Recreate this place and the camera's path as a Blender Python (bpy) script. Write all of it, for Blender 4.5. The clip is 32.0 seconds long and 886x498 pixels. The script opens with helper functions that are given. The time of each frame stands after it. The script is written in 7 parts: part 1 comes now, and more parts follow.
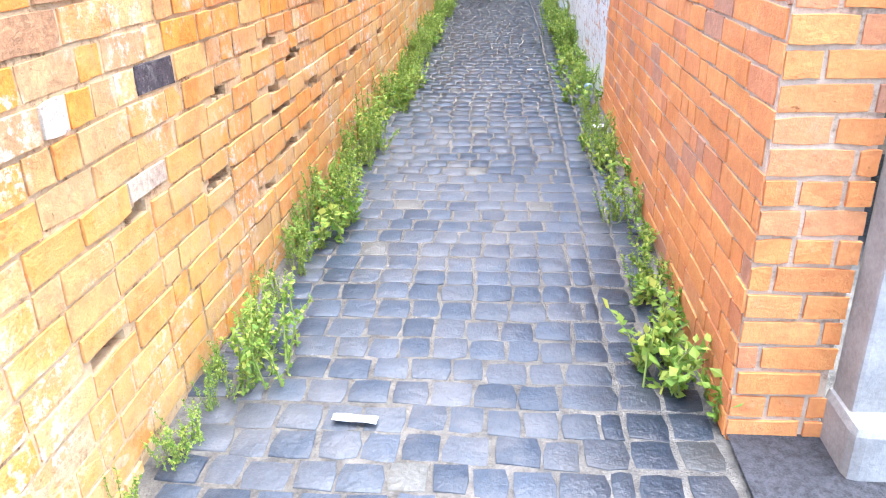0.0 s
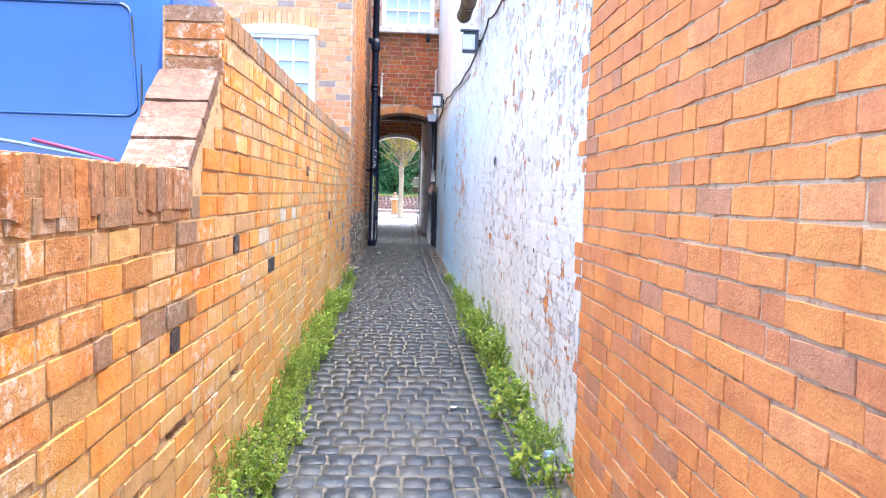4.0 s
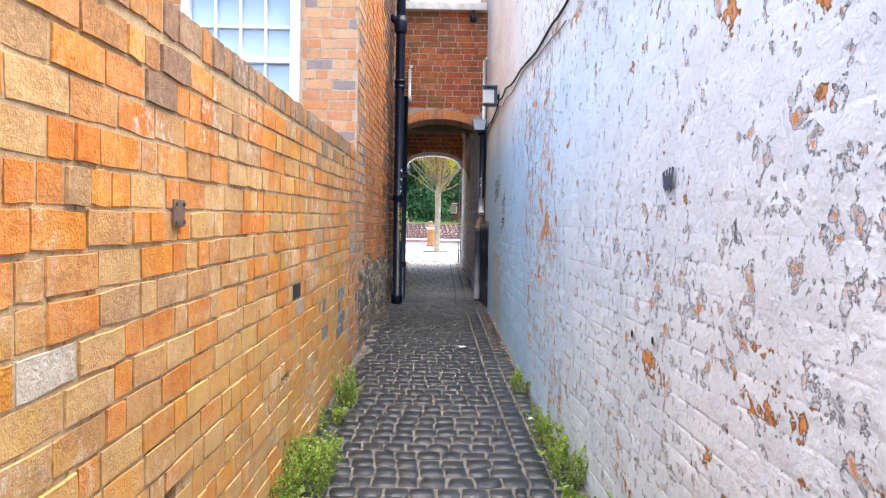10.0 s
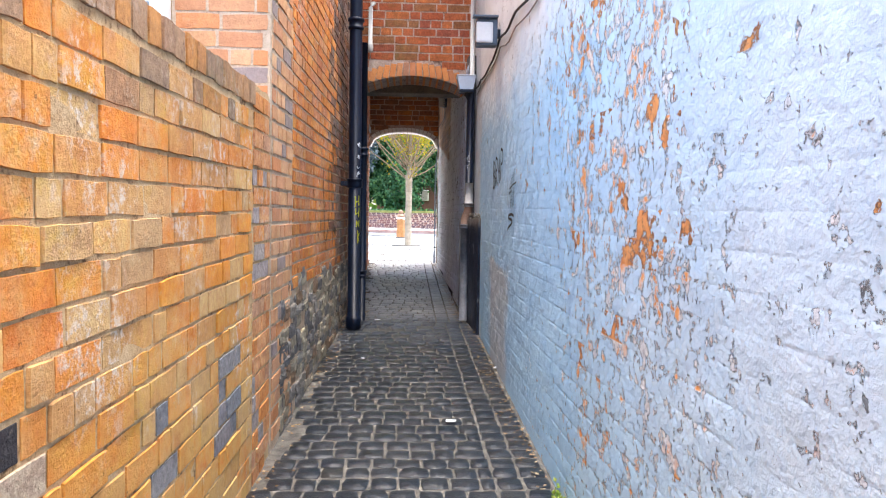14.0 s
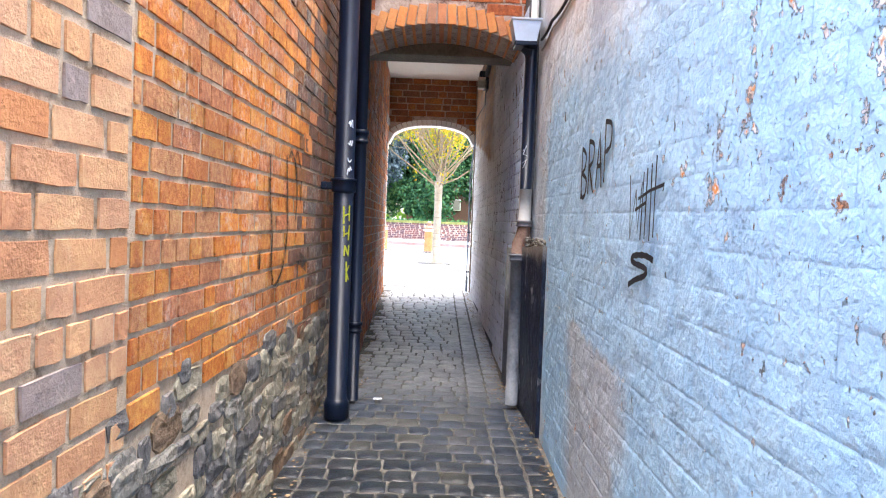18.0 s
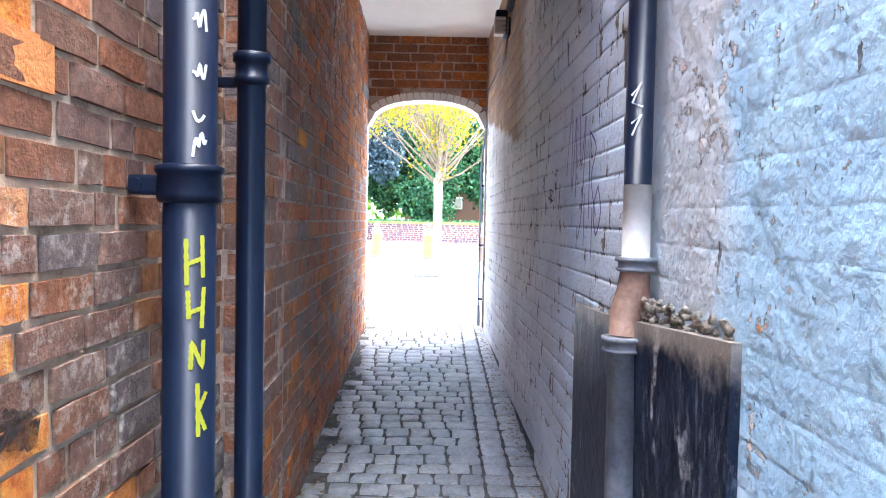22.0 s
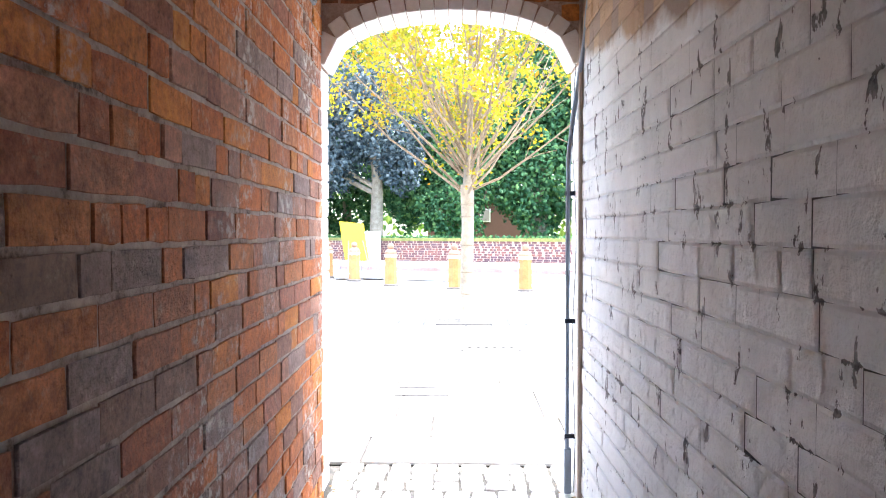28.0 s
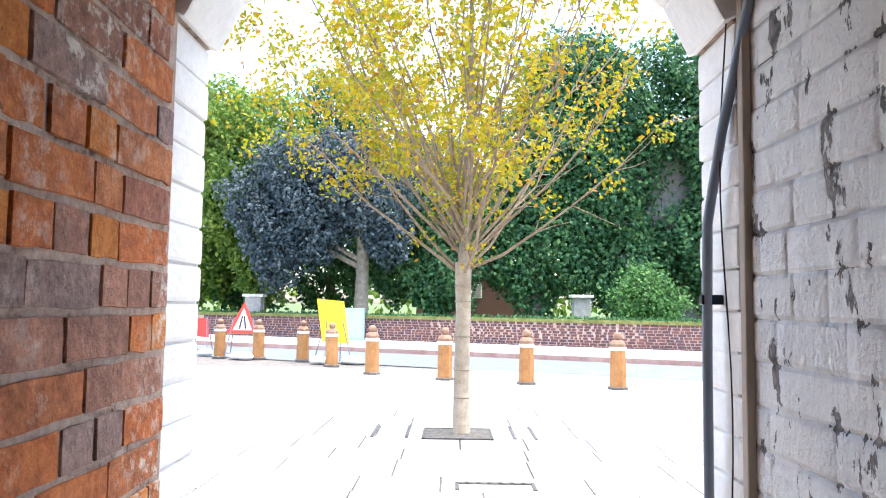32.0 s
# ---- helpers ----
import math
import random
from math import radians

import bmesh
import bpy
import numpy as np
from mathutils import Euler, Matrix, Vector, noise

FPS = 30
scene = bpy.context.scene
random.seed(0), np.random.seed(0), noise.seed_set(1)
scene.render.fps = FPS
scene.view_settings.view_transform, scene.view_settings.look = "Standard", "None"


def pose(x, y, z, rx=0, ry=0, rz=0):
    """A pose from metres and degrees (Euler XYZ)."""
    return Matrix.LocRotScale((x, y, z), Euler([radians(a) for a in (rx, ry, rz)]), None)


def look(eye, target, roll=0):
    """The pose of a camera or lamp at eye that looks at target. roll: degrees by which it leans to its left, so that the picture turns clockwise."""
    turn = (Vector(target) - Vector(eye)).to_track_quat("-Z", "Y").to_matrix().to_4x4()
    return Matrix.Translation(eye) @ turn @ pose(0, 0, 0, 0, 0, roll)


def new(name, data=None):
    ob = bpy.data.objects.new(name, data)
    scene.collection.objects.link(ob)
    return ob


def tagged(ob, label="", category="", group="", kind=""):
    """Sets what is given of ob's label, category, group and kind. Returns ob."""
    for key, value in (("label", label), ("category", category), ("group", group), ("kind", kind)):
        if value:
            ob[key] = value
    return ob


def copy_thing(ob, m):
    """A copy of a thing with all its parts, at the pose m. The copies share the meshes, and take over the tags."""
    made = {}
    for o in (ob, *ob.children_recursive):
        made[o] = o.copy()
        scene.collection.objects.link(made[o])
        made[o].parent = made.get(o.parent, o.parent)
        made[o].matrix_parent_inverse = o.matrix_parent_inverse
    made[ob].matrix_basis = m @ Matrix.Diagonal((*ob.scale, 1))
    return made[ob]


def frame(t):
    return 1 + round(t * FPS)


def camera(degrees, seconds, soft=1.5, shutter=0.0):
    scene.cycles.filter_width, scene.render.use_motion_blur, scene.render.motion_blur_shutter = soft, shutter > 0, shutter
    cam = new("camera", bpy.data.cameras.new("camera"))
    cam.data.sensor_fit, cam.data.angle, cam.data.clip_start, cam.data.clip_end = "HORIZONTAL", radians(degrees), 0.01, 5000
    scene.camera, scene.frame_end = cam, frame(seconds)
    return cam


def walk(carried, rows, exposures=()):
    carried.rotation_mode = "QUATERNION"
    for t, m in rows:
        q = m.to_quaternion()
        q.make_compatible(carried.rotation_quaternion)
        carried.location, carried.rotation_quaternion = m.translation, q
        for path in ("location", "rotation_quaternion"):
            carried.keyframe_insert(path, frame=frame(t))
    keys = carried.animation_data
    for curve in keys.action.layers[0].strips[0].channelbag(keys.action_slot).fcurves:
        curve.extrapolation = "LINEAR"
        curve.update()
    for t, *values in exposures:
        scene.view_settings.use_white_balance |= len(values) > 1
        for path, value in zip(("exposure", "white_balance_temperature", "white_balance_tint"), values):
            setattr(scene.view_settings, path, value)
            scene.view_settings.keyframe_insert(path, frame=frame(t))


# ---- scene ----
# The walk
cam = camera(61.4, 32.0, 1.1)
PATH = [
    (0, 0.000, 0.000, 1.370, 67.092, 0.887, 4.547),
    (0.5, 0.001, 0.176, 1.394, 70.192, 0.892, 4.447),
    (1, -0.065, 0.379, 1.404, 73.895, 1.025, 3.752),
    (1.5, -0.113, 0.549, 1.444, 77.499, 1.309, 1.964),
    (2, -0.119, 0.806, 1.440, 79.999, 1.218, 1.759),
    (2.5, -0.124, 1.047, 1.451, 80.499, 0.010, 1.903),
    (3, -0.181, 1.329, 1.497, 82.300, -0.971, -0.646),
    (3.5, -0.202, 1.568, 1.508, 84.596, -0.953, -3.148),
    (4, -0.149, 1.876, 1.539, 86.496, -1.543, -3.376),
    (4.5, -0.138, 2.119, 1.534, 87.897, -1.847, -3.291),
    (6.5, -0.132, 3.338, 1.592, 87.197, -1.448, -3.272),
    (7, -0.141, 3.626, 1.621, 87.295, -0.734, -3.538),
    (7.5, -0.105, 3.950, 1.636, 88.197, -0.862, -2.944),
    (8, -0.116, 4.254, 1.635, 88.100, -1.033, -1.450),
    (8.5, -0.145, 4.588, 1.666, 87.999, -0.139, -1.308),
    (9, -0.096, 4.945, 1.683, 88.200, -0.543, -1.227),
    (9.5, -0.088, 5.219, 1.696, 88.100, -0.880, -0.442),
    (10, -0.135, 5.567, 1.729, 88.300, -0.975, -0.547),
    (10.5, -0.126, 5.840, 1.742, 88.900, -0.971, -0.646),
    (11, -0.108, 6.178, 1.773, 89.802, -1.984, -0.394),
    (11.5, -0.169, 6.510, 1.773, 89.502, -2.464, -0.817),
    (12, -0.178, 6.799, 1.771, 88.498, -0.995, -2.249),
    (12.5, -0.145, 7.155, 1.788, 88.498, -0.895, -2.245),
    (13, -0.140, 7.461, 1.786, 88.299, -1.000, -2.149),
    (13.5, -0.152, 7.781, 1.801, 87.297, -0.867, -2.844),
    (15.5, -0.068, 9.025, 1.828, 87.499, -0.833, -1.441),
    (16, -0.048, 9.347, 1.859, 87.300, -1.113, 0.248),
    (16.5, -0.095, 9.696, 1.875, 88.000, -0.809, 0.162),
    (17, -0.086, 9.970, 1.872, 87.900, -0.685, -0.333),
    (17.5, -0.050, 10.294, 1.887, 88.001, -1.384, -0.366),
    (18, -0.078, 10.613, 1.887, 88.002, -2.183, -0.403),
    (18.5, -0.103, 10.899, 1.916, 87.901, -1.841, -1.288),
    (19, -0.053, 11.240, 1.932, 87.901, -1.841, -1.288),
    (19.5, -0.048, 11.547, 1.915, 87.802, -2.455, -1.017),
    (20, -0.077, 11.880, 1.962, 87.702, -2.155, -1.003),
    (20.5, -0.027, 12.222, 1.962, 88.002, -2.246, -1.207),
    (21, -0.020, 12.511, 1.976, 87.704, -3.182, -0.451),
    (21.5, -0.080, 12.826, 2.007, 87.703, -2.778, -0.532),
    (22, -0.074, 13.132, 2.005, 87.800, -1.085, -0.351),
    (22.5, -0.053, 13.438, 2.036, 88.000, -0.937, 0.757),
    (23, -0.050, 13.775, 2.052, 89.000, -1.250, 1.042),
    (23.5, -0.028, 14.067, 2.049, 89.100, -0.247, 0.989),
    (24, 0.008, 14.390, 2.081, 88.998, -0.213, 2.393),
    (24.5, -0.035, 14.709, 2.064, 89.197, -0.427, 2.683),
    (25, -0.077, 14.993, 2.093, 88.598, -0.213, 2.393),
    (25.5, -0.057, 15.316, 2.108, 88.198, -0.313, 2.388),
    (26, -0.063, 15.572, 2.120, 88.298, -0.912, 2.360),
    (26.5, -0.089, 15.874, 2.151, 88.300, -0.651, 1.071),
    (28.5, -0.139, 17.133, 2.180, 88.935, 0.112, 1.682),
    (29, -0.089, 17.410, 2.206, 89.450, -0.189, 1.580),
    (29.5, -0.082, 17.635, 2.211, 90.333, -0.571, 1.678),
    (30, -0.133, 17.872, 2.239, 90.654, -0.737, 0.737),
    (30.5, -0.153, 18.046, 2.242, 90.738, -0.350, 0.502),
    (31, -0.149, 18.221, 2.274, 90.649, -0.469, 0.498),
    (31.5, -0.139, 18.383, 2.293, 91.857, -0.960, 0.735),
    (32, -0.194, 18.561, 2.313, 94.255, -0.793, 0.724),
]
EXPOSURES = [(0.0, 2.95, 5700, 10), (4.0, 2.84, 6050, 10), (9.0, 2.5, 6550, 10), (13.0, 2.65, 6550, 10), (16.0, 3.05, 6500, 10), (19.0, 3.5, 6400, 10),
             (21.0, 3.8, 5900, 9), (22.0, 4.03, 5750, 8), (24.0, 4.42, 5950, 9), (26.5, 4.5, 6150, 10), (28.5, 3.28, 6350, 10), (30.0, 3.02, 6450, 10), (32.0, 2.58, 6450, 10)]
walk(cam, [(t, pose(*p)) for t, *p in PATH], EXPOSURES)

# Sky and sun: a bright, hazy day
world = bpy.data.worlds.new("sky")
scene.world = world
world.use_nodes = True
wn = world.node_tree.nodes
sky = wn.new("ShaderNodeTexSky")
sky.sky_type = "NISHITA"
sky.sun_disc = False
sky.sun_elevation, sky.sun_rotation = radians(86), radians(60)
sky.air_density, sky.dust_density, sky.ozone_density = 1.0, 2.5, 1.0
world.node_tree.links.new(sky.outputs[0], wn["Background"].inputs["Color"])
wn["Background"].inputs["Strength"].default_value = 0.14
sun = new("sun", bpy.data.lights.new("sun", "SUN"))
sun.data.energy, sun.data.angle, sun.data.color = 2.0, radians(75), (1.0, 0.93, 0.83)
sun.matrix_world = look((4.4, 0.5, 20), (0, 0, 0))


# ---- materials ----
class Nodes:
    """A short hand for node materials."""

    def __init__(self, name):
        self.mat = bpy.data.materials.new(name)
        self.mat.use_nodes = True
        self.t = self.mat.node_tree
        self.b = self.t.nodes["Principled BSDF"]
        self.pos = self.t.nodes.new("ShaderNodeNewGeometry").outputs["Position"]

    def link(self, a, b):
        self.t.links.new(a, b)

    def put(self, sock, value):
        if hasattr(value, "is_linked"):
            self.link(value, sock)
        elif isinstance(value, (tuple, list)) and len(value) == 3 and len(sock.default_value) == 4:
            sock.default_value = (*value, 1)
        else:
            sock.default_value = value

    def noise(self, scale, detail=4, rough=0.6, vec=None, dist=0.0, stretch=None):
        n = self.t.nodes.new("ShaderNodeTexNoise")
        n.inputs["Scale"].default_value, n.inputs["Detail"].default_value = scale, detail
        n.inputs["Roughness"].default_value, n.inputs["Distortion"].default_value = rough, dist
        v = vec or self.pos
        if stretch:
            m = self.t.nodes.new("ShaderNodeMapping")
            m.inputs["Scale"].default_value = stretch
            self.link(v, m.inputs["Vector"])
            v = m.outputs[0]
        self.link(v, n.inputs["Vector"])
        return n.outputs["Fac"]

    def math(self, op, a, b=0.0, clamp=False):
        n = self.t.nodes.new("ShaderNodeMath")
        n.operation, n.use_clamp = op, clamp
        self.put(n.inputs[0], a), self.put(n.inputs[1], b)
        return n.outputs[0]

    def ramp(self, fac, stops, kind="LINEAR"):
        n = self.t.nodes.new("ShaderNodeValToRGB")
        n.color_ramp.interpolation = kind
        e = n.color_ramp.elements
        while len(e) < len(stops):
            e.new(0.5)
        for el, (p, c) in zip(e, stops):
            el.position = p
            el.color = (*c, 1) if not isinstance(c, (int, float)) else (c, c, c, 1)
        self.link(fac, n.inputs[0])
        return n.outputs[0]

    def mix(self, fac, a, b, kind="MIX"):
        n = self.t.nodes.new("ShaderNodeMix")
        n.data_type, n.blend_type = "RGBA", kind
        self.put(n.inputs[0], fac), self.put(n.inputs[6], a), self.put(n.inputs[7], b)
        return n.outputs[2]

    def random(self):
        """One number for each piece, be it an object or an island of a joined mesh."""
        a = self.t.nodes.new("ShaderNodeObjectInfo").outputs["Random"]
        b = self.t.nodes.new("ShaderNodeNewGeometry").outputs["Random Per Island"]
        return self.math("FRACT", self.math("ADD", a, b))

    def axis(self, i):
        n = self.t.nodes.new("ShaderNodeSeparateXYZ")
        self.link(self.pos, n.inputs[0])
        return n.outputs[i]

    def bump(self, height, strength=0.3, dist=0.004):
        n = self.t.nodes.new("ShaderNodeBump")
        n.inputs["Strength"].default_value, n.inputs["Distance"].default_value = strength, dist
        self.link(height, n.inputs["Height"])
        self.link(n.outputs[0], self.b.inputs["Normal"])

    def done(self, color, rough=0.8, metal=0.0, spec=0.5):
        self.put(self.b.inputs["Base Color"], color)
        self.put(self.b.inputs["Roughness"], rough)
        self.put(self.b.inputs["Metallic"], metal)
        self.put(self.b.inputs["Specular IOR Level"], spec)
        return self.mat


def step(n, fac, lo, hi):
    return n.ramp(fac, [(lo, 0.0), (hi, 1.0)])


def brick_mat(name, palette, lichen=0.0, salt=0.0, soot=0.0, grain=0.5, rough=0.9, moss=0.0, smear=(0.62, 0.50, 0.36), smear_over=0.0):
    """Fired clay: a tone for each piece, blotches, pits, mortar smears, and what grows or settles on it."""
    n = Nodes(name)
    k = len(palette)
    col = n.ramp(n.random(), [((i + 0.02) / k, c) for i, c in enumerate(palette)], "CONSTANT")
    col = n.mix(0.55 * grain + 0.1, col, n.ramp(n.noise(15, 7, 0.72), [(0.30, (0.16, 0.13, 0.12)), (0.5, (0.52, 0.5, 0.48)), (0.72, (1.0, 0.92, 0.82))]), "OVERLAY")
    col = n.mix(grain, col, n.ramp(n.noise(48, 7, 0.75), [(0.32, (0.16, 0.13, 0.12)), (0.7, (1.0, 0.95, 0.9))]), "OVERLAY")
    col = n.mix(0.4, col, n.ramp(n.noise(4, 5, 0.65), [(0.3, (0.45, 0.40, 0.37)), (0.65, (1, 1, 1))]), "MULTIPLY")
    if lichen:
        m = n.math("MULTIPLY", step(n, n.noise(1.3, 3), 0.48, 0.64), step(n, n.noise(14, 6, 0.72), 0.44, 0.62))
        col = n.mix(n.math("MULTIPLY", m, lichen), col, (0.66, 0.42, 0.05))
    if moss:
        m = n.math("MULTIPLY", step(n, n.noise(1.1, 3), 0.5, 0.66), step(n, n.noise(18, 5, 0.7), 0.42, 0.6))
        col = n.mix(n.math("MULTIPLY", m, moss), col, (0.12, 0.14, 0.03))
    if soot:
        col = n.mix(n.math("MULTIPLY", step(n, n.noise(0.9, 4, 0.65), 0.42, 0.66), soot), col, (0.07, 0.055, 0.05))
    if lichen:
        low = n.math("SUBTRACT", n.axis(2), n.math("MULTIPLY", n.axis(1), 0.054))
        low = n.math("ADD", low, n.math("MULTIPLY", n.noise(1.7, 5, 0.6), 0.9))
        m = n.math("MULTIPLY", n.ramp(n.math("MULTIPLY", low, 0.5), [(0.56, 1.0), (0.70, 0.0)]), step(n, n.noise(10, 6, 0.7), 0.34, 0.54))
        col = n.mix(n.math("MULTIPLY", m, 0.6), col, (0.64, 0.40, 0.14))
    m = n.math("MULTIPLY", step(n, n.noise(9, 7, 0.72), 0.58, 0.66), step(n, n.noise(60, 4, 0.7), 0.42, 0.6))
    col = n.mix(n.math("MULTIPLY", m, 0.2 + 0.6 * salt), col, smear)
    if smear_over:
        m = n.math("MULTIPLY", step(n, n.noise(3.2, 5, 0.65), 0.46, 0.62), step(n, n.noise(21, 6, 0.7), 0.36, 0.58))
        col = n.mix(n.math("MULTIPLY", m, smear_over), col, (0.64, 0.43, 0.22))
    pit = step(n, n.noise(33, 5, 0.7), 0.66, 0.72)
    col = n.mix(n.math("MULTIPLY", pit, min(0.6, grain * 1.6)), col, (0.06, 0.045, 0.035))
    if salt:
        m = n.math("MULTIPLY", step(n, n.noise(2.2, 3), 0.5, 0.62), step(n, n.noise(26, 6, 0.75), 0.5, 0.6))
        col = n.mix(n.math("MULTIPLY", m, salt), col, (0.72, 0.66, 0.58))
    h = n.math("ADD", n.noise(18, 7, 0.72), n.math("MULTIPLY", n.noise(110, 3, 0.6), 0.4))
    h = n.math("SUBTRACT", h, n.math("MULTIPLY", pit, 0.5))
    n.bump(h, 0.8, 0.009 + 0.008 * grain)
    return n.done(col, rough, 0, 0.3)


def rough_mat(name, a, b, scale=6.0, fine=60.0, rough=0.85, relief=0.5, depth=0.006, metal=0.0, spec=0.4):
    n = Nodes(name)
    f = n.math("ADD", n.math("MULTIPLY", n.noise(scale, 5, 0.6), 0.65), n.math("MULTIPLY", n.noise(fine, 4, 0.65), 0.35))
    col = n.ramp(f, [(0.36, a), (0.62, b)])
    n.bump(n.noise(fine, 5, 0.7), relief, depth)
    return n.done(col, rough, metal, spec)


def mortar_mat(name, dark, mid, light):
    """Crumbling mortar, dark where the joint has washed out."""
    n = Nodes(name)
    f = n.math("ADD", n.math("MULTIPLY", n.noise(9, 5, 0.65), 0.55), n.math("MULTIPLY", n.noise(55, 5, 0.7), 0.45))
    n.bump(n.noise(60, 6, 0.75), 0.8, 0.009)
    return n.done(n.ramp(f, [(0.38, dark), (0.46, mid), (0.62, light)]), 0.95, 0, 0.2)


OLD = [(0.680, 0.250, 0.055), (0.749, 0.307, 0.064), (0.624, 0.290, 0.099), (0.749, 0.284, 0.045), (0.579, 0.300, 0.116), (0.726, 0.420, 0.154),
       (0.590, 0.317, 0.127), (0.726, 0.238, 0.045), (0.523, 0.322, 0.161), (0.794, 0.317, 0.055), (0.657, 0.408, 0.182), (0.749, 0.272, 0.055)]
ORANGE = [(0.70, 0.28, 0.100), (0.74, 0.32, 0.115), (0.62, 0.26, 0.120), (0.76, 0.31, 0.100), (0.72, 0.32, 0.140), (0.50, 0.25, 0.15), (0.74, 0.29, 0.095), (0.70, 0.29, 0.105), (0.66, 0.26, 0.100), (0.73, 0.30, 0.100), (0.70, 0.275, 0.095), (0.76, 0.31, 0.105), (0.68, 0.27, 0.100), (0.74, 0.29, 0.095), (0.62, 0.25, 0.115)]
M_OLD = brick_mat("old_brick", OLD, smear_over=0.5, lichen=0.6, salt=0.8, grain=0.32)
M_GRIMY = brick_mat("grimy_brick", [(0.42, 0.23, 0.12), (0.36, 0.22, 0.14), (0.48, 0.23, 0.09), (0.31, 0.21, 0.145), (0.54, 0.25, 0.08), (0.38, 0.24, 0.15), (0.44, 0.25, 0.13)], smear_over=0.2, salt=0.5, soot=0.22, moss=0.3, grain=0.4)
M_SHOULDER = brick_mat("weathered_shoulder_brick", [(0.215, 0.130, 0.098), (0.240, 0.145, 0.108), (0.200, 0.126, 0.098)], salt=0.4, grain=0.35)
M_COPE = brick_mat("coping_brick", [(0.344, 0.181, 0.101), (0.396, 0.198, 0.092), (0.447, 0.189, 0.067), (0.310, 0.189, 0.126), (0.378, 0.224, 0.126)], lichen=0.0, salt=0.5, soot=0.15)
M_BURNT = brick_mat("burnt_brick", [(0.04, 0.04, 0.05), (0.07, 0.06, 0.07)], salt=0.25)
M_BLUEGREY = brick_mat("blue_grey_brick", [(0.20, 0.22, 0.26), (0.28, 0.29, 0.32), (0.24, 0.24, 0.27)], salt=0.3)
M_PALE = brick_mat("pale_brick", [(0.62, 0.56, 0.48), (0.56, 0.47, 0.37)], salt=0.6)
M_ORANGE = brick_mat("orange_brick", ORANGE, grain=0.2, rough=0.8, smear=(0.55, 0.42, 0.30))
M_HOUSE = brick_mat("pink_house_brick", [(0.62, 0.33, 0.18), (0.66, 0.37, 0.20), (0.58, 0.28, 0.15), (0.64, 0.35, 0.18), (0.32, 0.26, 0.25), (0.68, 0.40, 0.23), (0.62, 0.27, 0.12), (0.66, 0.38, 0.22), (0.62, 0.34, 0.20), (0.68, 0.40, 0.24), (0.60, 0.31, 0.17)], grain=0.2)
M_SIDE = brick_mat("side_brick", [(0.642, 0.229, 0.066), (0.701, 0.283, 0.076), (0.581, 0.237, 0.113), (0.681, 0.237, 0.048), (0.620, 0.301, 0.142), (0.701, 0.256, 0.057)], soot=0.35, salt=0.4, grain=0.75)
M_RED = brick_mat("red_brick", [(0.38, 0.10, 0.04), (0.44, 0.13, 0.05), (0.32, 0.09, 0.05), (0.47, 0.15, 0.05), (0.28, 0.12, 0.05)], moss=0.7)
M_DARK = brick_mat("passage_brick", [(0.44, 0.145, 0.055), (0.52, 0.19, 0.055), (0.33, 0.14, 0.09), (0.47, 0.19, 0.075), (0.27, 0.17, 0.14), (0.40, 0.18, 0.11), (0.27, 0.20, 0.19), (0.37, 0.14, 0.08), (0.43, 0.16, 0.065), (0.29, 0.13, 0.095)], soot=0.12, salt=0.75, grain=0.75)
# Redder mix by the exit, its tones raised to paint in the square's light
M_EXITBRICK = brick_mat("worn_lit_brick", [(0.528, 0.167, 0.053), (0.598, 0.220, 0.053), (0.370, 0.158, 0.106), (0.493, 0.194, 0.079), (0.31, 0.22, 0.20), (0.405, 0.211, 0.150), (0.546, 0.185, 0.062), (0.317, 0.167, 0.123), (0.458, 0.167, 0.070)], soot=0.1, salt=0.85, grain=0.6)
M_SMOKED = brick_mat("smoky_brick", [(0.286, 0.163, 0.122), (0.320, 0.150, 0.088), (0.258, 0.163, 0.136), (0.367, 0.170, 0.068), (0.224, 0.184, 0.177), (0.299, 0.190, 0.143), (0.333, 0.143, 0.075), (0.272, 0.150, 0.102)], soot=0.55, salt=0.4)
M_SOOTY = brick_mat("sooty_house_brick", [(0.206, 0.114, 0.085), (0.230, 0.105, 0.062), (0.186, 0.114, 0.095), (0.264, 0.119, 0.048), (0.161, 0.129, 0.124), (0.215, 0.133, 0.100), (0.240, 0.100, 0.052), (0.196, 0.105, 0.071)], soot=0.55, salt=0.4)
M_PARK = brick_mat("park_wall_brick", [(0.124, 0.073, 0.081), (0.155, 0.079, 0.084), (0.112, 0.073, 0.091), (0.186, 0.092, 0.084)])
M_MORTAR = mortar_mat("lime_mortar", (0.22, 0.14, 0.075), (0.56, 0.38, 0.21), (0.68, 0.51, 0.31))
M_GREYMORTAR = mortar_mat("grey_mortar", (0.30, 0.215, 0.145), (0.52, 0.395, 0.285), (0.64, 0.515, 0.39))
M_DARKMORTAR = mortar_mat("sooty_mortar", (0.14, 0.09, 0.07), (0.41, 0.30, 0.24), (0.60, 0.49, 0.41))


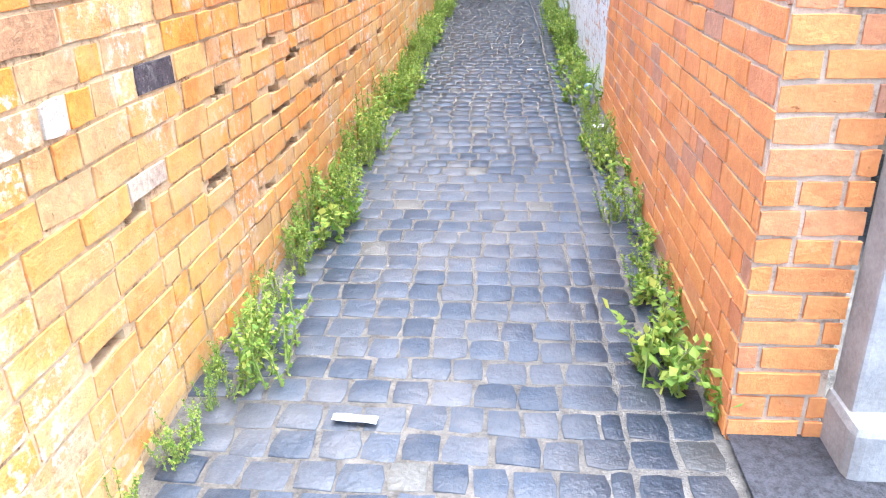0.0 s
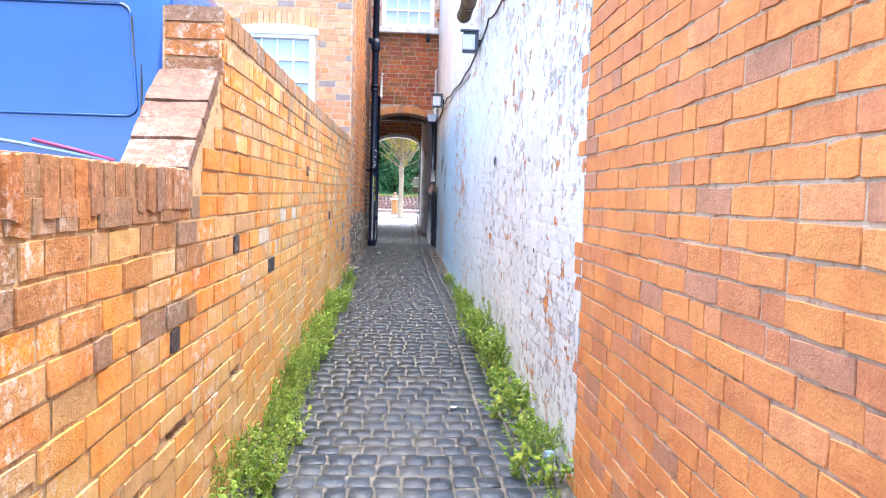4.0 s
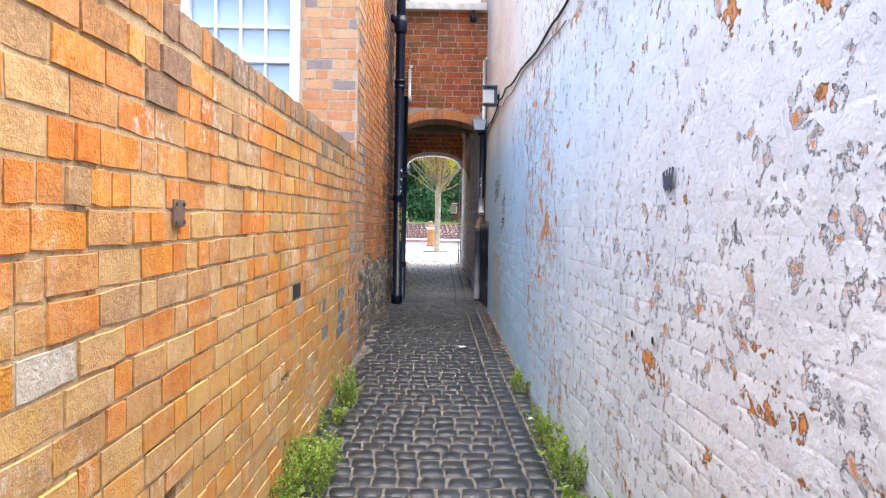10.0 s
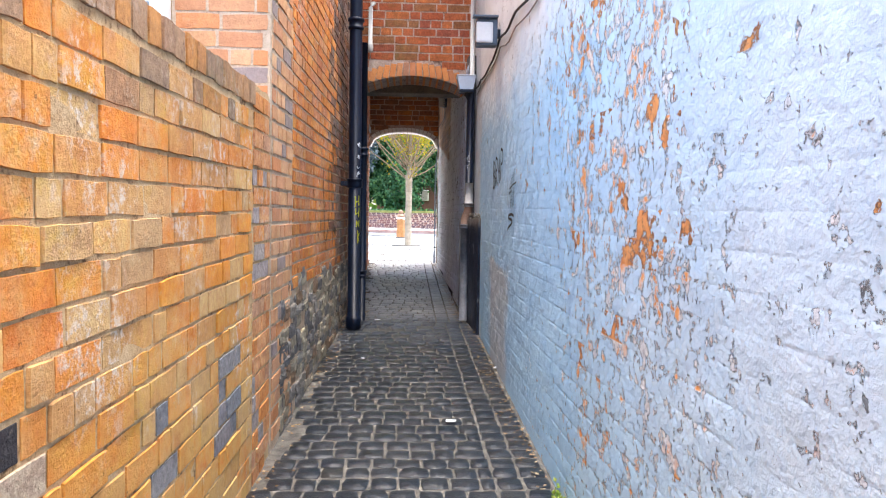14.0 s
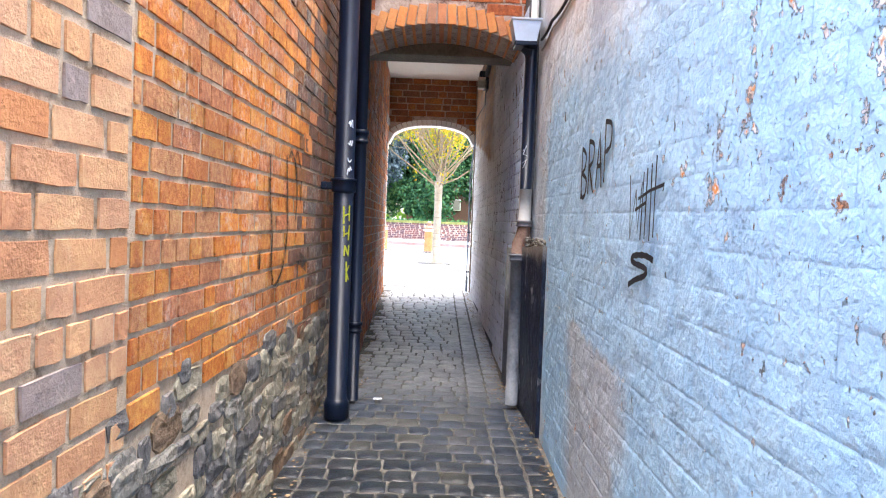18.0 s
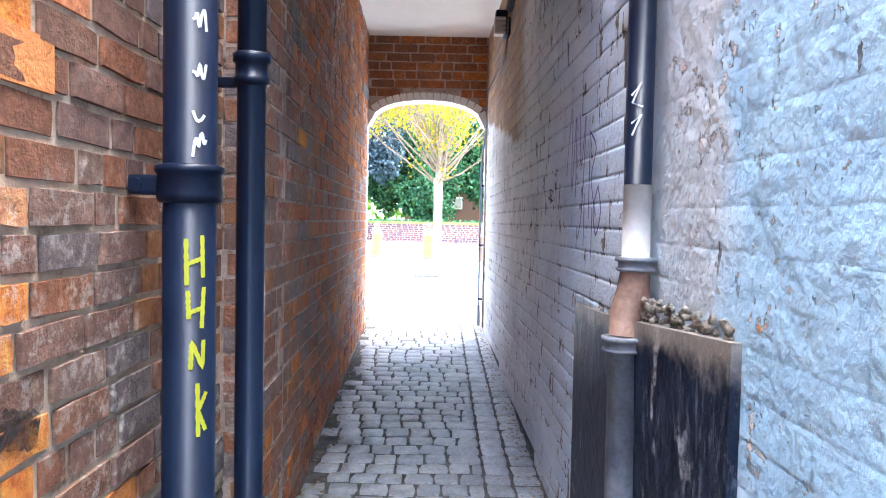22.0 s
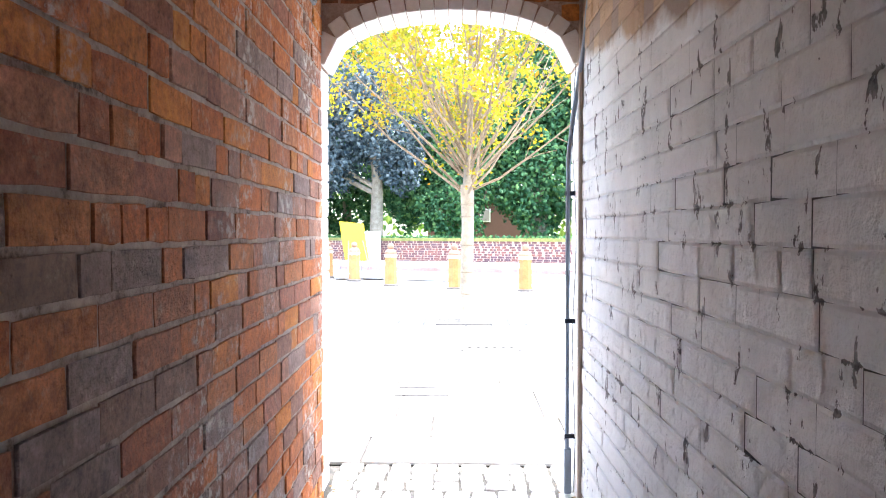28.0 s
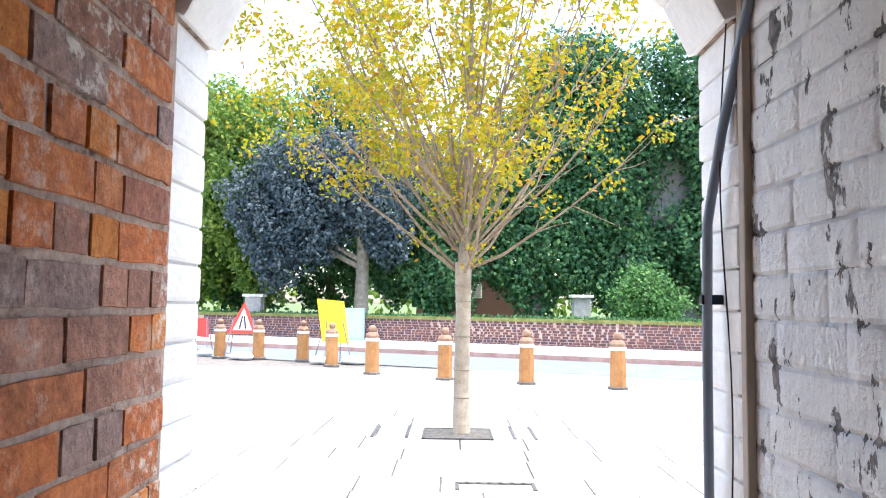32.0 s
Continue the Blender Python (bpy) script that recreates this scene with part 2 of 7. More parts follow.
def painted_mat():
    """White masonry paint, flaked along the courses down to grey undercoat and orange brick; a pale blue repaint towards the passage."""
    n = Nodes("flaking_white_paint")
    y, z = n.axis(1), n.axis(2)
    up = n.math("SUBTRACT", z, n.math("MULTIPLY", y, 0.054))
    base = n.ramp(n.noise(3, 5, 0.6), [(0.3, (0.64, 0.67, 0.685)), (0.65, (0.785, 0.815, 0.825))])
    wob = n.math("MULTIPLY", n.noise(1.6, 4, 0.6), 1.6)
    along_y = n.math("MULTIPLY", n.math("ADD", y, wob), 0.05)
    far = n.math("ADD", n.math("MULTIPLY", step(n, along_y, 0.42, 0.53), 0.5), n.math("MULTIPLY", step(n, along_y, 0.52, 0.60), 0.5))
    low = n.ramp(n.math("MULTIPLY", n.math("ADD", z, n.math("MULTIPLY", n.noise(2.5, 3), 0.5)), 0.25), [(0.68, 1.0), (0.80, 0.0)])
    near_pipe = n.ramp(n.math("MULTIPLY", n.math("ADD", y, n.noise(2.3, 4)), 0.05), [(0.748, 1.0), (0.757, 0.2)])
    blue = n.math("MULTIPLY", n.math("MULTIPLY", far, low), near_pipe)
    stain = n.math("MULTIPLY", step(n, n.noise(0.9, 4, 0.6), 0.54, 0.72), 0.22)
    base = n.mix(stain, base, (0.55, 0.53, 0.51))
    base = n.mix(n.math("MULTIPLY", n.math("SUBTRACT", 1.0, near_pipe), 0.7), base, (0.44, 0.47, 0.52))
    base = n.mix(blue, base, n.ramp(n.noise(5, 4), [(0.3, (0.33, 0.545, 0.76)), (0.7, (0.43, 0.655, 0.84))]))
    cement = n.ramp(n.math("MULTIPLY", n.math("ADD", y, n.math("MULTIPLY", n.noise(3, 4), 0.5)), 0.05), [(0.655, 0.0), (0.662, 1.0), (0.700, 1.0), (0.706, 0.0)])
    cement = n.math("MULTIPLY", cement, n.ramp(n.math("MULTIPLY", n.math("ADD", z, n.math("MULTIPLY", n.noise(2.6, 4), 0.5)), 0.25), [(0.425, 1.0), (0.435, 0.0)]))
    base = n.mix(n.math("MULTIPLY", cement, 0.75), base, (0.47, 0.48, 0.50))
    grime = n.math("MULTIPLY", step(n, n.noise(30, 6, 0.75), 0.55, 0.70), step(n, n.noise(2.0, 4, 0.6), 0.45, 0.6))
    base = n.mix(n.math("MULTIPLY", grime, 0.30), base, (0.42, 0.43, 0.46))
    # where the courses run under the paint
    row = n.math("FRACT", n.math("MULTIPLY", n.math("SUBTRACT", z, n.math("MULTIPLY", y, 0.008)), 11.4286))
    joint = n.ramp(n.math("ABSOLUTE", n.math("SUBTRACT", row, 0.5)), [(0.40, 0.0), (0.48, 1.0)])
    worn = n.ramp(n.math("MULTIPLY", n.math("ADD", up, n.math("MULTIPLY", n.noise(1.3, 4), 0.9)), 0.4), [(0.52, 1.0), (0.80, 0.0)])
    patch = n.math("MULTIPLY", n.math("SUBTRACT", n.noise(0.85, 5, 0.62), 0.5), 0.34)
    patch = n.math("ADD", patch, n.math("MULTIPLY", n.math("MULTIPLY", joint, n.math("MULTIPLY", worn, n.noise(4, 3))), 0.085))
    more = n.math("MULTIPLY", n.ramp(n.math("MULTIPLY", y, 0.05), [(0.30, 0.0), (0.42, 1.0), (0.58, 1.0), (0.64, 0.0)]), -0.006)
    less = n.math("SUBTRACT", n.math("SUBTRACT", n.math("MULTIPLY", step(n, along_y, 0.60, 0.66), 0.075), more), 0.012)
    flake = n.math("SUBTRACT", n.math("ADD", n.noise(13.0, 14, 0.68, stretch=(1, 0.9, 1.0)), patch), less)
    chip = n.math("SUBTRACT", n.math("ADD", n.noise(24.0, 9, 0.64, stretch=(1, 1.0, 0.85)), n.math("MULTIPLY", patch, 0.8)), n.math("ADD", less, n.math("MULTIPLY", n.ramp(n.math("MULTIPLY", y, 0.05), [(0.36, 1.0), (0.46, 0.0)]), 0.036)))
    big = step(n, flake, 0.600, 0.605)
    small = step(n, chip, 0.616, 0.622)
    under = n.math("MAXIMUM", big, small)
    rim = n.math("MAXIMUM", step(n, flake, 0.582, 0.600), step(n, chip, 0.602, 0.616))
    grey = n.ramp(n.noise(40, 7, 0.75), [(0.32, (0.36, 0.36, 0.38)), (0.48, (0.56, 0.56, 0.575)), (0.62, (0.74, 0.745, 0.75))])
    brick = n.ramp(n.noise(24, 5), [(0.3, (0.56, 0.20, 0.06)), (0.7, (0.74, 0.34, 0.12))])
    piece = n.math("MULTIPLY", n.ramp(n.random(), [(0.09, 1.0), (0.091, 0.0)], "CONSTANT"), n.math("MULTIPLY", step(n, flake, 0.566, 0.573), n.ramp(n.math("MULTIPLY", y, 0.05), [(0.58, 1.0), (0.62, 0.0)])))
    bare = n.math("MAXIMUM", n.math("MULTIPLY", step(n, flake, 0.638, 0.645), step(n, n.noise(3.1, 3), 0.44, 0.50)), piece)
    rosy = n.math("MULTIPLY", step(n, n.noise(9, 4, 0.6), 0.52, 0.64), 0.32)
    col = n.mix(bare, n.mix(under, base, n.mix(rosy, grey, (0.68, 0.36, 0.21))), brick)
    off = n.math("MAXIMUM", under, bare)
    # thin shadow along each flake's edge, darkened straight into the colour
    edge_shade = n.math("SUBTRACT", n.math("MAXIMUM", step(n, flake, 0.592, 0.598), step(n, chip, 0.608, 0.614)), n.math("MAXIMUM", step(n, flake, 0.604, 0.612), step(n, chip, 0.621, 0.63)), True)
    col = n.mix(n.math("MULTIPLY", edge_shade, 0.9), col, (0.085, 0.08, 0.085))
    pit = n.math("MULTIPLY", step(n, n.noise(19, 5, 0.6, stretch=(1, 1, 0.6)), 0.685, 0.70), step(n, n.noise(1.7, 2), 0.42, 0.52))
    col = n.mix(n.math("MULTIPLY", pit, 0.85), col, (0.10, 0.105, 0.12))
    h = n.math("ADD", n.math("MULTIPLY", n.noise(8, 4, 0.55), 0.46), n.math("MULTIPLY", n.noise(38, 5, 0.65), 0.20))
    h = n.math("SUBTRACT", h, n.math("MULTIPLY", n.math("MULTIPLY", joint, n.math("MULTIPLY", worn, step(n, n.noise(3, 4, 0.6), 0.42, 0.6))), 0.04))
    h = n.math("ADD", h, n.math("MULTIPLY", n.math("MULTIPLY", n.noise(7, 3, 0.5), 0.6), step(n, along_y, 0.60, 0.68)))
    h = n.math("ADD", h, n.math("MULTIPLY", n.math("MULTIPLY", n.noise(10, 3, 0.5), 0.5), n.math("SUBTRACT", 1.0, near_pipe)))
    h = n.math("ADD", h, n.math("MULTIPLY", n.math("SUBTRACT", rim, n.math("MULTIPLY", n.math("MAXIMUM", off, pit), 1.6)), 0.24))
    n.bump(h, 1.0, 0.030)
    return n.done(col, n.ramp(off, [(0, 0.6), (1, 0.92)]), 0, 0.35)


def passage_paint_mat():
    """White paint on the passage's wall, thin and dirty, with blue skylight painted in at the alley end; bare brown
    brick above a ragged slanting line.
    """
    n = Nodes("worn_passage_paint")
    y, z = n.axis(1), n.axis(2)
    # towards the alley the sky's blue light is mixed into the paint colour
    t = n.math("MULTIPLY", n.math("SUBTRACT", n.math("ADD", y, n.noise(1.5, 3)), 16.15), 0.65, True)
    base = n.mix(t, n.ramp(n.noise(4, 5), [(0.3, (0.56, 0.66, 0.82)), (0.7, (0.70, 0.80, 0.92))]),
                 n.ramp(n.noise(4, 6, 0.65), [(0.3, (0.76, 0.77, 0.77)), (0.7, (0.91, 0.91, 0.90))]))
    dirt = n.math("MULTIPLY", step(n, n.noise(1.8, 6, 0.7), 0.46, 0.66), 0.28)
    base = n.mix(dirt, base, (0.44, 0.41, 0.39))
    flake = n.noise(13, 9, 0.66, dist=0.2, stretch=(1, 1.25, 0.6))
    row = n.math("FRACT", n.math("MULTIPLY", z, 13.0719))
    joint = n.ramp(n.math("ABSOLUTE", n.math("SUBTRACT", row, 0.5)), [(0.40, 0.0), (0.49, 1.0)])
    flake = n.math("ADD", flake, n.math("MULTIPLY", n.math("MULTIPLY", joint, step(n, n.noise(2.3, 4, 0.6), 0.40, 0.62)), 0.085))
    off = step(n, flake, 0.610, 0.618)
    base = n.mix(off, base, n.ramp(n.noise(40, 4), [(0.35, (0.06, 0.055, 0.055)), (0.65, (0.30, 0.27, 0.26))]))
    bare = n.ramp(n.random(), [(0.0, (0.34, 0.19, 0.09)), (0.33, (0.44, 0.26, 0.12)), (0.66, (0.30, 0.19, 0.12))], "CONSTANT")
    rise = n.math("ADD", n.math("MULTIPLY", n.math("SUBTRACT", y, 17.4), 0.17), 2.32)
    line = n.math("SUBTRACT", z, n.math("ADD", n.math("MULTIPLY", n.noise(3, 4), 0.25), rise))
    up = n.math("MULTIPLY", step(n, line, 0.0, 0.05), 0.9)
    up = n.math("MULTIPLY", up, step(n, n.math("MULTIPLY", n.math("ADD", y, n.noise(2, 3)), 0.05), 0.885, 0.905))
    col = n.mix(up, base, bare)
    n.bump(n.math("SUBTRACT", n.math("ADD", n.noise(9, 7, 0.65), n.math("MULTIPLY", n.noise(34, 6, 0.7), 0.4)), n.math("MULTIPLY", n.math("ADD", off, n.math("MULTIPLY", joint, 0.35)), 0.6)), 1.0, 0.034)
    return n.done(col, 0.7, 0, 0.35)


M_PAINT = painted_mat()
M_PASSPAINT = passage_paint_mat()
M_OPENJOINT = rough_mat("dirty_open_joint", (0.03, 0.03, 0.032), (0.16, 0.16, 0.165), 7, 60, 0.95, 0.8, 0.006)
M_WHITEWASH = rough_mat("whitewash", (0.74, 0.73, 0.70), (0.88, 0.875, 0.86), 5, 50, 0.7, 0.5, 0.008)
M_PLASTER = rough_mat("ceiling_plaster", (0.80, 0.77, 0.71), (0.88, 0.85, 0.79), 2, 40, 0.9, 0.2, 0.003)
M_TIMBER = rough_mat("dark_timber", (0.06, 0.045, 0.03), (0.16, 0.12, 0.08), 5, 40, 0.8)
M_PVC = rough_mat("white_window_frame", (0.78, 0.80, 0.82), (0.84, 0.85, 0.86), 3, 30, 0.35, 0.05, 0.001)
M_SILL = rough_mat("stained_stone_sill", (0.45, 0.43, 0.36), (0.74, 0.73, 0.70), 9, 60, 0.85)
M_BLACKPIPE = rough_mat("black_pipe", (0.0022, 0.006, 0.018), (0.005, 0.011, 0.028), 8, 60, 0.36, 0.12, 0.0015, 0.0, 0.28)
M_RUST = rough_mat("rusty_iron", (0.10, 0.05, 0.035), (0.24, 0.15, 0.11), 9, 60, 0.75)
M_GREYPIPE = rough_mat("grey_iron", (0.10, 0.11, 0.13), (0.24, 0.25, 0.27), 7, 60, 0.55)
M_WHITEPIPE = rough_mat("white_plastic", (0.42, 0.41, 0.39), (0.56, 0.55, 0.52), 6, 60, 0.4, 0.1, 0.002)
M_BROWN = rough_mat("brown_gutter", (0.07, 0.05, 0.03), (0.14, 0.10, 0.06), 5, 50, 0.4, 0.1, 0.002)


def board_mat():
    """Black bitumen paint, scraped and rain-streaked, with rubbed pale spots."""
    n = Nodes("black_bitumen_paint")
    col = n.ramp(n.noise(9, 5), [(0.35, (0.003, 0.006, 0.017)), (0.65, (0.014, 0.022, 0.045))])
    rub = n.math("MULTIPLY", step(n, n.noise(26, 8, 0.75, stretch=(1, 1.6, 0.35)), 0.53, 0.64), step(n, n.noise(3.2, 4, 0.6), 0.42, 0.58))
    col = n.mix(n.math("MULTIPLY", rub, 0.6), col, (0.17, 0.20, 0.27))
    spot = n.math("MULTIPLY", step(n, n.noise(7.5, 2, 0.4, stretch=(1, 1.8, 0.8)), 0.66, 0.69), step(n, n.noise(40, 5, 0.7), 0.4, 0.6))
    col = n.mix(n.math("MULTIPLY", spot, 0.75), col, (0.42, 0.43, 0.46))
    top = step(n, n.math("ADD", n.math("MULTIPLY", n.axis(2), 0.5), n.math("MULTIPLY", n.noise(9, 5, 0.65), 0.1)), 0.895, 0.93)
    col = n.mix(n.math("MULTIPLY", top, 0.75), col, (0.30, 0.27, 0.23))
    n.bump(n.math("ADD", n.noise(18, 5, 0.6), n.math("MULTIPLY", rub, 0.3)), 0.8, 0.01)
    return n.done(col, n.ramp(rub, [(0, 0.45), (1, 0.8)]), 0, 0.3)


M_BOARD = board_mat()
M_RENDER = rough_mat("grey_render", (0.38, 0.40, 0.43), (0.55, 0.57, 0.60), 3, 25, 0.85, 0.9, 0.02)
M_CONCRETE = rough_mat("concrete", (0.24, 0.235, 0.22), (0.40, 0.39, 0.37), 6, 80, 0.9)
M_ASPHALT = rough_mat("asphalt", (0.03, 0.03, 0.035), (0.08, 0.08, 0.09), 40, 160, 0.9, 1.0, 0.01)
M_ROAD = rough_mat("road_asphalt", (0.09, 0.11, 0.13), (0.13, 0.15, 0.175), 3, 90, 0.85)
M_EARTH = rough_mat("gritty_earth", (0.075, 0.072, 0.066), (0.21, 0.195, 0.17), 18, 120, 0.95, 1.0, 0.012)
M_FLAG = rough_mat("pale_flagstone", (0.385, 0.382, 0.378), (0.46, 0.456, 0.45), 2.5, 60, 0.85, 0.25, 0.003)
M_FLAGJOINT = rough_mat("flag_joint", (0.08, 0.075, 0.07), (0.16, 0.15, 0.14), 8, 80, 0.95)


def sett_mat():
    """Worn granite setts, damp in the open alley; under cover they are dry, with the exit's glare painted in as paler
    colour.
    """
    n = Nodes("granite_sett")
    col = n.ramp(n.random(), [(0.02, (0.0279, 0.0396, 0.0589)), (0.2, (0.0410, 0.0533, 0.0736)), (0.4, (0.0525, 0.0602, 0.0736)), (0.6, (0.0213, 0.0310, 0.0478)), (0.8, (0.0443, 0.0542, 0.0699)), (0.96, (0.0820, 0.0817, 0.0736))], "CONSTANT")
    # Grazing light from the exit, put into the sett colour inside the passage
    paler = n.math("MULTIPLY", step(n, n.math("MULTIPLY", n.math("ADD", n.axis(1), n.noise(1.4, 4)), 0.05), 0.77, 0.88), 0.9)
    col = n.mix(paler, col, n.mix(0.86, col, n.mix(0.55, n.ramp(n.random(), [(0.0, (0.50, 0.49, 0.47)), (0.25, (0.68, 0.66, 0.63)), (0.5, (0.56, 0.57, 0.59)), (0.75, (0.78, 0.75, 0.70))], "CONSTANT"), n.ramp(n.noise(11, 6, 0.7), [(0.36, (0.28, 0.27, 0.26)), (0.62, (0.84, 0.82, 0.78))]))))
    col = n.mix(0.5, col, n.ramp(n.noise(70, 5, 0.7), [(0.3, 0.35), (0.7, 1.0)]), "OVERLAY")
    worn = n.math("MULTIPLY", step(n, n.noise(3.5, 5, 0.65), 0.48, 0.66), 0.30)
    col = n.mix(worn, col, (0.17, 0.165, 0.16))
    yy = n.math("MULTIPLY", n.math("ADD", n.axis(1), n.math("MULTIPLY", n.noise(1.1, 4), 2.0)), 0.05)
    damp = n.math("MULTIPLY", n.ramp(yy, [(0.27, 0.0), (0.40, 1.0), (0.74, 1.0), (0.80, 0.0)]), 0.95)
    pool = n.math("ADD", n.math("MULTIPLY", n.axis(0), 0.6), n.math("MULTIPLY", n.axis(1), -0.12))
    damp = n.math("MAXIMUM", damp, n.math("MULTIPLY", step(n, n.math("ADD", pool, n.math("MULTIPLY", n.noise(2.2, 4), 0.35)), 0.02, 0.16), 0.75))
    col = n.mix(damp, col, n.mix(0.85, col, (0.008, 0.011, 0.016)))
    wet = n.math("SUBTRACT", step(n, n.noise(0.8, 3), 0.4, 0.65), damp, True)
    n.bump(n.math("ADD", n.noise(16, 5, 0.6), n.math("MULTIPLY", n.noise(90, 3), 0.3)), 0.7, 0.014)
    return n.done(col, n.ramp(wet, [(0, 0.33), (1, 0.60)]), 0, 0.42)


M_SETT = sett_mat()


def leaf_mat(name, stops, trans=0.35):
    n = Nodes(name)
    col = n.ramp(n.t.nodes.new("ShaderNodeNewGeometry").outputs["Random Per Island"], stops)
    n.b.inputs["Transmission Weight"].default_value = 0.0
    n.done(col, 0.6, 0, 0.3)
    tr = n.t.nodes.new("ShaderNodeBsdfTranslucent")
    mixer = n.t.nodes.new("ShaderNodeMixShader")
    mixer.inputs[0].default_value = trans
    out = n.t.nodes["Material Output"]
    n.link(col, tr.inputs["Color"])
    n.link(n.b.outputs[0], mixer.inputs[1]), n.link(tr.outputs[0], mixer.inputs[2])
    n.link(mixer.outputs[0], out.inputs["Surface"])
    return n.mat


M_WEED = leaf_mat("weed_leaf", [(0.0, (0.12, 0.23, 0.03)), (0.5, (0.25, 0.38, 0.06)), (1.0, (0.46, 0.50, 0.10))])
M_YLEAF = leaf_mat("yellow_leaf", [(0.0, (0.168, 0.209, 0.013)), (0.35, (0.322, 0.297, 0.013)), (0.7, (0.383, 0.306, 0.013)), (0.88, (0.337, 0.176, 0.013)), (1.0, (0.153, 0.209, 0.019))], 0.4)
M_GLEAF = leaf_mat("green_leaf", [(0.0, (0.022, 0.082, 0.037)), (0.6, (0.053, 0.156, 0.064)), (1.0, (0.122, 0.248, 0.082))], 0.3)
M_LLEAF = leaf_mat("light_green_leaf", [(0.0, (0.073, 0.154, 0.023)), (0.6, (0.146, 0.249, 0.039)), (1.0, (0.274, 0.345, 0.062))], 0.4)
M_PLEAF = leaf_mat("copper_leaf", [(0.0, (0.021, 0.044, 0.057)), (0.6, (0.054, 0.083, 0.099)), (1.0, (0.125, 0.166, 0.178))], 0.25)
M_BARK = rough_mat("pale_bark", (0.22, 0.19, 0.145), (0.37, 0.33, 0.27), 8, 60, 0.85)
M_DKBARK = rough_mat("dark_bark", (0.14, 0.12, 0.09), (0.28, 0.25, 0.19), 6, 40, 0.9)
M_GRASS = rough_mat("park_grass", (0.04, 0.08, 0.02), (0.10, 0.14, 0.04), 3, 60, 0.95)
M_IRON = rough_mat("cast_iron", (0.04, 0.04, 0.04), (0.12, 0.12, 0.12), 20, 90, 0.6)


def plain(name, color, rough=0.5, metal=0.0, grain=0.06):
    c = [max(0.0, v * (1 - grain * 2)) for v in color]
    return rough_mat(name, tuple(c), tuple(color), 9, 70, rough, 0.08, 0.001, metal)


def glass_mat(name, color, rough=0.03, coat=1.0):
    n = Nodes(name)
    n.b.inputs["Coat Weight"].default_value = coat
    return n.done(n.ramp(n.noise(1.2, 2), [(0.3, tuple(v * 0.7 for v in color)), (0.7, color)]), rough, 0.0, 1.0)


# ---- building blocks ----
R = random.Random(7)


def floor_z(y):
    """The alley climbs to the level square."""
    return float(np.interp(y, (-4, 15, 20.2), (-0.215, 0.806, 1.035)))


PLAZA = 1.04


def mesh(name, geo, mat, smooth=False):
    me = bpy.data.meshes.new(name)
    me.from_pydata([tuple(v) for v in geo[0]], [], geo[1])
    me.materials.append(mat)
    if smooth:
        me.polygons.foreach_set("use_smooth", [True] * len(me.polygons))
    me.update()
    return me


def part(name, geo, mat, parent=None, label="", smooth=False, kind=""):
    ob = new(name, mesh(name, geo, mat, smooth))
    if parent is not None:
        ob.parent = parent
    return tagged(ob, label, kind=kind)


def thing(name, at, label, category, group="", kind="", rz=0.0):
    ob = new(name)
    ob.matrix_basis = pose(*at, 0, 0, rz)
    ob.empty_display_size = 0.1
    return tagged(ob, label, category, group, kind)


def join(*geos):
    V, F = [], []
    for v, f in geos:
        k = len(V)
        V.extend(v)
        F.extend([tuple(i + k for i in q) for q in f])
    return V, F


def move(geo, m):
    return [tuple(m @ Vector(v)) for v in geo[0]], geo[1]


def box(c, s, bevel=0.0):
    """A box about c of size s, its edges cut by bevel."""
    bm = bmesh.new()
    bmesh.ops.create_cube(bm, size=1)
    for v in bm.verts:
        v.co = Vector((v.co.x * s[0] + c[0], v.co.y * s[1] + c[1], v.co.z * s[2] + c[2]))
    if bevel:
        bmesh.ops.bevel(bm, geom=bm.edges[:], offset=bevel, segments=2, affect="EDGES", profile=0.6)
    bm.verts.ensure_lookup_table()
    g = [tuple(v.co) for v in bm.verts], [tuple(v.index for v in f.verts) for f in bm.faces]
    bm.free()
    return g


def tube(pts, r, n=12, cap=True):
    """A round bar along pts; r is one radius or one for each point."""
    pts = [Vector(p) for p in pts]
    rs = r if isinstance(r, (list, tuple)) else [r] * len(pts)
    V, F = [], []
    up = Vector((0.13, 0.31, 0.94))
    for i, p in enumerate(pts):
        d = (pts[min(i + 1, len(pts) - 1)] - pts[max(i - 1, 0)]).normalized()
        a = d.cross(up if abs(d.dot(up)) < 0.95 else Vector((1, 0, 0))).normalized()
        b = d.cross(a)
        for k in range(n):
            w = 2 * math.pi * k / n
            V.append(tuple(p + (a * math.cos(w) + b * math.sin(w)) * rs[i]))
    for i in range(len(pts) - 1):
        for k in range(n):
            q = (k + 1) % n
            F.append((i * n + k, i * n + q, (i + 1) * n + q, (i + 1) * n + k))
    if cap:
        F.append(tuple(range(n)))
        F.append(tuple(range(len(V) - 1, len(V) - n - 1, -1)))
    return V, F


def lathe(profile, n=20, at=(0, 0, 0)):
    V, F = [], []
    for r, z in profile:
        for k in range(n):
            w = 2 * math.pi * k / n
            V.append((at[0] + r * math.cos(w), at[1] + r * math.sin(w), at[2] + z))
    for i in range(len(profile) - 1):
        for k in range(n):
            q = (k + 1) % n
            F.append((i * n + k, i * n + q, (i + 1) * n + q, (i + 1) * n + k))
    F.append(tuple(range(n - 1, -1, -1)))
    F.append(tuple(range(len(V) - n, len(V))))
    return V, F


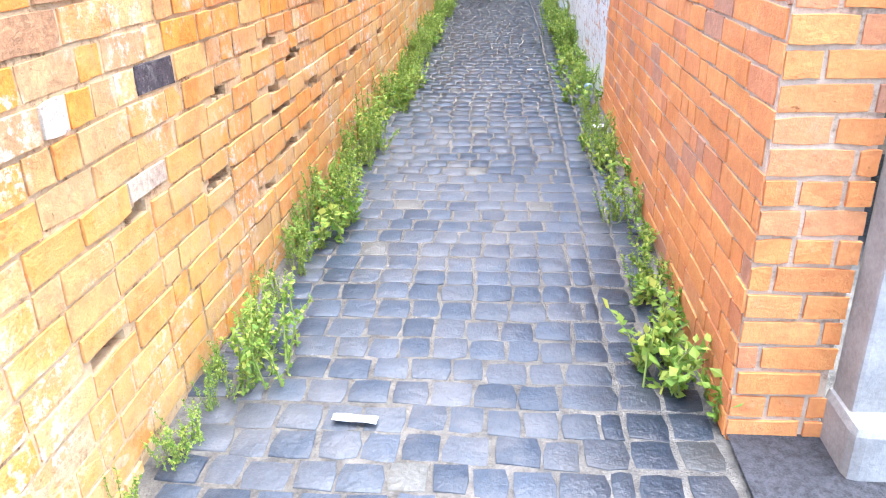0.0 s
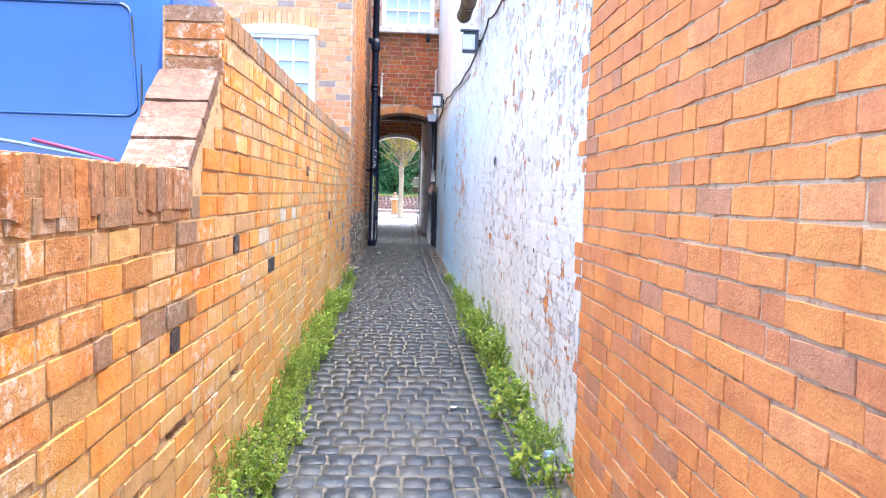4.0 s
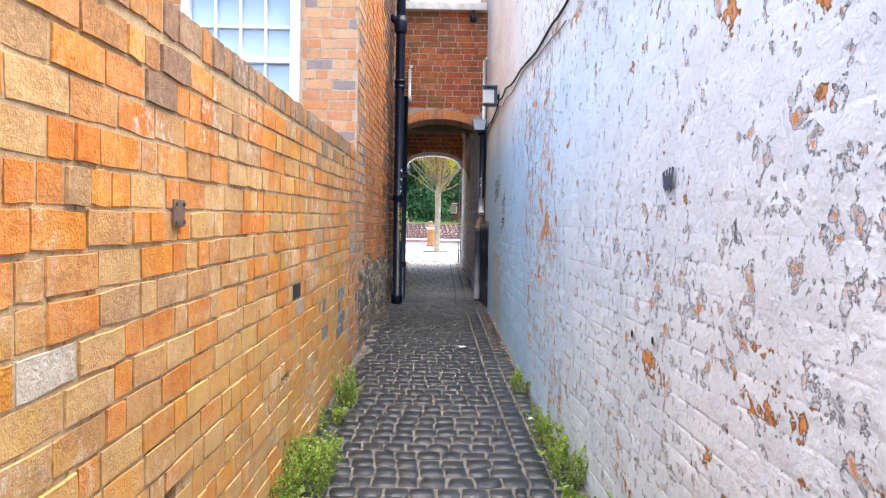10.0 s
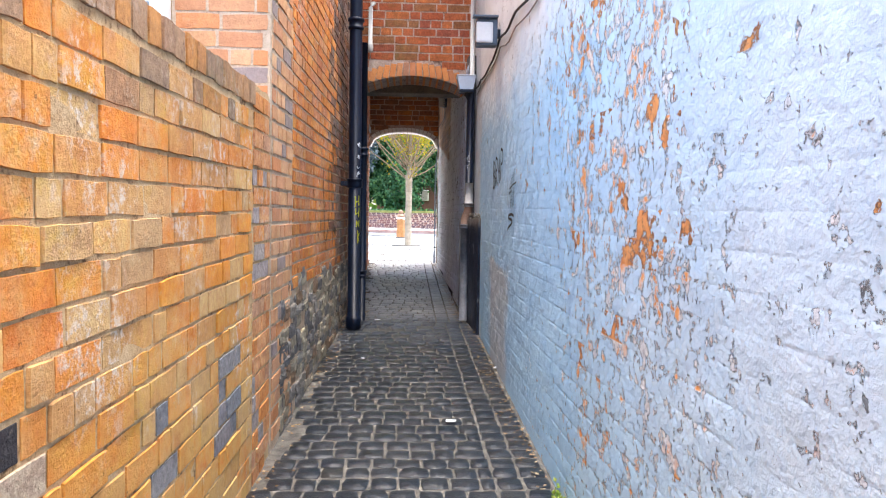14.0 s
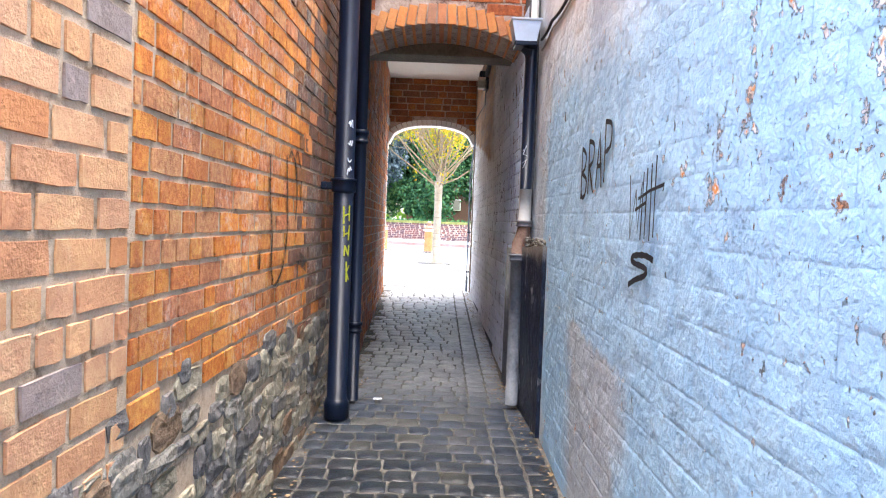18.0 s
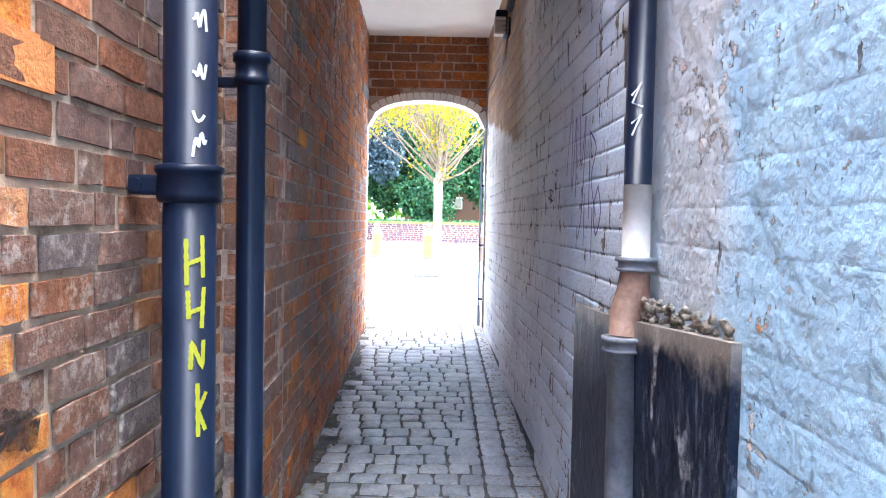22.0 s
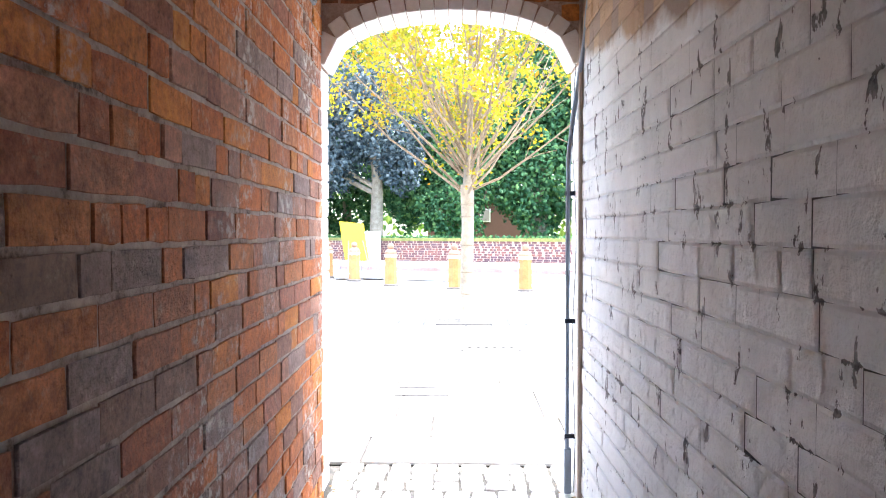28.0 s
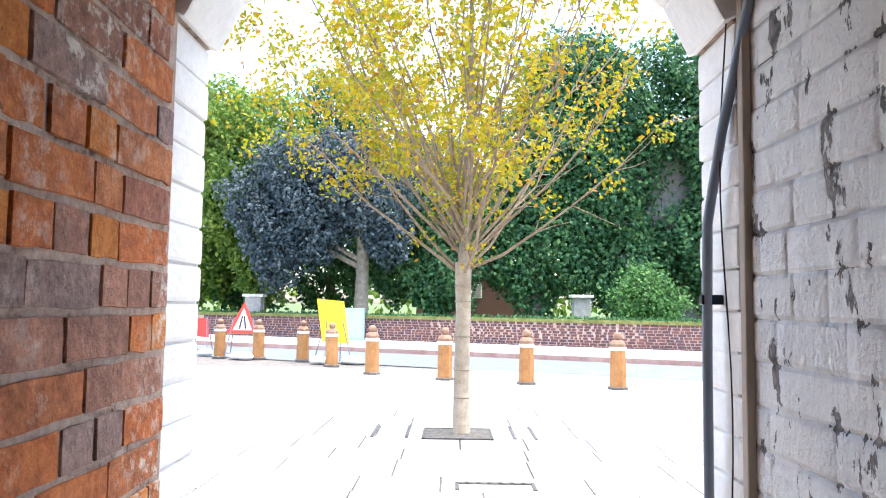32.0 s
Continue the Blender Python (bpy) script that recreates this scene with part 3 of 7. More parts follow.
def prism(poly, lift, depth):
    """An outline in two numbers, laid into space by lift(u, v, w), from w = 0 to w = depth."""
    bm = bmesh.new()
    a = [bm.verts.new(lift(u, v, 0.0)) for u, v in poly]
    b = [bm.verts.new(lift(u, v, depth)) for u, v in poly]
    bm.faces.new(a), bm.faces.new(list(reversed(b)))
    for i in range(len(poly)):
        j = (i + 1) % len(poly)
        bm.faces.new((a[j], a[i], b[i], b[j]))
    bm.normal_update()
    bmesh.ops.triangulate(bm, faces=[f for f in bm.faces if len(f.verts) > 4])
    bmesh.ops.recalc_face_normals(bm, faces=bm.faces[:])
    bm.verts.index_update()
    g = [tuple(v.co) for v in bm.verts], [tuple(v.index for v in f.verts) for f in bm.faces]
    bm.free()
    return g


def along(p0, p1):
    """Lays (u, z, out) onto an upright wall from p0 to p1; out is to the right of the way from p0 to p1."""
    d = (Vector((*p1, 0)) - Vector((*p0, 0))).normalized()
    o = Vector((d.y, -d.x, 0))
    return lambda u, z, w: tuple(Vector((p0[0], p0[1], 0)) + d * u + o * w + Vector((0, 0, z)))


# Brick shapes one unit long, high and deep, worn in a few ways; the front looks along -y
def brick_shape(seed, wear=0.08):
    """A worn brick: an uneven outline, chipped corners, a slightly hollow or swollen face."""
    q = random.Random(seed)
    edge = [(-.5, -.5), (-.2, -.5), (.2, -.5), (.5, -.5), (.5, 0), (.5, .5), (.2, .5), (-.2, .5), (-.5, .5), (-.5, 0)]
    V, F = [], []
    out = []
    for x, z in edge:
        cut = q.uniform(0, wear * 1.0) if abs(x) > 0.4 and abs(z) > 0.4 else 0
        out.append((x * (1 - cut * 0.35) + q.uniform(-wear, wear) * 0.16, z * (1 - cut * 0.7) + q.uniform(-wear, wear) * 0.55))
    for s, t, y in ((1.0, 1.0, 0.0), (1.0, 1.0, -0.7), (0.993, 0.972, -1.0)):
        for x, z in out:
            V.append((x * s, (y + q.uniform(-wear, wear) * 1.2) if y else 0.0, z * t))
    n = len(edge)
    for a in (0, n):
        F += [(a + k, a + (k + 1) % n, a + n + (k + 1) % n, a + n + k) for k in range(n)]
    V.append((q.uniform(-.2, .2), -1.0 - q.uniform(-wear, wear) * 1.5, q.uniform(-.15, .15)))
    F += [(2 * n + k, 2 * n + (k + 1) % n, 3 * n) for k in range(n)]
    return V, F


def soft_shape(seed):
    """A brick under thick paint: a flat face that rolls gently into the joints."""
    q = random.Random(seed)
    V = [(x, 0, z) for x, z in ((-.5, -.5), (.5, -.5), (.5, .5), (-.5, .5))]
    j = lambda: q.uniform(-.03, .03)
    V += [(x + j() * .3, -.7 + j(), z + j()) for x, z in ((-.475, -.43), (.475, -.43), (.475, .43), (-.475, .43))]
    V += [(x + j() * .3, -1 + 3 * j(), z + j()) for x, z in ((-.44, -.34), (.44, -.34), (.44, .34), (-.44, .34))]
    F = [(a + k, a + (k + 1) % 4, a + 4 + (k + 1) % 4, a + 4 + k) for a in (0, 4) for k in range(4)] + [(8, 9, 10, 11)]
    return V, F


SHAPES = [brick_shape(i, 0.034 + 0.009 * (i % 6)) for i in range(12)]
SOFT = [soft_shape(50 + i) for i in range(12)]
_meshes = {}


def shape_mesh(i, mat, name, soft):
    key = (i, mat.name, name)
    if key not in _meshes:
        _meshes[key] = mesh(name, (SOFT if soft else SHAPES)[i], mat, soft)
    return _meshes[key]


def lay_pieces(cells, lift, mat, parent, name, near, rest_name, proud=0.012, dip=0.0, special=None, soft=False):
    """cells: (u, z, length, height) of pieces on an upright wall. Those for which near(u, z) holds become parts, at most 300; the rest one mesh."""
    q = random.Random(len(cells) + int(proud * 1e4))
    V, F, count = [], [], 0
    for u, z, ln, h in cells:
        i = q.randrange(12)
        p = proud * (q.uniform(0.3, 1.6) if soft else q.uniform(0.4, 1.4) * (2.0 if proud < 0.0050 and mat.name != "worn_passage_paint" and q.random() < 0.10 else 1.0))
        if q.random() < dip:
            p = proud * 0.25
        c = Vector(lift(u, z, 0))
        X = (Vector(lift(u + 0.04, z, 0)) - Vector(lift(u - 0.04, z, 0))).normalized()
        O = Vector(lift(u, z, 1)) - c
        if X.cross(-O).z < 0:
            X = -X
        tilt = q.uniform(-0.012, 0.012) * (0.3 if soft else 1.5)
        x = X + Vector((0, 0, tilt))
        zz = Vector((0, 0, 1)) - X * tilt
        own = special(u, z) if special else None
        if (count < 300 and near(u, z)) or own:
            ob = new(name, shape_mesh(i, own or mat, name, soft))
            m = Matrix((x * ln, -O * p, zz * h)).transposed().to_4x4()
            m.translation = c
            ob.matrix_basis = m
            ob.parent = parent
            count += 1
            continue
        k = len(V)
        for a, b, d in (SOFT if soft else SHAPES)[i][0]:
            V.append(tuple(c + x * (a * ln) - O * (b * p) + zz * (d * h)))
        F.extend([tuple(n + k for n in f) for f in (SOFT if soft else SHAPES)[i][1]])
    if V:
        tagged(part(rest_name, (V, F), mat, parent, smooth=soft), kind="stuff")


def bond(u0, u1, z0, z1, course=0.0875, rake=0.0, brick=0.225, joint=0.013, seed=1, inside=None, flemish=True, zref=0.0):
    """The bricks of a wall in courses, stretchers and headers mixed."""
    q = random.Random(seed)
    cells = []
    k0 = math.floor((z0 - zref - abs(rake) * abs(u1)) / course) - 1
    k1 = math.ceil((z1 - zref + abs(rake) * abs(u1)) / course) + 1
    for k in range(k0, k1):
        u = u0 - q.uniform(0, brick)
        while u < u1:
            ln = brick if (not flemish or q.random() < 0.6) else brick * 0.47
            ln *= q.uniform(0.96, 1.04)
            a, b = max(u, u0), min(u + ln, u1)
            c = (a + b) / 2
            z = zref + (k + 0.5) * course + rake * c
            if b - a > 0.04 and (inside is None or inside(c, z, b - a)):
                cells.append((c, z, b - a - joint, course - joint))
            u += ln
    return cells


# ---- structure: ground ----
ground_y = np.linspace(-4, 20.43, 60)
V = []
for y in ground_y:
    V += [(-1.6, y, floor_z(y) - 0.013), (1.3, y, floor_z(y) - 0.013)]
floor = tagged(part("floor", (V, [(2 * i, 2 * i + 1, 2 * i + 3, 2 * i + 2) for i in range(59)]), M_EARTH), "gritty earth bed of a narrow cobbled alley", "alley floor", kind="structure")

# The bed that the setts are laid in reaches the world's edge as one sheet below the square
part("ground", ([(-400, -300, -0.9), (400, -300, -0.9), (400, 20.2, -0.9), (-400, 20.2, -0.9)], [(0, 1, 2, 3)]), M_EARTH)
tagged(bpy.data.objects["ground"], "bare earth far behind the alley", "ground", kind="structure")
square = tagged(part("pavement", ([(-60, 20.43, PLAZA - 0.012), (60, 20.43, PLAZA - 0.012), (60, 60, PLAZA - 0.012), (-60, 60, PLAZA - 0.012)], [(0, 1, 2, 3)]), M_FLAGJOINT),
                "pale paved square with a tree and bollards", "square", kind="structure")
part("yard", ([(-30, -4, 0.15), (-1.0, -4, 0.15), (-1.0, 11.6, 0.45), (-30, 11.6, 0.45)], [(0, 1, 2, 3)]), M_ASPHALT)
tagged(bpy.data.objects["yard"], "dark asphalt yard behind the garden wall", "yard", kind="structure")

# ---- structure: garden wall on one side ----
GX = -0.857
low_top = lambda y: 1.585 + 0.014 * (y - 2.0)
up_top = lambda y: 2.288 + 0.0122 * (y - 4.93)


def garden_top(y):
    if y < 4.52:
        return low_top(y)
    if y < 4.93:
        return low_top(4.52) + (y - 4.52) / 0.41 * (2.02 - low_top(4.52))
    return up_top(y)


# the wall bows outwards near the start
GARDEN_Y, GARDEN_X = (1.9, 3.1, 4.4, 5.3, 8, 11.75), (-0.945, -0.897, -0.878, GX, GX, -0.806)


def gl(u, z, w):
    return (float(np.interp(u, GARDEN_Y, GARDEN_X)) + w, u, z)


outline = [(-3, floor_z(-3) - 0.3), (1.9, -0.2), (3.1, -0.15), (4.4, -0.1), (5.3, -0.05), (8, 0.1), (11.75, floor_z(11.75) - 0.3), (11.75, up_top(11.75)), (8, up_top(8)), (4.93, up_top(4.93)), (4.93, 2.02), (4.52, low_top(4.52)), (4.4, low_top(4.4)), (3.1, low_top(3.1)), (1.9, low_top(1.9)), (-3, low_top(-3))]
wall_garden = tagged(part("wall_garden", prism(outline, lambda u, v, w: gl(u, v, -w - 0.045), 0.185), M_MORTAR), "weathered orange brick garden wall with lichen and eroded joints", "wall", kind="structure")
cells = bond(-1.2, 11.36, 0, 2.5, rake=0.013, seed=3, joint=0.0115, inside=lambda u, z, ln: floor_z(u) - 0.02 < z < garden_top(u) - (0.088 if u < 4.55 else 0.146) and not (4.5 < u < 4.98 and z > garden_top(u) - 0.12))
DARK_AT = [(2.21, 1.37), (2.05, 1.37), (3.08, 1.31), (2.0, 1.0), (4.38, 1.02), (5.24, 1.29), (6.1, 1.19), (9.34, 1.387)]
PALE_AT = [(6.48, 1.47), (1.78, 0.82), (7.0, 1.46), (6.0, 1.38), (6.3, 1.29), (5.75, 1.3), (1.5, 1.0), (9.5, 1.3)]
near_to = lambda p: min(cells, key=lambda c: (c[0] - p[0]) ** 2 + (2 * (c[1] - p[1])) ** 2)[:2]


def odd_brick(u, z):
    if (u, z) in DARK_SET:
        return M_BURNT
    if (u, z) in PALE_SET:
        return M_PALE
    if 10.2 < u < 11.2 and 0.92 < z - 0.02 * (u - 10) < 1.30 and random.Random(int(u * 700) + int(z * 900)).random() < 0.45:
        return M_BLUEGREY


HOLES = [(2.36, 0.92), (2.88, 0.97), (3.17, 0.89), (2.89, 0.82), (3.44, 0.73), (2.96, 0.73), (3.29, 0.57), (3.5, 0.65), (3.94, 0.65), (2.75, 0.5), (2.27, 0.67), (3.02, 0.55), (1.75, 0.72), (1.5, 0.5), (4.4, 0.78), (7.6, 0.95), (5.2, 0.75), (9.1, 0.98)]


COURSE, RAKE = 0.0875, 0.013
HOLES = [(u, round((z - RAKE * u) / COURSE) * COURSE + RAKE * u, 0.06 + 0.025 * (i % 3)) for i, (u, z) in enumerate(HOLES)]


def hollow(u, z):
    """Where a joint has crumbled away: a slanting wedge at each hollow."""
    for i, (a, b, r) in enumerate(HOLES):
        du, dz = u - a, z - b - RAKE * (u - a) - 0.005 * math.sin(u * 90 + i)
        if abs(du) < r and -0.020 < dz < 0.024 - abs(du) * 0.12:
            return True
    return False


def eaten(c):
    """A brick with the edge that a hollow has eaten."""
    u, z, ln, h = c
    for a, b, r in HOLES:
        if abs(u - a) < r + ln * 0.3:
            d = z - b - RAKE * (u - a)
            if 0 < d < COURSE * 0.7:
                return u, z + 0.010, ln, h - 0.020
            if -COURSE * 0.7 < d < 0:
                return u, z - 0.008, ln, h - 0.016
    return c


us = np.arange(-3, 11.76, 0.02)
bed_v, bed_f, seen = [], [], {}
zs = [k * 0.0175 for k in range(-20, 140)]


def uneven(u, z):
    """How far the mortar stands out: smeared flush in places, washed out in others."""
    return 0.0017 * (math.sin(u * 4.1 + z * 9.3) * math.sin(u * 1.7 - z * 5.2 + 1.0) + 0.6 * math.sin(u * 13 + z * 31) * math.sin(z * 17 - u * 7))


def corner(i, k):
    if (i, k) not in seen:
        seen[(i, k)] = len(bed_v)
        bed_v.append(gl(float(us[i]), zs[k] + 0.004 * math.sin(us[i] * 37 + k), uneven(float(us[i]), zs[k])))
    return seen[(i, k)]


for i in range(0, len(us) - 1):
    if us[i] < -1.3:
        continue
    for k in range(len(zs) - 1):
        u, z = float(us[i]) + 0.01, zs[k] + 0.009
        if floor_z(u) - 0.06 < z < garden_top(u) - 0.012 and not hollow(u, z):
            bed_f.append((corner(i, k), corner(i + 1, k), corner(i + 1, k + 1), corner(i, k + 1)))
bed = part("mortar_bed", (bed_v, bed_f), M_MORTAR, wall_garden)
deep = bed.modifiers.new("depth", "SOLIDIFY")
deep.thickness, deep.offset = 0.046, -1.0
cells = [eaten(c) for c in cells]
DARK_SET, PALE_SET = {near_to(p) for p in DARK_AT}, {near_to(p) for p in PALE_AT}
qd = random.Random(14)
grimy = [c[1] - 0.03 * c[0] + 0.10 * math.sin(c[0] * 1.9) > qd.gauss(1.22 if c[0] < 4.6 else 2.02, 0.14) for c in cells]
lay_pieces([c for c, k in zip(cells, grimy) if not k], gl, M_OLD, wall_garden, "brick", lambda u, z: 1.3 < u < 4.4, "bricks", 0.0062, 0.08, odd_brick)
lay_pieces([c for c, k in zip(cells, grimy) if k], gl, M_GRIMY, wall_garden, "grimy_brick", lambda u, z: 1.3 < u < 5.4, "grimy_bricks", 0.0072, 0.08, odd_brick)
# bricks on edge along the lower wall's top, then the raked shoulder up to the higher part
cells = []
u = -1.2
while u < 4.5:
    cells.append((u + 0.0375, low_top(u) - 0.055, 0.066, 0.135))
    u += 0.0765
lay_pieces(cells, gl, M_COPE, wall_garden, "coping_brick", lambda u, z: u > 0.5, "coping_bricks", 0.009)
top = []
for u in np.arange(-1.2, 4.5, 0.0765):
    top.append(box((gl(u, 0, 0)[0] - 0.115, u + 0.0375, low_top(u) + 0.004), (0.225, 0.068, 0.02), 0.004))
part("coping_tops", join(*top), M_COPE, wall_garden, kind="stuff")
sl = math.atan2(2.02 - low_top(4.52), 0.41)
s0 = 0.0
for i, ds in enumerate((0.26, 0.20, 0.17, 0.15, 0.22)):
    m = Matrix.Translation((gl(4.7, 0, 0)[0] - 0.11, 4.50 + 0.41 * (s0 + ds / 2), low_top(4.52) + (2.02 - low_top(4.52)) * (s0 + ds / 2) - 0.012)) @ Matrix.Rotation(sl - 0.03 + 0.02 * (i % 3), 4, "X")
    m = m @ Matrix.Rotation(math.pi / 2, 4, "X").inverted() @ Matrix.Diagonal((0.232, 0.042 + 0.006 * (i % 2), ds * 0.578 - 0.004, 1))
    part("shoulder_brick", move(brick_shape(700 + i, 0.07), m), M_SHOULDER, wall_garden)
    s0 += ds
for i in range(4):
    m = Matrix.Translation((GX - 0.112, 4.93, 2.055 + i * 0.068)) @ Matrix.Diagonal((0.228, 0.014, 0.060, 1))
    part("end_brick", move(brick_shape(720 + i, 0.06), m), M_COPE, wall_garden)
# a row of headers closes the higher part
heads = [(u + 0.053, up_top(u) - 0.050, 0.096 + 0.006 * math.sin(u * 31), 0.094 + 0.006 * math.sin(u * 17)) for u in np.arange(4.95, 11.36, 0.1075)]
lay_pieces(heads, gl, M_GRIMY, wall_garden, "coping_brick", lambda u, z: True, "coping_bricks", 0.0075)
top = [box((gl(u, 0, 0)[0] - 0.112, u + 0.053, up_top(u) - 0.004), (0.212, 0.098, 0.014), 0.004) for u in np.arange(4.95, 11.36, 0.1075)]
part("coping_tops", join(*top), brick_mat("mossy_coping_brick", [(0.40, 0.22, 0.12), (0.34, 0.20, 0.12), (0.46, 0.23, 0.10)], moss=0.7), wall_garden, kind="stuff")

# ---- structure: the house ----
h_lift = lambda u, z, w: (np.interp(u, (11.75, 15.35), (-0.80, -0.715)) + w, u, z)
side = tagged(part("wall_house_side", prism([(11.768, 0.3), (15.38, 0.4), (15.38, 5.2), (11.768, 5.2)], lambda u, v, w: h_lift(u, v, -w), 0.25), M_GREYMORTAR),
              "tall orange brick house wall on a rough stone footing", "wall", kind="structure")
plinth_top = lambda u: 1.385 - 0.012 * (u - 12.0) + 0.05 * math.sin(u * 5.1) + 0.03 * math.sin(u * 13)
cells = bond(11.76, 12.33, 0.4, 5.18, course=0.0835, seed=11, joint=0.019, inside=lambda u, z, ln: z > floor_z(u))
lay_pieces(bond(11.37, 11.75, 0.4, 2.4, course=0.0835, seed=19, inside=lambda u, z, ln: floor_z(u) < z < up_top(u) - 0.05), gl, brick_mat('mended_brick', [(0.62, 0.30, 0.14), (0.66, 0.34, 0.17), (0.54, 0.31, 0.19), (0.64, 0.27, 0.09), (0.36, 0.33, 0.34)], salt=0.5), wall_garden, 'mended_brick', lambda u, z: True, 'bricks', 0.0065)
cells2 = bond(12.33, 15.33, 0.4, 5.18, course=0.076, brick=0.215, joint=0.015, seed=12, inside=lambda u, z, ln: z > plinth_top(u) + 0.005)
lay_pieces(cells, h_lift, M_HOUSE, side, "brick", lambda u, z: z < 2.4, "bricks", 0.006, 0, lambda u, z: M_BURNT if (z < 1.25 and random.Random(int(u * 900 + z * 70)).random() < 0.12) else None)
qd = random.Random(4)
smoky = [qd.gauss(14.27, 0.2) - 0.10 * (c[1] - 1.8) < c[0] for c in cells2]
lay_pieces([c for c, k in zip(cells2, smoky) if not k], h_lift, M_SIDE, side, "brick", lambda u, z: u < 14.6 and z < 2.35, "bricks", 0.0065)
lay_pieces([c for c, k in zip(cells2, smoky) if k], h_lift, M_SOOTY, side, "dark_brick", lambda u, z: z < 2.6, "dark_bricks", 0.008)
# rubble footing: flat-faced stones in a rough bed
q = random.Random(21)
V, F = [], []
z = 0.55
while z < 1.5:
    h = q.uniform(0.06, 0.10)
    u = 11.95 + q.uniform(0, 0.05)
    while u < 15.32:
        ln = q.uniform(0.07, 0.24)
        hh = h * q.uniform(0.7, 1.25)
        zc = z + q.uniform(-0.02, 0.02)
        if floor_z(u) - 0.05 < zc < plinth_top(u) + 0.01 and q.random() > 0.05:
            k = len(V)
            n = 9
            out = q.uniform(0.004, 0.015)
            for s, w in ((1.0, -0.01), (0.95, out * 0.7), (0.62, out)):
                for i in range(n):
                    a = 2 * math.pi * (i + 0.5 * q.random()) / n
                    cx = math.copysign(abs(math.cos(a)) ** 0.6, math.cos(a))
                    cz = math.copysign(abs(math.sin(a)) ** 0.6, math.sin(a))
                    V.append(h_lift(u + ln / 2 + cx * ln * 0.54 * s * q.uniform(0.88, 1.05), zc + cz * hh * 0.60 * s * q.uniform(0.88, 1.05), w + q.uniform(-0.004, 0.004)))
            V.append(h_lift(u + ln / 2, zc, out + q.uniform(-0.005, 0.006)))
            for r in (0, n):
                F += [(k + r + i, k + r + (i + 1) % n, k + r + n + (i + 1) % n, k + r + n + i) for i in range(n)]
            F += [(k + 2 * n + i, k + 2 * n + (i + 1) % n, k + 3 * n) for i in range(n)]
        u += ln
    z += h
sn = Nodes("rubble_stone")
s_col = sn.ramp(sn.random(), [(0.0, (0.294, 0.259, 0.196)), (0.2, (0.182, 0.168, 0.161)), (0.4, (0.350, 0.308, 0.231)), (0.6, (0.140, 0.133, 0.133)), (0.75, (0.252, 0.231, 0.203)), (0.9, (0.210, 0.140, 0.091))], "CONSTANT")
s_col = sn.mix(0.6, s_col, sn.ramp(sn.noise(26, 6, 0.7), [(0.32, (0.25, 0.23, 0.2)), (0.68, (1, 1, 1))]), "OVERLAY")
s_col = sn.mix(sn.math("MULTIPLY", step(sn, sn.noise(4, 5, 0.7), 0.48, 0.62), 0.5), s_col, (0.11, 0.10, 0.095))
sn.bump(sn.math("ADD", sn.noise(20, 7, 0.7), sn.math("MULTIPLY", sn.noise(90, 3), 0.3)), 1.0, 0.02)
M_STONE = sn.done(s_col, 0.92, 0, 0.25)
tagged(part("footing_stones", (V, F), M_STONE, side, "rough grey and buff rubble stones"), kind="stuff")

blk = prism([(14.25, 2.205), (14.41, 2.205), (14.41, 2.295), (14.25, 2.295)], lambda u, v, d: h_lift(u, v, 0.009 - d), 0.012)
part("clay_block", blk, M_ORANGE, side, "bright orange clay block")

# house front, which looks back along the alley over the garden wall
WX0, WX1, WZ0, WZ1 = -2.22, -1.27, 2.45, 3.66


def frame_wall(x0, x1, z0, z1, hx0, hx1, hz0, hz1, lift, depth):
    """Four blocks round an opening."""
    return join(*[prism(p, lift, depth) for p in ([(x0, z0), (hx0, z0), (hx0, z1), (x0, z1)], [(hx1, z0), (x1, z0), (x1, z1), (hx1, z1)],
                                                  [(hx0, z0), (hx1, z0), (hx1, hz0), (hx0, hz0)], [(hx0, hz1), (hx1, hz1), (hx1, z1), (hx0, z1)])])


front = tagged(part("wall_house_front", frame_wall(-6.5, -0.804, 0.2, 5.2, WX0, WX1, WZ0, WZ1, lambda u, v, w: (u, 11.754 + w, v), 0.2), M_GREYMORTAR),
               "sunlit pink brick house front with blue headers", "wall", kind="structure")
cells = []
for u, z, ln, h in bond(-4.4, -0.81, 2.0, 5.18, course=0.0835, seed=14):
    a, b = u - ln / 2, u + ln / 2
    spans = [(a, min(b, WX0 - 0.015)), (max(a, WX1 + 0.015), b)] if WZ0 - 0.06 < z < WZ1 + 0.26 else [(a, b)]
    cells += [((c + d) / 2, z, d - c, h) for c, d in spans if d - c > 0.03]
lay_pieces(cells, lambda u, z, w: (u, 11.754 - w, z), M_HOUSE, front, "brick", lambda u, z: u > -2.4 and z < 4.2, "bricks", 0.0035)
for i in range(13):
    u = WX0 + 0.02 + i * 0.0755
    part("arch_brick", box((u, 11.748, WZ1 + 0.15 + 0.03 * math.sin(math.pi * i / 12)), (0.066, 0.02, 0.21), 0.004), M_HOUSE, front)


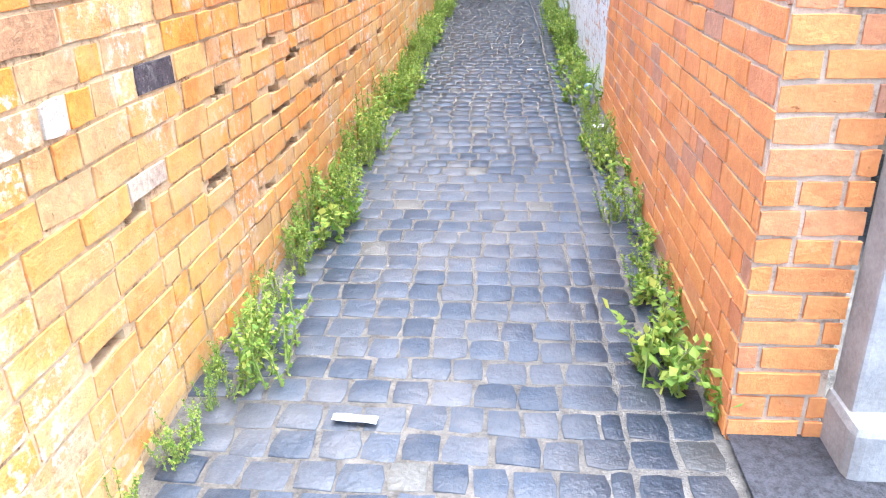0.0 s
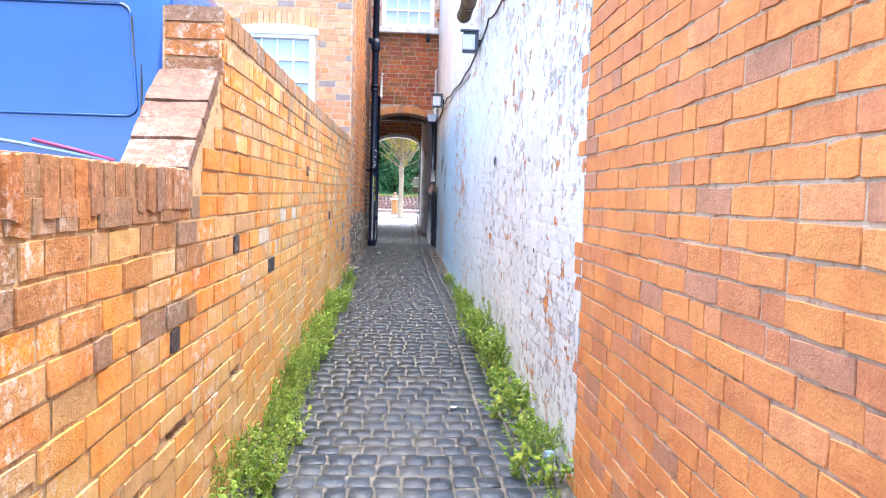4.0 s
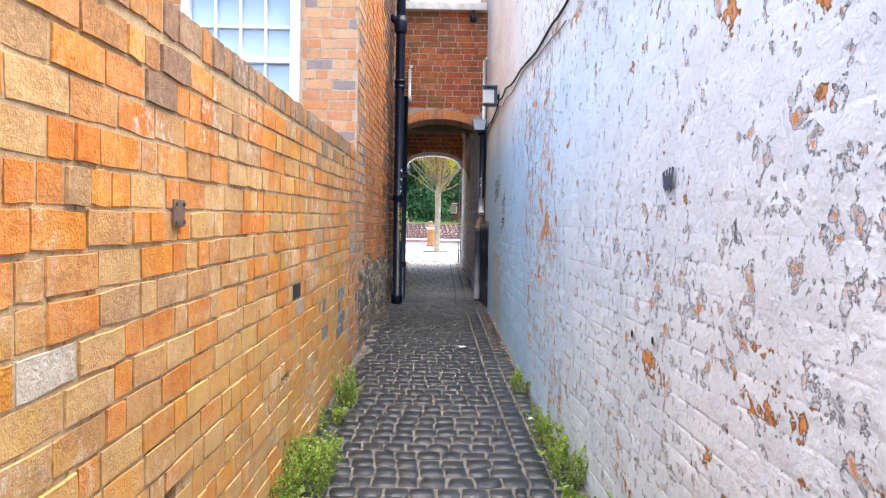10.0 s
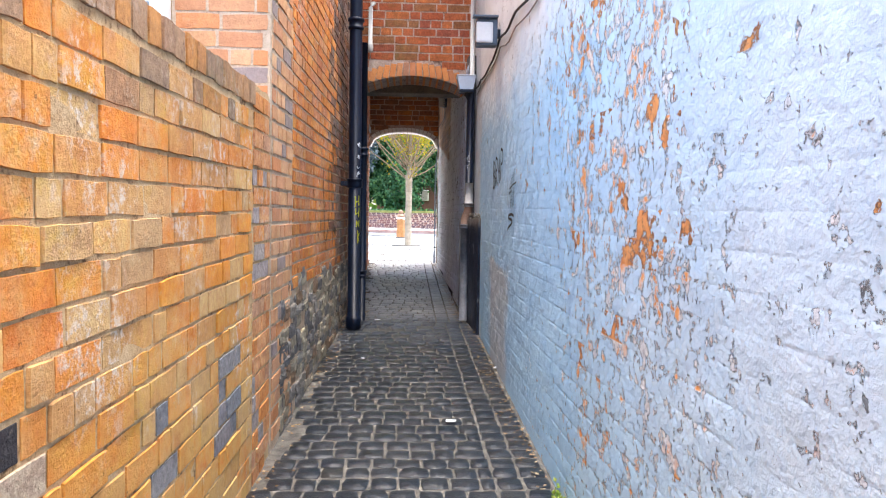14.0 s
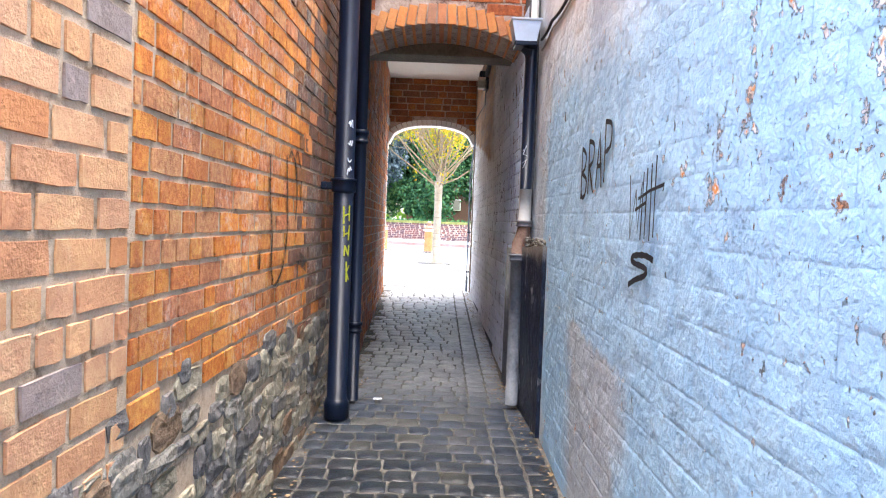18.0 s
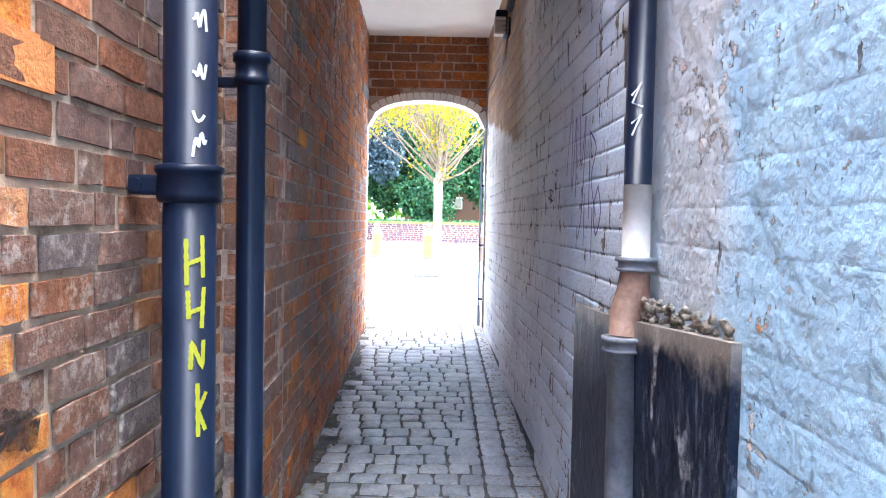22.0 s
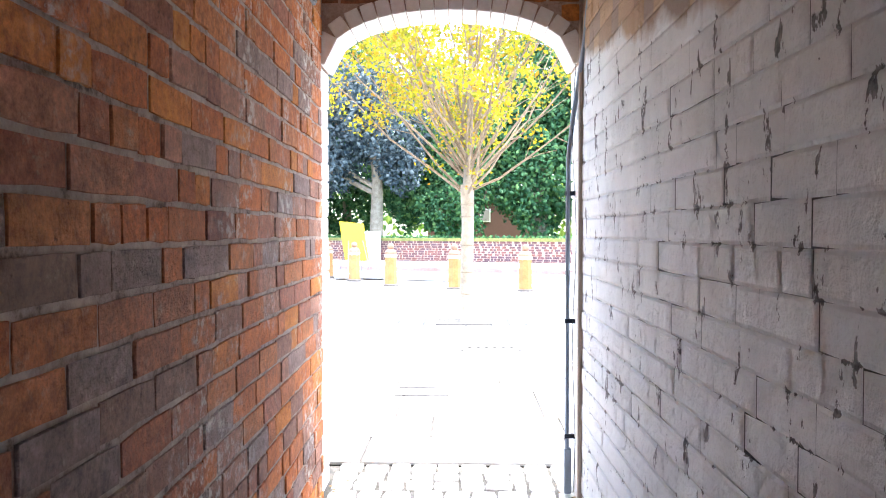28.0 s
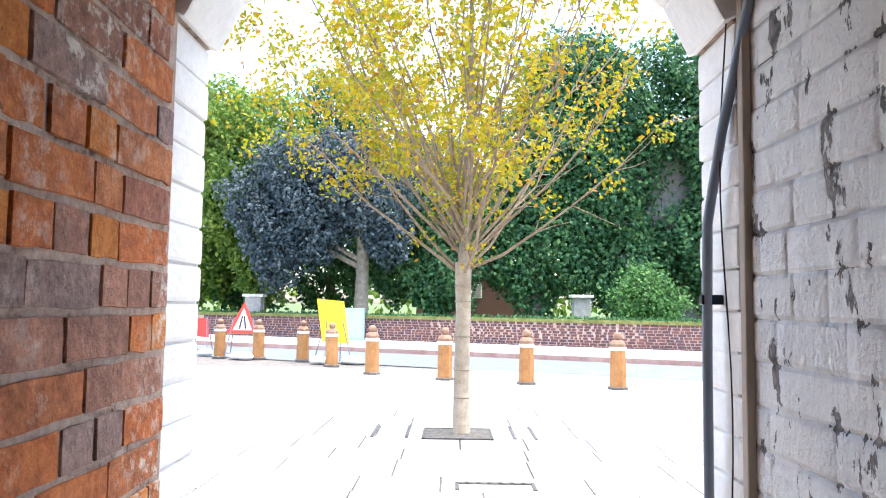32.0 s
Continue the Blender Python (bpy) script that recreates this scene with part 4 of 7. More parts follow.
def sash_window(name, x0, x1, z0, z1, y, label, cols, rows, split=0.5):
    """A white sash window in an opening that looks along -y."""
    w = tagged(new(name), label, "window", kind="structure")
    w.matrix_basis = pose((x0 + x1) / 2, y, z0)
    W, H = x1 - x0, z1 - z0
    f = 0.07
    part("window_frame", join(box((-W / 2 + f / 2, 0, H / 2), (f, 0.1, H), 0.005), box((W / 2 - f / 2, 0, H / 2), (f, 0.1, H), 0.005),
                              box((0, 0, H - f / 2), (W - 2 * f, 0.1, f), 0.005), box((0, 0, f / 2), (W - 2 * f, 0.1, f), 0.005)), M_PVC, w)
    part("meeting_rail", box((0, -0.012, H * split), (W - 2 * f, 0.06, 0.045), 0.004), M_PVC, w)
    for i in range(1, cols):
        part("glazing_bar", box((-W / 2 + f + (W - 2 * f) * i / cols, 0.0, H / 2), (0.022, 0.05, H - 2 * f), 0.003), M_PVC, w)
    for j in range(1, rows):
        if abs(j / rows - split) > 0.05:
            part("glazing_bar", box((0, 0.0, f + (H - 2 * f) * j / rows), (W - 2 * f, 0.048, 0.022), 0.003), M_PVC, w)
    for i in range(cols):
        for j in range(rows):
            dx, dz = (W - 2 * f) / cols, (H - 2 * f) / rows
            part("pane", box((-W / 2 + f + (i + 0.5) * dx, 0.02, f + (j + 0.5) * dz), (dx, 0.006, dz)), M_GLASS, w)
    return w


# Pane colour holds a painted sky reflection and the pale curtains behind
M_GLASS = glass_mat("sky_pale_glass", (0.48, 0.58, 0.66))
w1 = sash_window("window_1", WX0, WX1, WZ0, WZ1, 11.70, "white sash window with small panes and a flat arch", 4, 4)
head = [(-0.52, -0.02), (0.52, -0.02), (0.52, 0.05)] + [(0.52 - 1.04 * i / 12, 0.05 + 0.055 * (1 - (i / 6 - 1) ** 2)) for i in range(1, 12)] + [(-0.52, 0.05)]
part("window_head", prism(head, lambda u, v, w: (u, -0.075 + w, WZ1 - WZ0 + v), 0.07), M_PVC, w1, "white painted segmental head")

# ---- structure: the front over the passage ----
AY = 15.35
A0, A1, ASP, ACR = -0.632, 0.432, 3.01, 3.135


def arc(x0, x1, zs, zc, n=14):
    return [(x0 + (x1 - x0) * i / n, zs + (zc - zs) * (1 - (2 * i / n - 1) ** 2)) for i in range(n + 1)]


SWX0, SWX1, SWZ0, SWZ1 = -0.52, 0.40, 4.62, 5.75
a = arc(A0, A1, ASP, ACR)
geo = join(prism([(-0.72, 0.6), (A0, 0.6)] + a + [(A1, 0.6), (0.60, 0.6), (0.60, SWZ0), (-0.72, SWZ0)], lambda u, v, w: (u, AY + w, v), 0.5),
           *[prism(p, lambda u, v, w: (u, AY + w, v), 0.3) for p in ([(-0.72, SWZ0), (SWX0, SWZ0), (SWX0, 5.95), (-0.72, 5.95)], [(SWX1, SWZ0), (0.60, SWZ0), (0.60, 5.95), (SWX1, 5.95)], [(SWX0, SWZ1), (SWX1, SWZ1), (SWX1, 5.95), (SWX0, 5.95)])])
over = tagged(part("wall_over_passage", geo, M_DARKMORTAR), "red brick house front over an arched passage, mossy in patches", "wall", kind="structure")


def over_in(u, z, ln):
    if SWX0 - ln / 2 < u < SWX1 + ln / 2 and SWZ0 - 0.12 < z < SWZ1 + 0.1:
        return False
    return z > ASP + 0.16 + (ACR - ASP) * max(0.0, 1 - ((2 * u - A0 - A1) / (A1 - A0)) ** 2)


cells = bond(-0.71, 0.59, 0.9, 5.93, course=0.078, seed=31, inside=over_in)
o_lift = lambda u, z, w: (u, AY - w, z)
lay_pieces(cells, o_lift, M_RED, over, "brick", lambda u, z: 3.0 < z < 4.6, "bricks", 0.004)
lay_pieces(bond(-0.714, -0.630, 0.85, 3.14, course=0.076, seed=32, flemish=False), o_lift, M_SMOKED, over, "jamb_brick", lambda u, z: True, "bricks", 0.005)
for i in range(17):
    s = (i + 0.5) / 17
    u = A0 + (A1 - A0) * s
    z = ASP + (ACR - ASP) * (1 - (2 * s - 1) ** 2)
    m = Matrix.Translation((u, AY + 0.04, z + 0.062)) @ Matrix.Rotation(-(0.5 - s) * -0.75, 4, "Y")
    part("arch_brick", move(box((0, 0.2, 0), (0.053, 0.51, 0.125), 0.004), m), M_ORANGE, over)
part("window_sill", box(((SWX0 + SWX1) / 2, AY - 0.03, SWZ0 - 0.05), (SWX1 - SWX0 + 0.16, 0.16, 0.10), 0.012), M_SILL, over, "stained pale stone sill")
sash_window("window_2", SWX0, SWX1, SWZ0, SWZ1, AY + 0.06, "white sash window over the passage arch", 4, 4)

# ---- structure: the passage ----
pl_lift = lambda u, z, w: (np.interp(u, (15.36, 20.4), (-0.625, -0.748)) + w, u, z)
wall_pl = tagged(part("wall_passage_brick", prism([(15.36, 0.6), (19.975, 0.8), (19.975, 3.72), (15.36, 3.72)], lambda u, v, w: pl_lift(u, v, -w), 0.25), M_DARKMORTAR),
                 "dark red and grey brick wall of the covered passage", "wall", kind="structure")
cells = bond(15.37, 19.97, 0.7, 3.7, course=0.0765, brick=0.218, joint=0.012, seed=41, inside=lambda u, z, ln: floor_z(u) < z < 3.66)
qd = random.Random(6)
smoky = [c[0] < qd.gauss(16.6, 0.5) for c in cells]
# bricks near the exit take the brightened palette in place of real light
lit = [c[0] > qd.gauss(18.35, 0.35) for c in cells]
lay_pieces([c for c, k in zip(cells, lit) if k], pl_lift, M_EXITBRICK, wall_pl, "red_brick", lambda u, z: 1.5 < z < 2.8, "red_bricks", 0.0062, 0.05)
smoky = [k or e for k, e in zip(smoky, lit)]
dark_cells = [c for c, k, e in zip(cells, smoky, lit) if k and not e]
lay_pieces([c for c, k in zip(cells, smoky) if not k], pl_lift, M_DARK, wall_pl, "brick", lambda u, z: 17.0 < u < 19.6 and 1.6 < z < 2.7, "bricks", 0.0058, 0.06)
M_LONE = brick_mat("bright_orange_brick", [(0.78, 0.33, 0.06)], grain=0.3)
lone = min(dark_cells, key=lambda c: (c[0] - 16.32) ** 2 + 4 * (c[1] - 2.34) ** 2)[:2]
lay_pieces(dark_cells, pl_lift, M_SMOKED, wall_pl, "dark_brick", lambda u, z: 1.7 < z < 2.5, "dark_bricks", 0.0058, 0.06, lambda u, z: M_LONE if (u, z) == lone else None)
pr_lift = lambda u, z, w: (np.interp(u, (15.14, 20.4), (0.425, 0.352)) - w, u, z)
wall_pr = tagged(part("wall_passage_painted", prism([(15.14, 0.6), (19.975, 0.8), (19.975, 3.72), (15.36, 3.72), (15.36, 3.3), (15.14, 3.3)], lambda u, v, w: pr_lift(u, v, -w), 0.2), M_OPENJOINT),
                 "thinly white painted brick wall of the passage, blue skylight tinted in at its mouth", "wall", kind="structure")
cells = bond(15.15, 19.97, 0.7, 3.7, course=0.0765, brick=0.218, seed=43, inside=lambda u, z, ln: floor_z(u) < z < (3.66 if u > 15.4 else 3.25))
qd = random.Random(44)
open_joint = [qd.uniform(0.010, 0.0125) if qd.random() < 0.08 else 0.0145 for _ in cells]
lay_pieces([(u, z, ln + g, h + g) for (u, z, ln, h), g in zip(cells, open_joint)], pr_lift, M_PASSPAINT, wall_pr, "painted_brick", lambda u, z: 15.1 < u < 19 and 1.6 < z < 2.6, "painted_bricks", 0.0036, 0.05, None, True)
ceiling = tagged(part("ceiling", join(box((-0.13, 18.0, 3.72), (1.6, 4.9, 0.1))), M_PLASTER), "cream plaster ceiling of the passage", "ceiling", kind="structure")
part("passage_beam", box((-0.12, 15.98, 3.12), (1.12, 0.26, 0.14), 0.012), M_TIMBER)
tagged(bpy.data.objects["passage_beam"], "old dark timber beam behind the arch", "beam", kind="structure")
part("beam_infill", box((-0.12, 15.97, 3.44), (1.12, 0.24, 0.5)), M_TIMBER)
tagged(bpy.data.objects["beam_infill"], "dark boarding above the passage beam", "trim", kind="structure")

# far end: the arch to the square
EY, EDEP = 19.98, 0.2
E0, E1, ESP, ECR = -0.752, 0.352, 2.87, 3.11
a = arc(E0 + 0.015, E1 - 0.015, ESP, ECR)
# a rounder arch: steep at its ends
a = [(E0 + 0.012 + (E1 - E0 - 0.024) * i / 18, ESP + (ECR - ESP) * math.sqrt(max(0.0, 1 - abs(2 * i / 18 - 1) ** 2.3))) for i in range(19)]
geo = prism([(E0 + 0.012, ESP)] + a[1:-1] + [(E1 - 0.012, ESP), (0.62, ESP), (0.62, 3.72), (-1.0, 3.72), (-1.0, ESP)], lambda u, v, w: (u, EY + w, v), EDEP)
M_RUSTY = brick_mat("sooty_red_brick", [(0.36, 0.13, 0.05), (0.44, 0.16, 0.05), (0.27, 0.12, 0.06), (0.32, 0.14, 0.07), (0.48, 0.19, 0.06)], soot=0.5, grain=0.6)
exit_wall = tagged(part("wall_exit", geo, M_DARKMORTAR), "red brick panel over the whitewashed arch to the square", "wall", kind="structure")
cells = bond(E0 + 0.012, E1, 3.0, 3.7, course=0.08, seed=51, inside=lambda u, z, ln: z > ESP + 0.085 + (ECR - ESP) * math.sqrt(max(0, 1 - abs((2 * u - E0 - E1) / (E1 - E0)) ** 2.3)))
lay_pieces(cells, lambda u, z, w: (u, EY - 0.001 - w, z), M_RUSTY, exit_wall, "brick", lambda u, z: True, "bricks", 0.004)
for i in range(18):
    (u0, z0), (u1, z1) = a[i], a[i + 1]
    ang = math.atan2(z1 - z0, u1 - u0)
    ln = math.hypot(u1 - u0, z1 - z0)
    m = Matrix.Translation(((u0 + u1) / 2, EY + EDEP / 2 - 0.006, (z0 + z1) / 2)) @ Matrix.Rotation(-ang, 4, "Y")
    part("arch_brick", move(box((0, 0, 0.018), (ln - 0.004, EDEP + 0.02, 0.075), 0.008), m), M_WHITEWASH, exit_wall)
for x0, x1, nm in ((-1.0, E0, "jamb"), (E1, 0.62, "jamb")):
    j = part(nm, box(((x0 + x1) / 2, EY + EDEP / 2 + 0.02, (0.9 + ESP) / 2), (x1 - x0 - 0.004, EDEP - 0.02, ESP - 0.9)), M_WHITEWASH, exit_wall)
    q = random.Random(int(x0 * 100))
    z = 1.03
    while z < ESP - 0.04:
        s = 1 if x0 < 0 else -1
        xx = x1 if x0 < 0 else x0
        part("jamb_brick", box((xx - s * 0.02, EY + EDEP - 0.1 + q.uniform(-0.003, 0.003), z + 0.039), (0.056 + q.uniform(-0.006, 0.006), 0.215, 0.077), 0.01), M_WHITEWASH, exit_wall)
        z += 0.08

# house front on the square, seen only from outside
sq = tagged(part("wall_square_front", join(box((-6.1, EY + 0.34, 3.4), (10.3, 0.28, 5.2)), box((5.85, EY + 0.34, 3.4), (10.1, 0.28, 5.2)), box((-0.2, EY + 0.34, 4.87), (1.66, 0.28, 2.26))), M_MORTAR),
            "plain brick front of the houses on the square", "wall", kind="structure")
roof = tagged(part("roof_house", join(box((-3.75, 16.1, 5.29), (5.8, 8.3, 0.16)), box((-0.06, 17.9, 6.03), (1.5, 4.9, 0.14))), M_TIMBER), "dark roof over the house and passage", "roof", kind="structure")

# ---- structure: the wall on the other side ----
or_lift = lambda u, z, w: (np.interp(u, (1.74, 5.2), (0.617, 0.668)) - w, u, z)
wall_or = tagged(part("wall_orange", prism([(1.745, -0.2), (5.118, 0.0), (5.118, 3.5), (1.745, 3.5)], lambda u, v, w: or_lift(u, v, -w), 0.24), M_GREYMORTAR),
                 "orange brick wall with grey mortar, ending in a brick pier", "wall", kind="structure")
cells = bond(1.738, 5.118, 0, 3.45, course=0.0752, rake=0.006, brick=0.218, seed=61, joint=0.0095, inside=lambda u, z, ln: z > floor_z(u) - 0.02)
teeth = [(5.118 + 0.058, (k + 0.5) * 0.0752 + 0.031, 0.112, 0.0655) for k in range(2, 45) if (k // 3) % 2]
lay_pieces(teeth, or_lift, M_ORANGE, wall_or, "tooth_brick", lambda u, z: True, "bricks", 0.0095)
lay_pieces(cells, or_lift, M_ORANGE, wall_or, "brick", lambda u, z: z < 2.3 and u > 2.0, "bricks", 0.0055)
cells = bond(0.612, 0.872, 0, 3.45, course=0.0752, brick=0.218, seed=62, inside=lambda u, z, ln: z > 0.10)
lay_pieces(cells, lambda u, z, w: (u, 1.745 - w, z), M_ORANGE, wall_or, "pier_brick", lambda u, z: True, "bricks", 0.008)
post = thing("concrete_post", (0.945, 1.70, 0.03), "grey concrete fence post beside the brick pier", "post")
part("post", box((0, 0, 1.0), (0.13, 0.12, 2.0), 0.012), M_CONCRETE, post)
part("post_foot", box((0.02, -0.03, 0.11), (0.2, 0.2, 0.22), 0.03), M_CONCRETE, post)
part("patch", ([(0.62, 1.75, 0.10), (0.64, 0.2, 0.03), (3.0, 0.2, 0.03), (3.0, 1.75, 0.10)], [(0, 1, 2, 3)]), M_ASPHALT)
tagged(bpy.data.objects["patch"], "dark asphalt patch beside the pier", "pavement", kind="structure")

WP = [(5.12, 0.660), (6.4, 0.650), (8.05, 0.646), (9.6, 0.59), (11.2, 0.540), (13.0, 0.518), (15.3, 0.492)]


def wx(y):
    return float(np.interp(y, [p[0] for p in WP], [p[1] for p in WP]))


w_lift = lambda u, z, w: (wx(u) - w, u, z)
V, F = [], []
ys = [5.12, 6.4, 8.05, 9.29, 9.31, 9.6, 11.2, 13.0, 15.3]
for y in ys:
    zt = 3.55 if y < 9.3 else 5.2
    V += [(wx(y) + 0.0012, y, floor_z(y) - 0.3), (wx(y) + 0.0012, y, zt), (wx(y) + 0.3, y, zt), (wx(y) + 0.3, y, floor_z(y) - 0.3)]
for i in range(len(ys) - 1):
    for k in range(4):
        j = (k + 1) % 4
        F.append((4 * i + k, 4 * i + j, 4 * i + 4 + j, 4 * i + 4 + k))
F += [(0, 1, 2, 3), tuple(4 * len(ys) - 4 + k for k in (3, 2, 1, 0))]
wall_white = tagged(part("wall_white", (V, F), M_PAINT), "white painted brick wall, paint flaking to orange brick, graffiti tags", "wall", kind="structure")
cells = bond(5.125, 15.3, 0.2, 5.18, course=0.0875, rake=0.008, seed=70,
             inside=lambda u, z, ln: floor_z(u) - 0.02 < z < (3.5 if u + ln / 2 < 9.3 else 5.15) and not (u < 5.36 and u - ln / 2 < 5.14 + 0.12 * (math.floor(z / 0.26) % 2)))
for keep, proud in ((lambda u: u < 10.9, 0.0008), (lambda u: u >= 10.9, 0.0009)):
    lay_pieces([(u, z, ln + 0.014, h + 0.014) for u, z, ln, h in cells if keep(u)], w_lift, M_PAINT, wall_white, "painted_brick",
               lambda u, z: 1.2 < z < 2.6 and 10.9 < u < 14.4, "painted_bricks", proud, 0.02, None, True)

tagged(part("roof_white_house", join(box((3.4, 7.22, 3.50), (5.0, 4.2, 0.08)), box((3.4, 12.3, 5.13), (5.0, 5.96, 0.08)), box((3.4, 5.22, 1.7), (5.0, 0.2, 3.5)), box((5.95, 10.2, 1.7), (0.2, 10.2, 3.5)), box((3.4, 9.3, 4.3), (5.0, 0.16, 1.6)))
            , M_TIMBER), "dark flat roof and plain back walls of the white house", "roof", kind="structure")

# ---- the alley's setts ----
def sett_shape(seed):
    q = random.Random(seed)
    V, F = [], []
    rings = ((1.0, 0.0), (0.99, 0.80), (0.93, 0.97))
    corner = [(-.5, -.5), (0, -.52), (.5, -.5), (.53, 0), (.5, .5), (0, .52), (-.5, .5), (-.53, 0)]
    jit = [(q.uniform(-.05, .05), q.uniform(-.05, .05)) for _ in corner]
    for s, z in rings:
        for (x, y), (jx, jy) in zip(corner, jit):
            r = 0.93 if abs(x * y) > 0.2 else 0.95
            V.append(((x + jx) * s * r, (y + jy) * s * r, z + (q.uniform(-.07, .07) if z > 0.9 else 0)))
    V.append((q.uniform(-.1, .1), q.uniform(-.1, .1), 1.0 + q.uniform(-.06, .05)))
    for a in (0, 8):
        for k in range(8):
            j = (k + 1) % 8
            F.append((a + k, a + j, a + 8 + j, a + 8 + k))
    for k in range(8):
        F.append((16 + k, 16 + (k + 1) % 8, 24))
    return V, F


SETTS = [sett_shape(100 + i) for i in range(14)]
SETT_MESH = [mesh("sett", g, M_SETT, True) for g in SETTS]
q = random.Random(5)
V, F, made = [], [], 0
y = 0.48
while y < 20.4:
    d = q.uniform(0.112, 0.134)
    xr = wx(y) if y > 5.1 else 0.64
    right = min(xr - 0.04, 0.60) if y < 9 else (xr - 0.015 if y < 15 else 0.40)
    left = gl(y, 0, 0)[0] + 0.01 if y < 11.5 else (-0.76 if y < 15.2 else -0.61 - 0.023 * (y - 15.3))
    row = []
    x = left - q.uniform(0.0, 0.12)
    edge = right - 0.25
    while x < edge - 0.05:
        w = q.uniform(0.102, 0.140)
        if x + w > edge - 0.05:
            w = edge - x
        row.append((x + w / 2, w))
        x += w
    row += [(edge + 0.0625, 0.122), (edge + 0.1875, 0.122)]
    for cx, w in row:
        if cx - w / 2 < left - 0.03:
            continue
        z = floor_z(y) - 0.026
        i = q.randrange(14)
        h = q.uniform(0.019, 0.0235)
        sx, sy, yy = w - 0.008, d - 0.006, y + d / 2 + q.uniform(-.007, .007) + 0.006 * math.sin(cx * 9 + y * 2)
        if made < 300 and y < 4.6 and abs(cx) < 0.75:
            ob = new("sett", SETT_MESH[i])
            ob.matrix_basis = Matrix.LocRotScale((cx, yy, z), Euler((0.05, 0, q.uniform(-.05, .05))), (sx, sy, h))
            ob.parent = floor
            made += 1
            continue
        k = len(V)
        tw = q.gauss(0, 0.045)
        for a, b, c in SETTS[i][0]:
            V.append((cx + a * sx - b * sy * tw, yy + b * sy + a * sx * tw, z + c * h + b * sy * 0.05))
        F.extend([tuple(n + k for n in f) for f in SETTS[i][1]])
    y += d
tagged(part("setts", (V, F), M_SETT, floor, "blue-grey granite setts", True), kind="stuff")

# ---- weeds ----
def leaf(V, F, c, d, n, ln, wd):
    """A small leaf: two bent halves from c along d."""
    s = d.cross(n).normalized() * wd
    k = len(V)
    V += [tuple(c), tuple(c + d * ln * 0.5 + s - n * wd * 0.25), tuple(c + d * ln), tuple(c + d * ln * 0.5 - s - n * wd * 0.25), tuple(c + d * ln * 0.45 + n * wd * 0.15)]
    F += [(k, k + 1, k + 4), (k + 1, k + 2, k + 4), (k + 2, k + 3, k + 4), (k + 3, k, k + 4)]


def unit(q):
    return Vector((q.gauss(0, 1), q.gauss(0, 1), q.gauss(0, 1))).normalized()


def weed(seed, height, spread, stems, per, ln, wd):
    q = random.Random(seed)
    V, F, S = [], [], []
    for _ in range(stems):
        a = q.uniform(0, 6.28)
        base = Vector((q.uniform(-1, 1) * spread * 0.6, q.uniform(-1, 1) * spread * 1.2, 0))
        tip = base + Vector((math.cos(a) * spread * q.uniform(0.3, 1), math.sin(a) * spread * q.uniform(0.3, 1.2), height * q.uniform(0.45, 1)))
        mid = (base + tip) / 2 + Vector((q.uniform(-.02, .02), q.uniform(-.02, .02), height * 0.1))
        S.append(tube([base, mid, tip], [0.004, 0.003, 0.0015], 4))
        for i in range(per):
            t = (i + q.random()) / per
            c = base.lerp(mid, t * 2) if t < 0.5 else mid.lerp(tip, t * 2 - 1)
            d = (unit(q) + Vector((0, 0, 0.35))).normalized()
            leaf(V, F, c, d, (unit(q) + Vector((0, 0, 1.2))).normalized(), ln * q.uniform(0.6, 1.3), wd * q.uniform(0.6, 1.3))
    return (V, F), join(*S)


M_STEM = plain("weed_stem", (0.22, 0.28, 0.07), 0.7)
KINDS = [(0.30, 0.13, 26, 40, 0.022, 0.0065, "feathery light green weed growing at the wall's foot"),
         (0.20, 0.13, 14, 14, 0.042, 0.015, "low broad-leaved green weed at the wall's foot"),
         (0.42, 0.10, 12, 32, 0.026, 0.007, "tall thin yellow-green weed leaning on the wall"),
         (0.15, 0.11, 14, 12, 0.036, 0.014, "small dark green weed tuft between stones")]
weeds = []
for i, (h, sp, st, per, ln, wd, lab) in enumerate(KINDS):
    L, S = weed(200 + i, h, sp, st, per, ln, wd)
    ob = thing("weed", (-0.74, 2.0 + i, floor_z(2.0 + i) - 0.01), lab, "weed", "weeds along the alley walls")
    part("stalk", S, M_STEM, ob, kind="stuff")
    part("foliage", L, M_WEED, ob)
    weeds.append(ob)
q = random.Random(9)
spots = []
y = 1.2
while y < 10.6:
    dense = 0.9 if y < 2.6 else (1.0 if y < 9.2 else 0.6)
    if q.random() < dense:
        spots.append((gl(y, 0, 0)[0] + q.uniform(0.04, 0.12), y, q.choice((0, 0, 1, 2)) if y < 7.5 else q.choice((0, 1, 3)), (0.42 if y < 2.8 else 0.85) if y < 6 else 0.78))
    y += q.uniform(0.13, 0.25)
for y0, y1, gap, size in ((1.95, 2.5, 0.16, 0.9), (2.6, 4.9, 0.26, 0.7), (5.2, 7.0, 0.2, 0.85), (7.1, 8.9, 0.2, 1.0), (9.2, 10.1, 0.3, 0.8), (10.8, 11.3, 0.4, 0.5)):
    y = y0
    while y < y1:
        x = wx(y) if y > 5.1 else 0.63
        spots.append((x - q.uniform(0.04, 0.12), y, q.choice((1, 3, 1, 0)), size))
        y += gap * q.uniform(0.7, 1.4)
for x, y, k, s in spots:
    m = pose(x, y, floor_z(y) - 0.012, 0, 0, q.uniform(0, 360))
    ob = copy_thing(weeds[k], m @ Matrix.Diagonal((s * q.uniform(0.8, 1.15),) * 3 + (1,)))
    ob.scale = (s * q.uniform(0.8, 1.15),) * 3

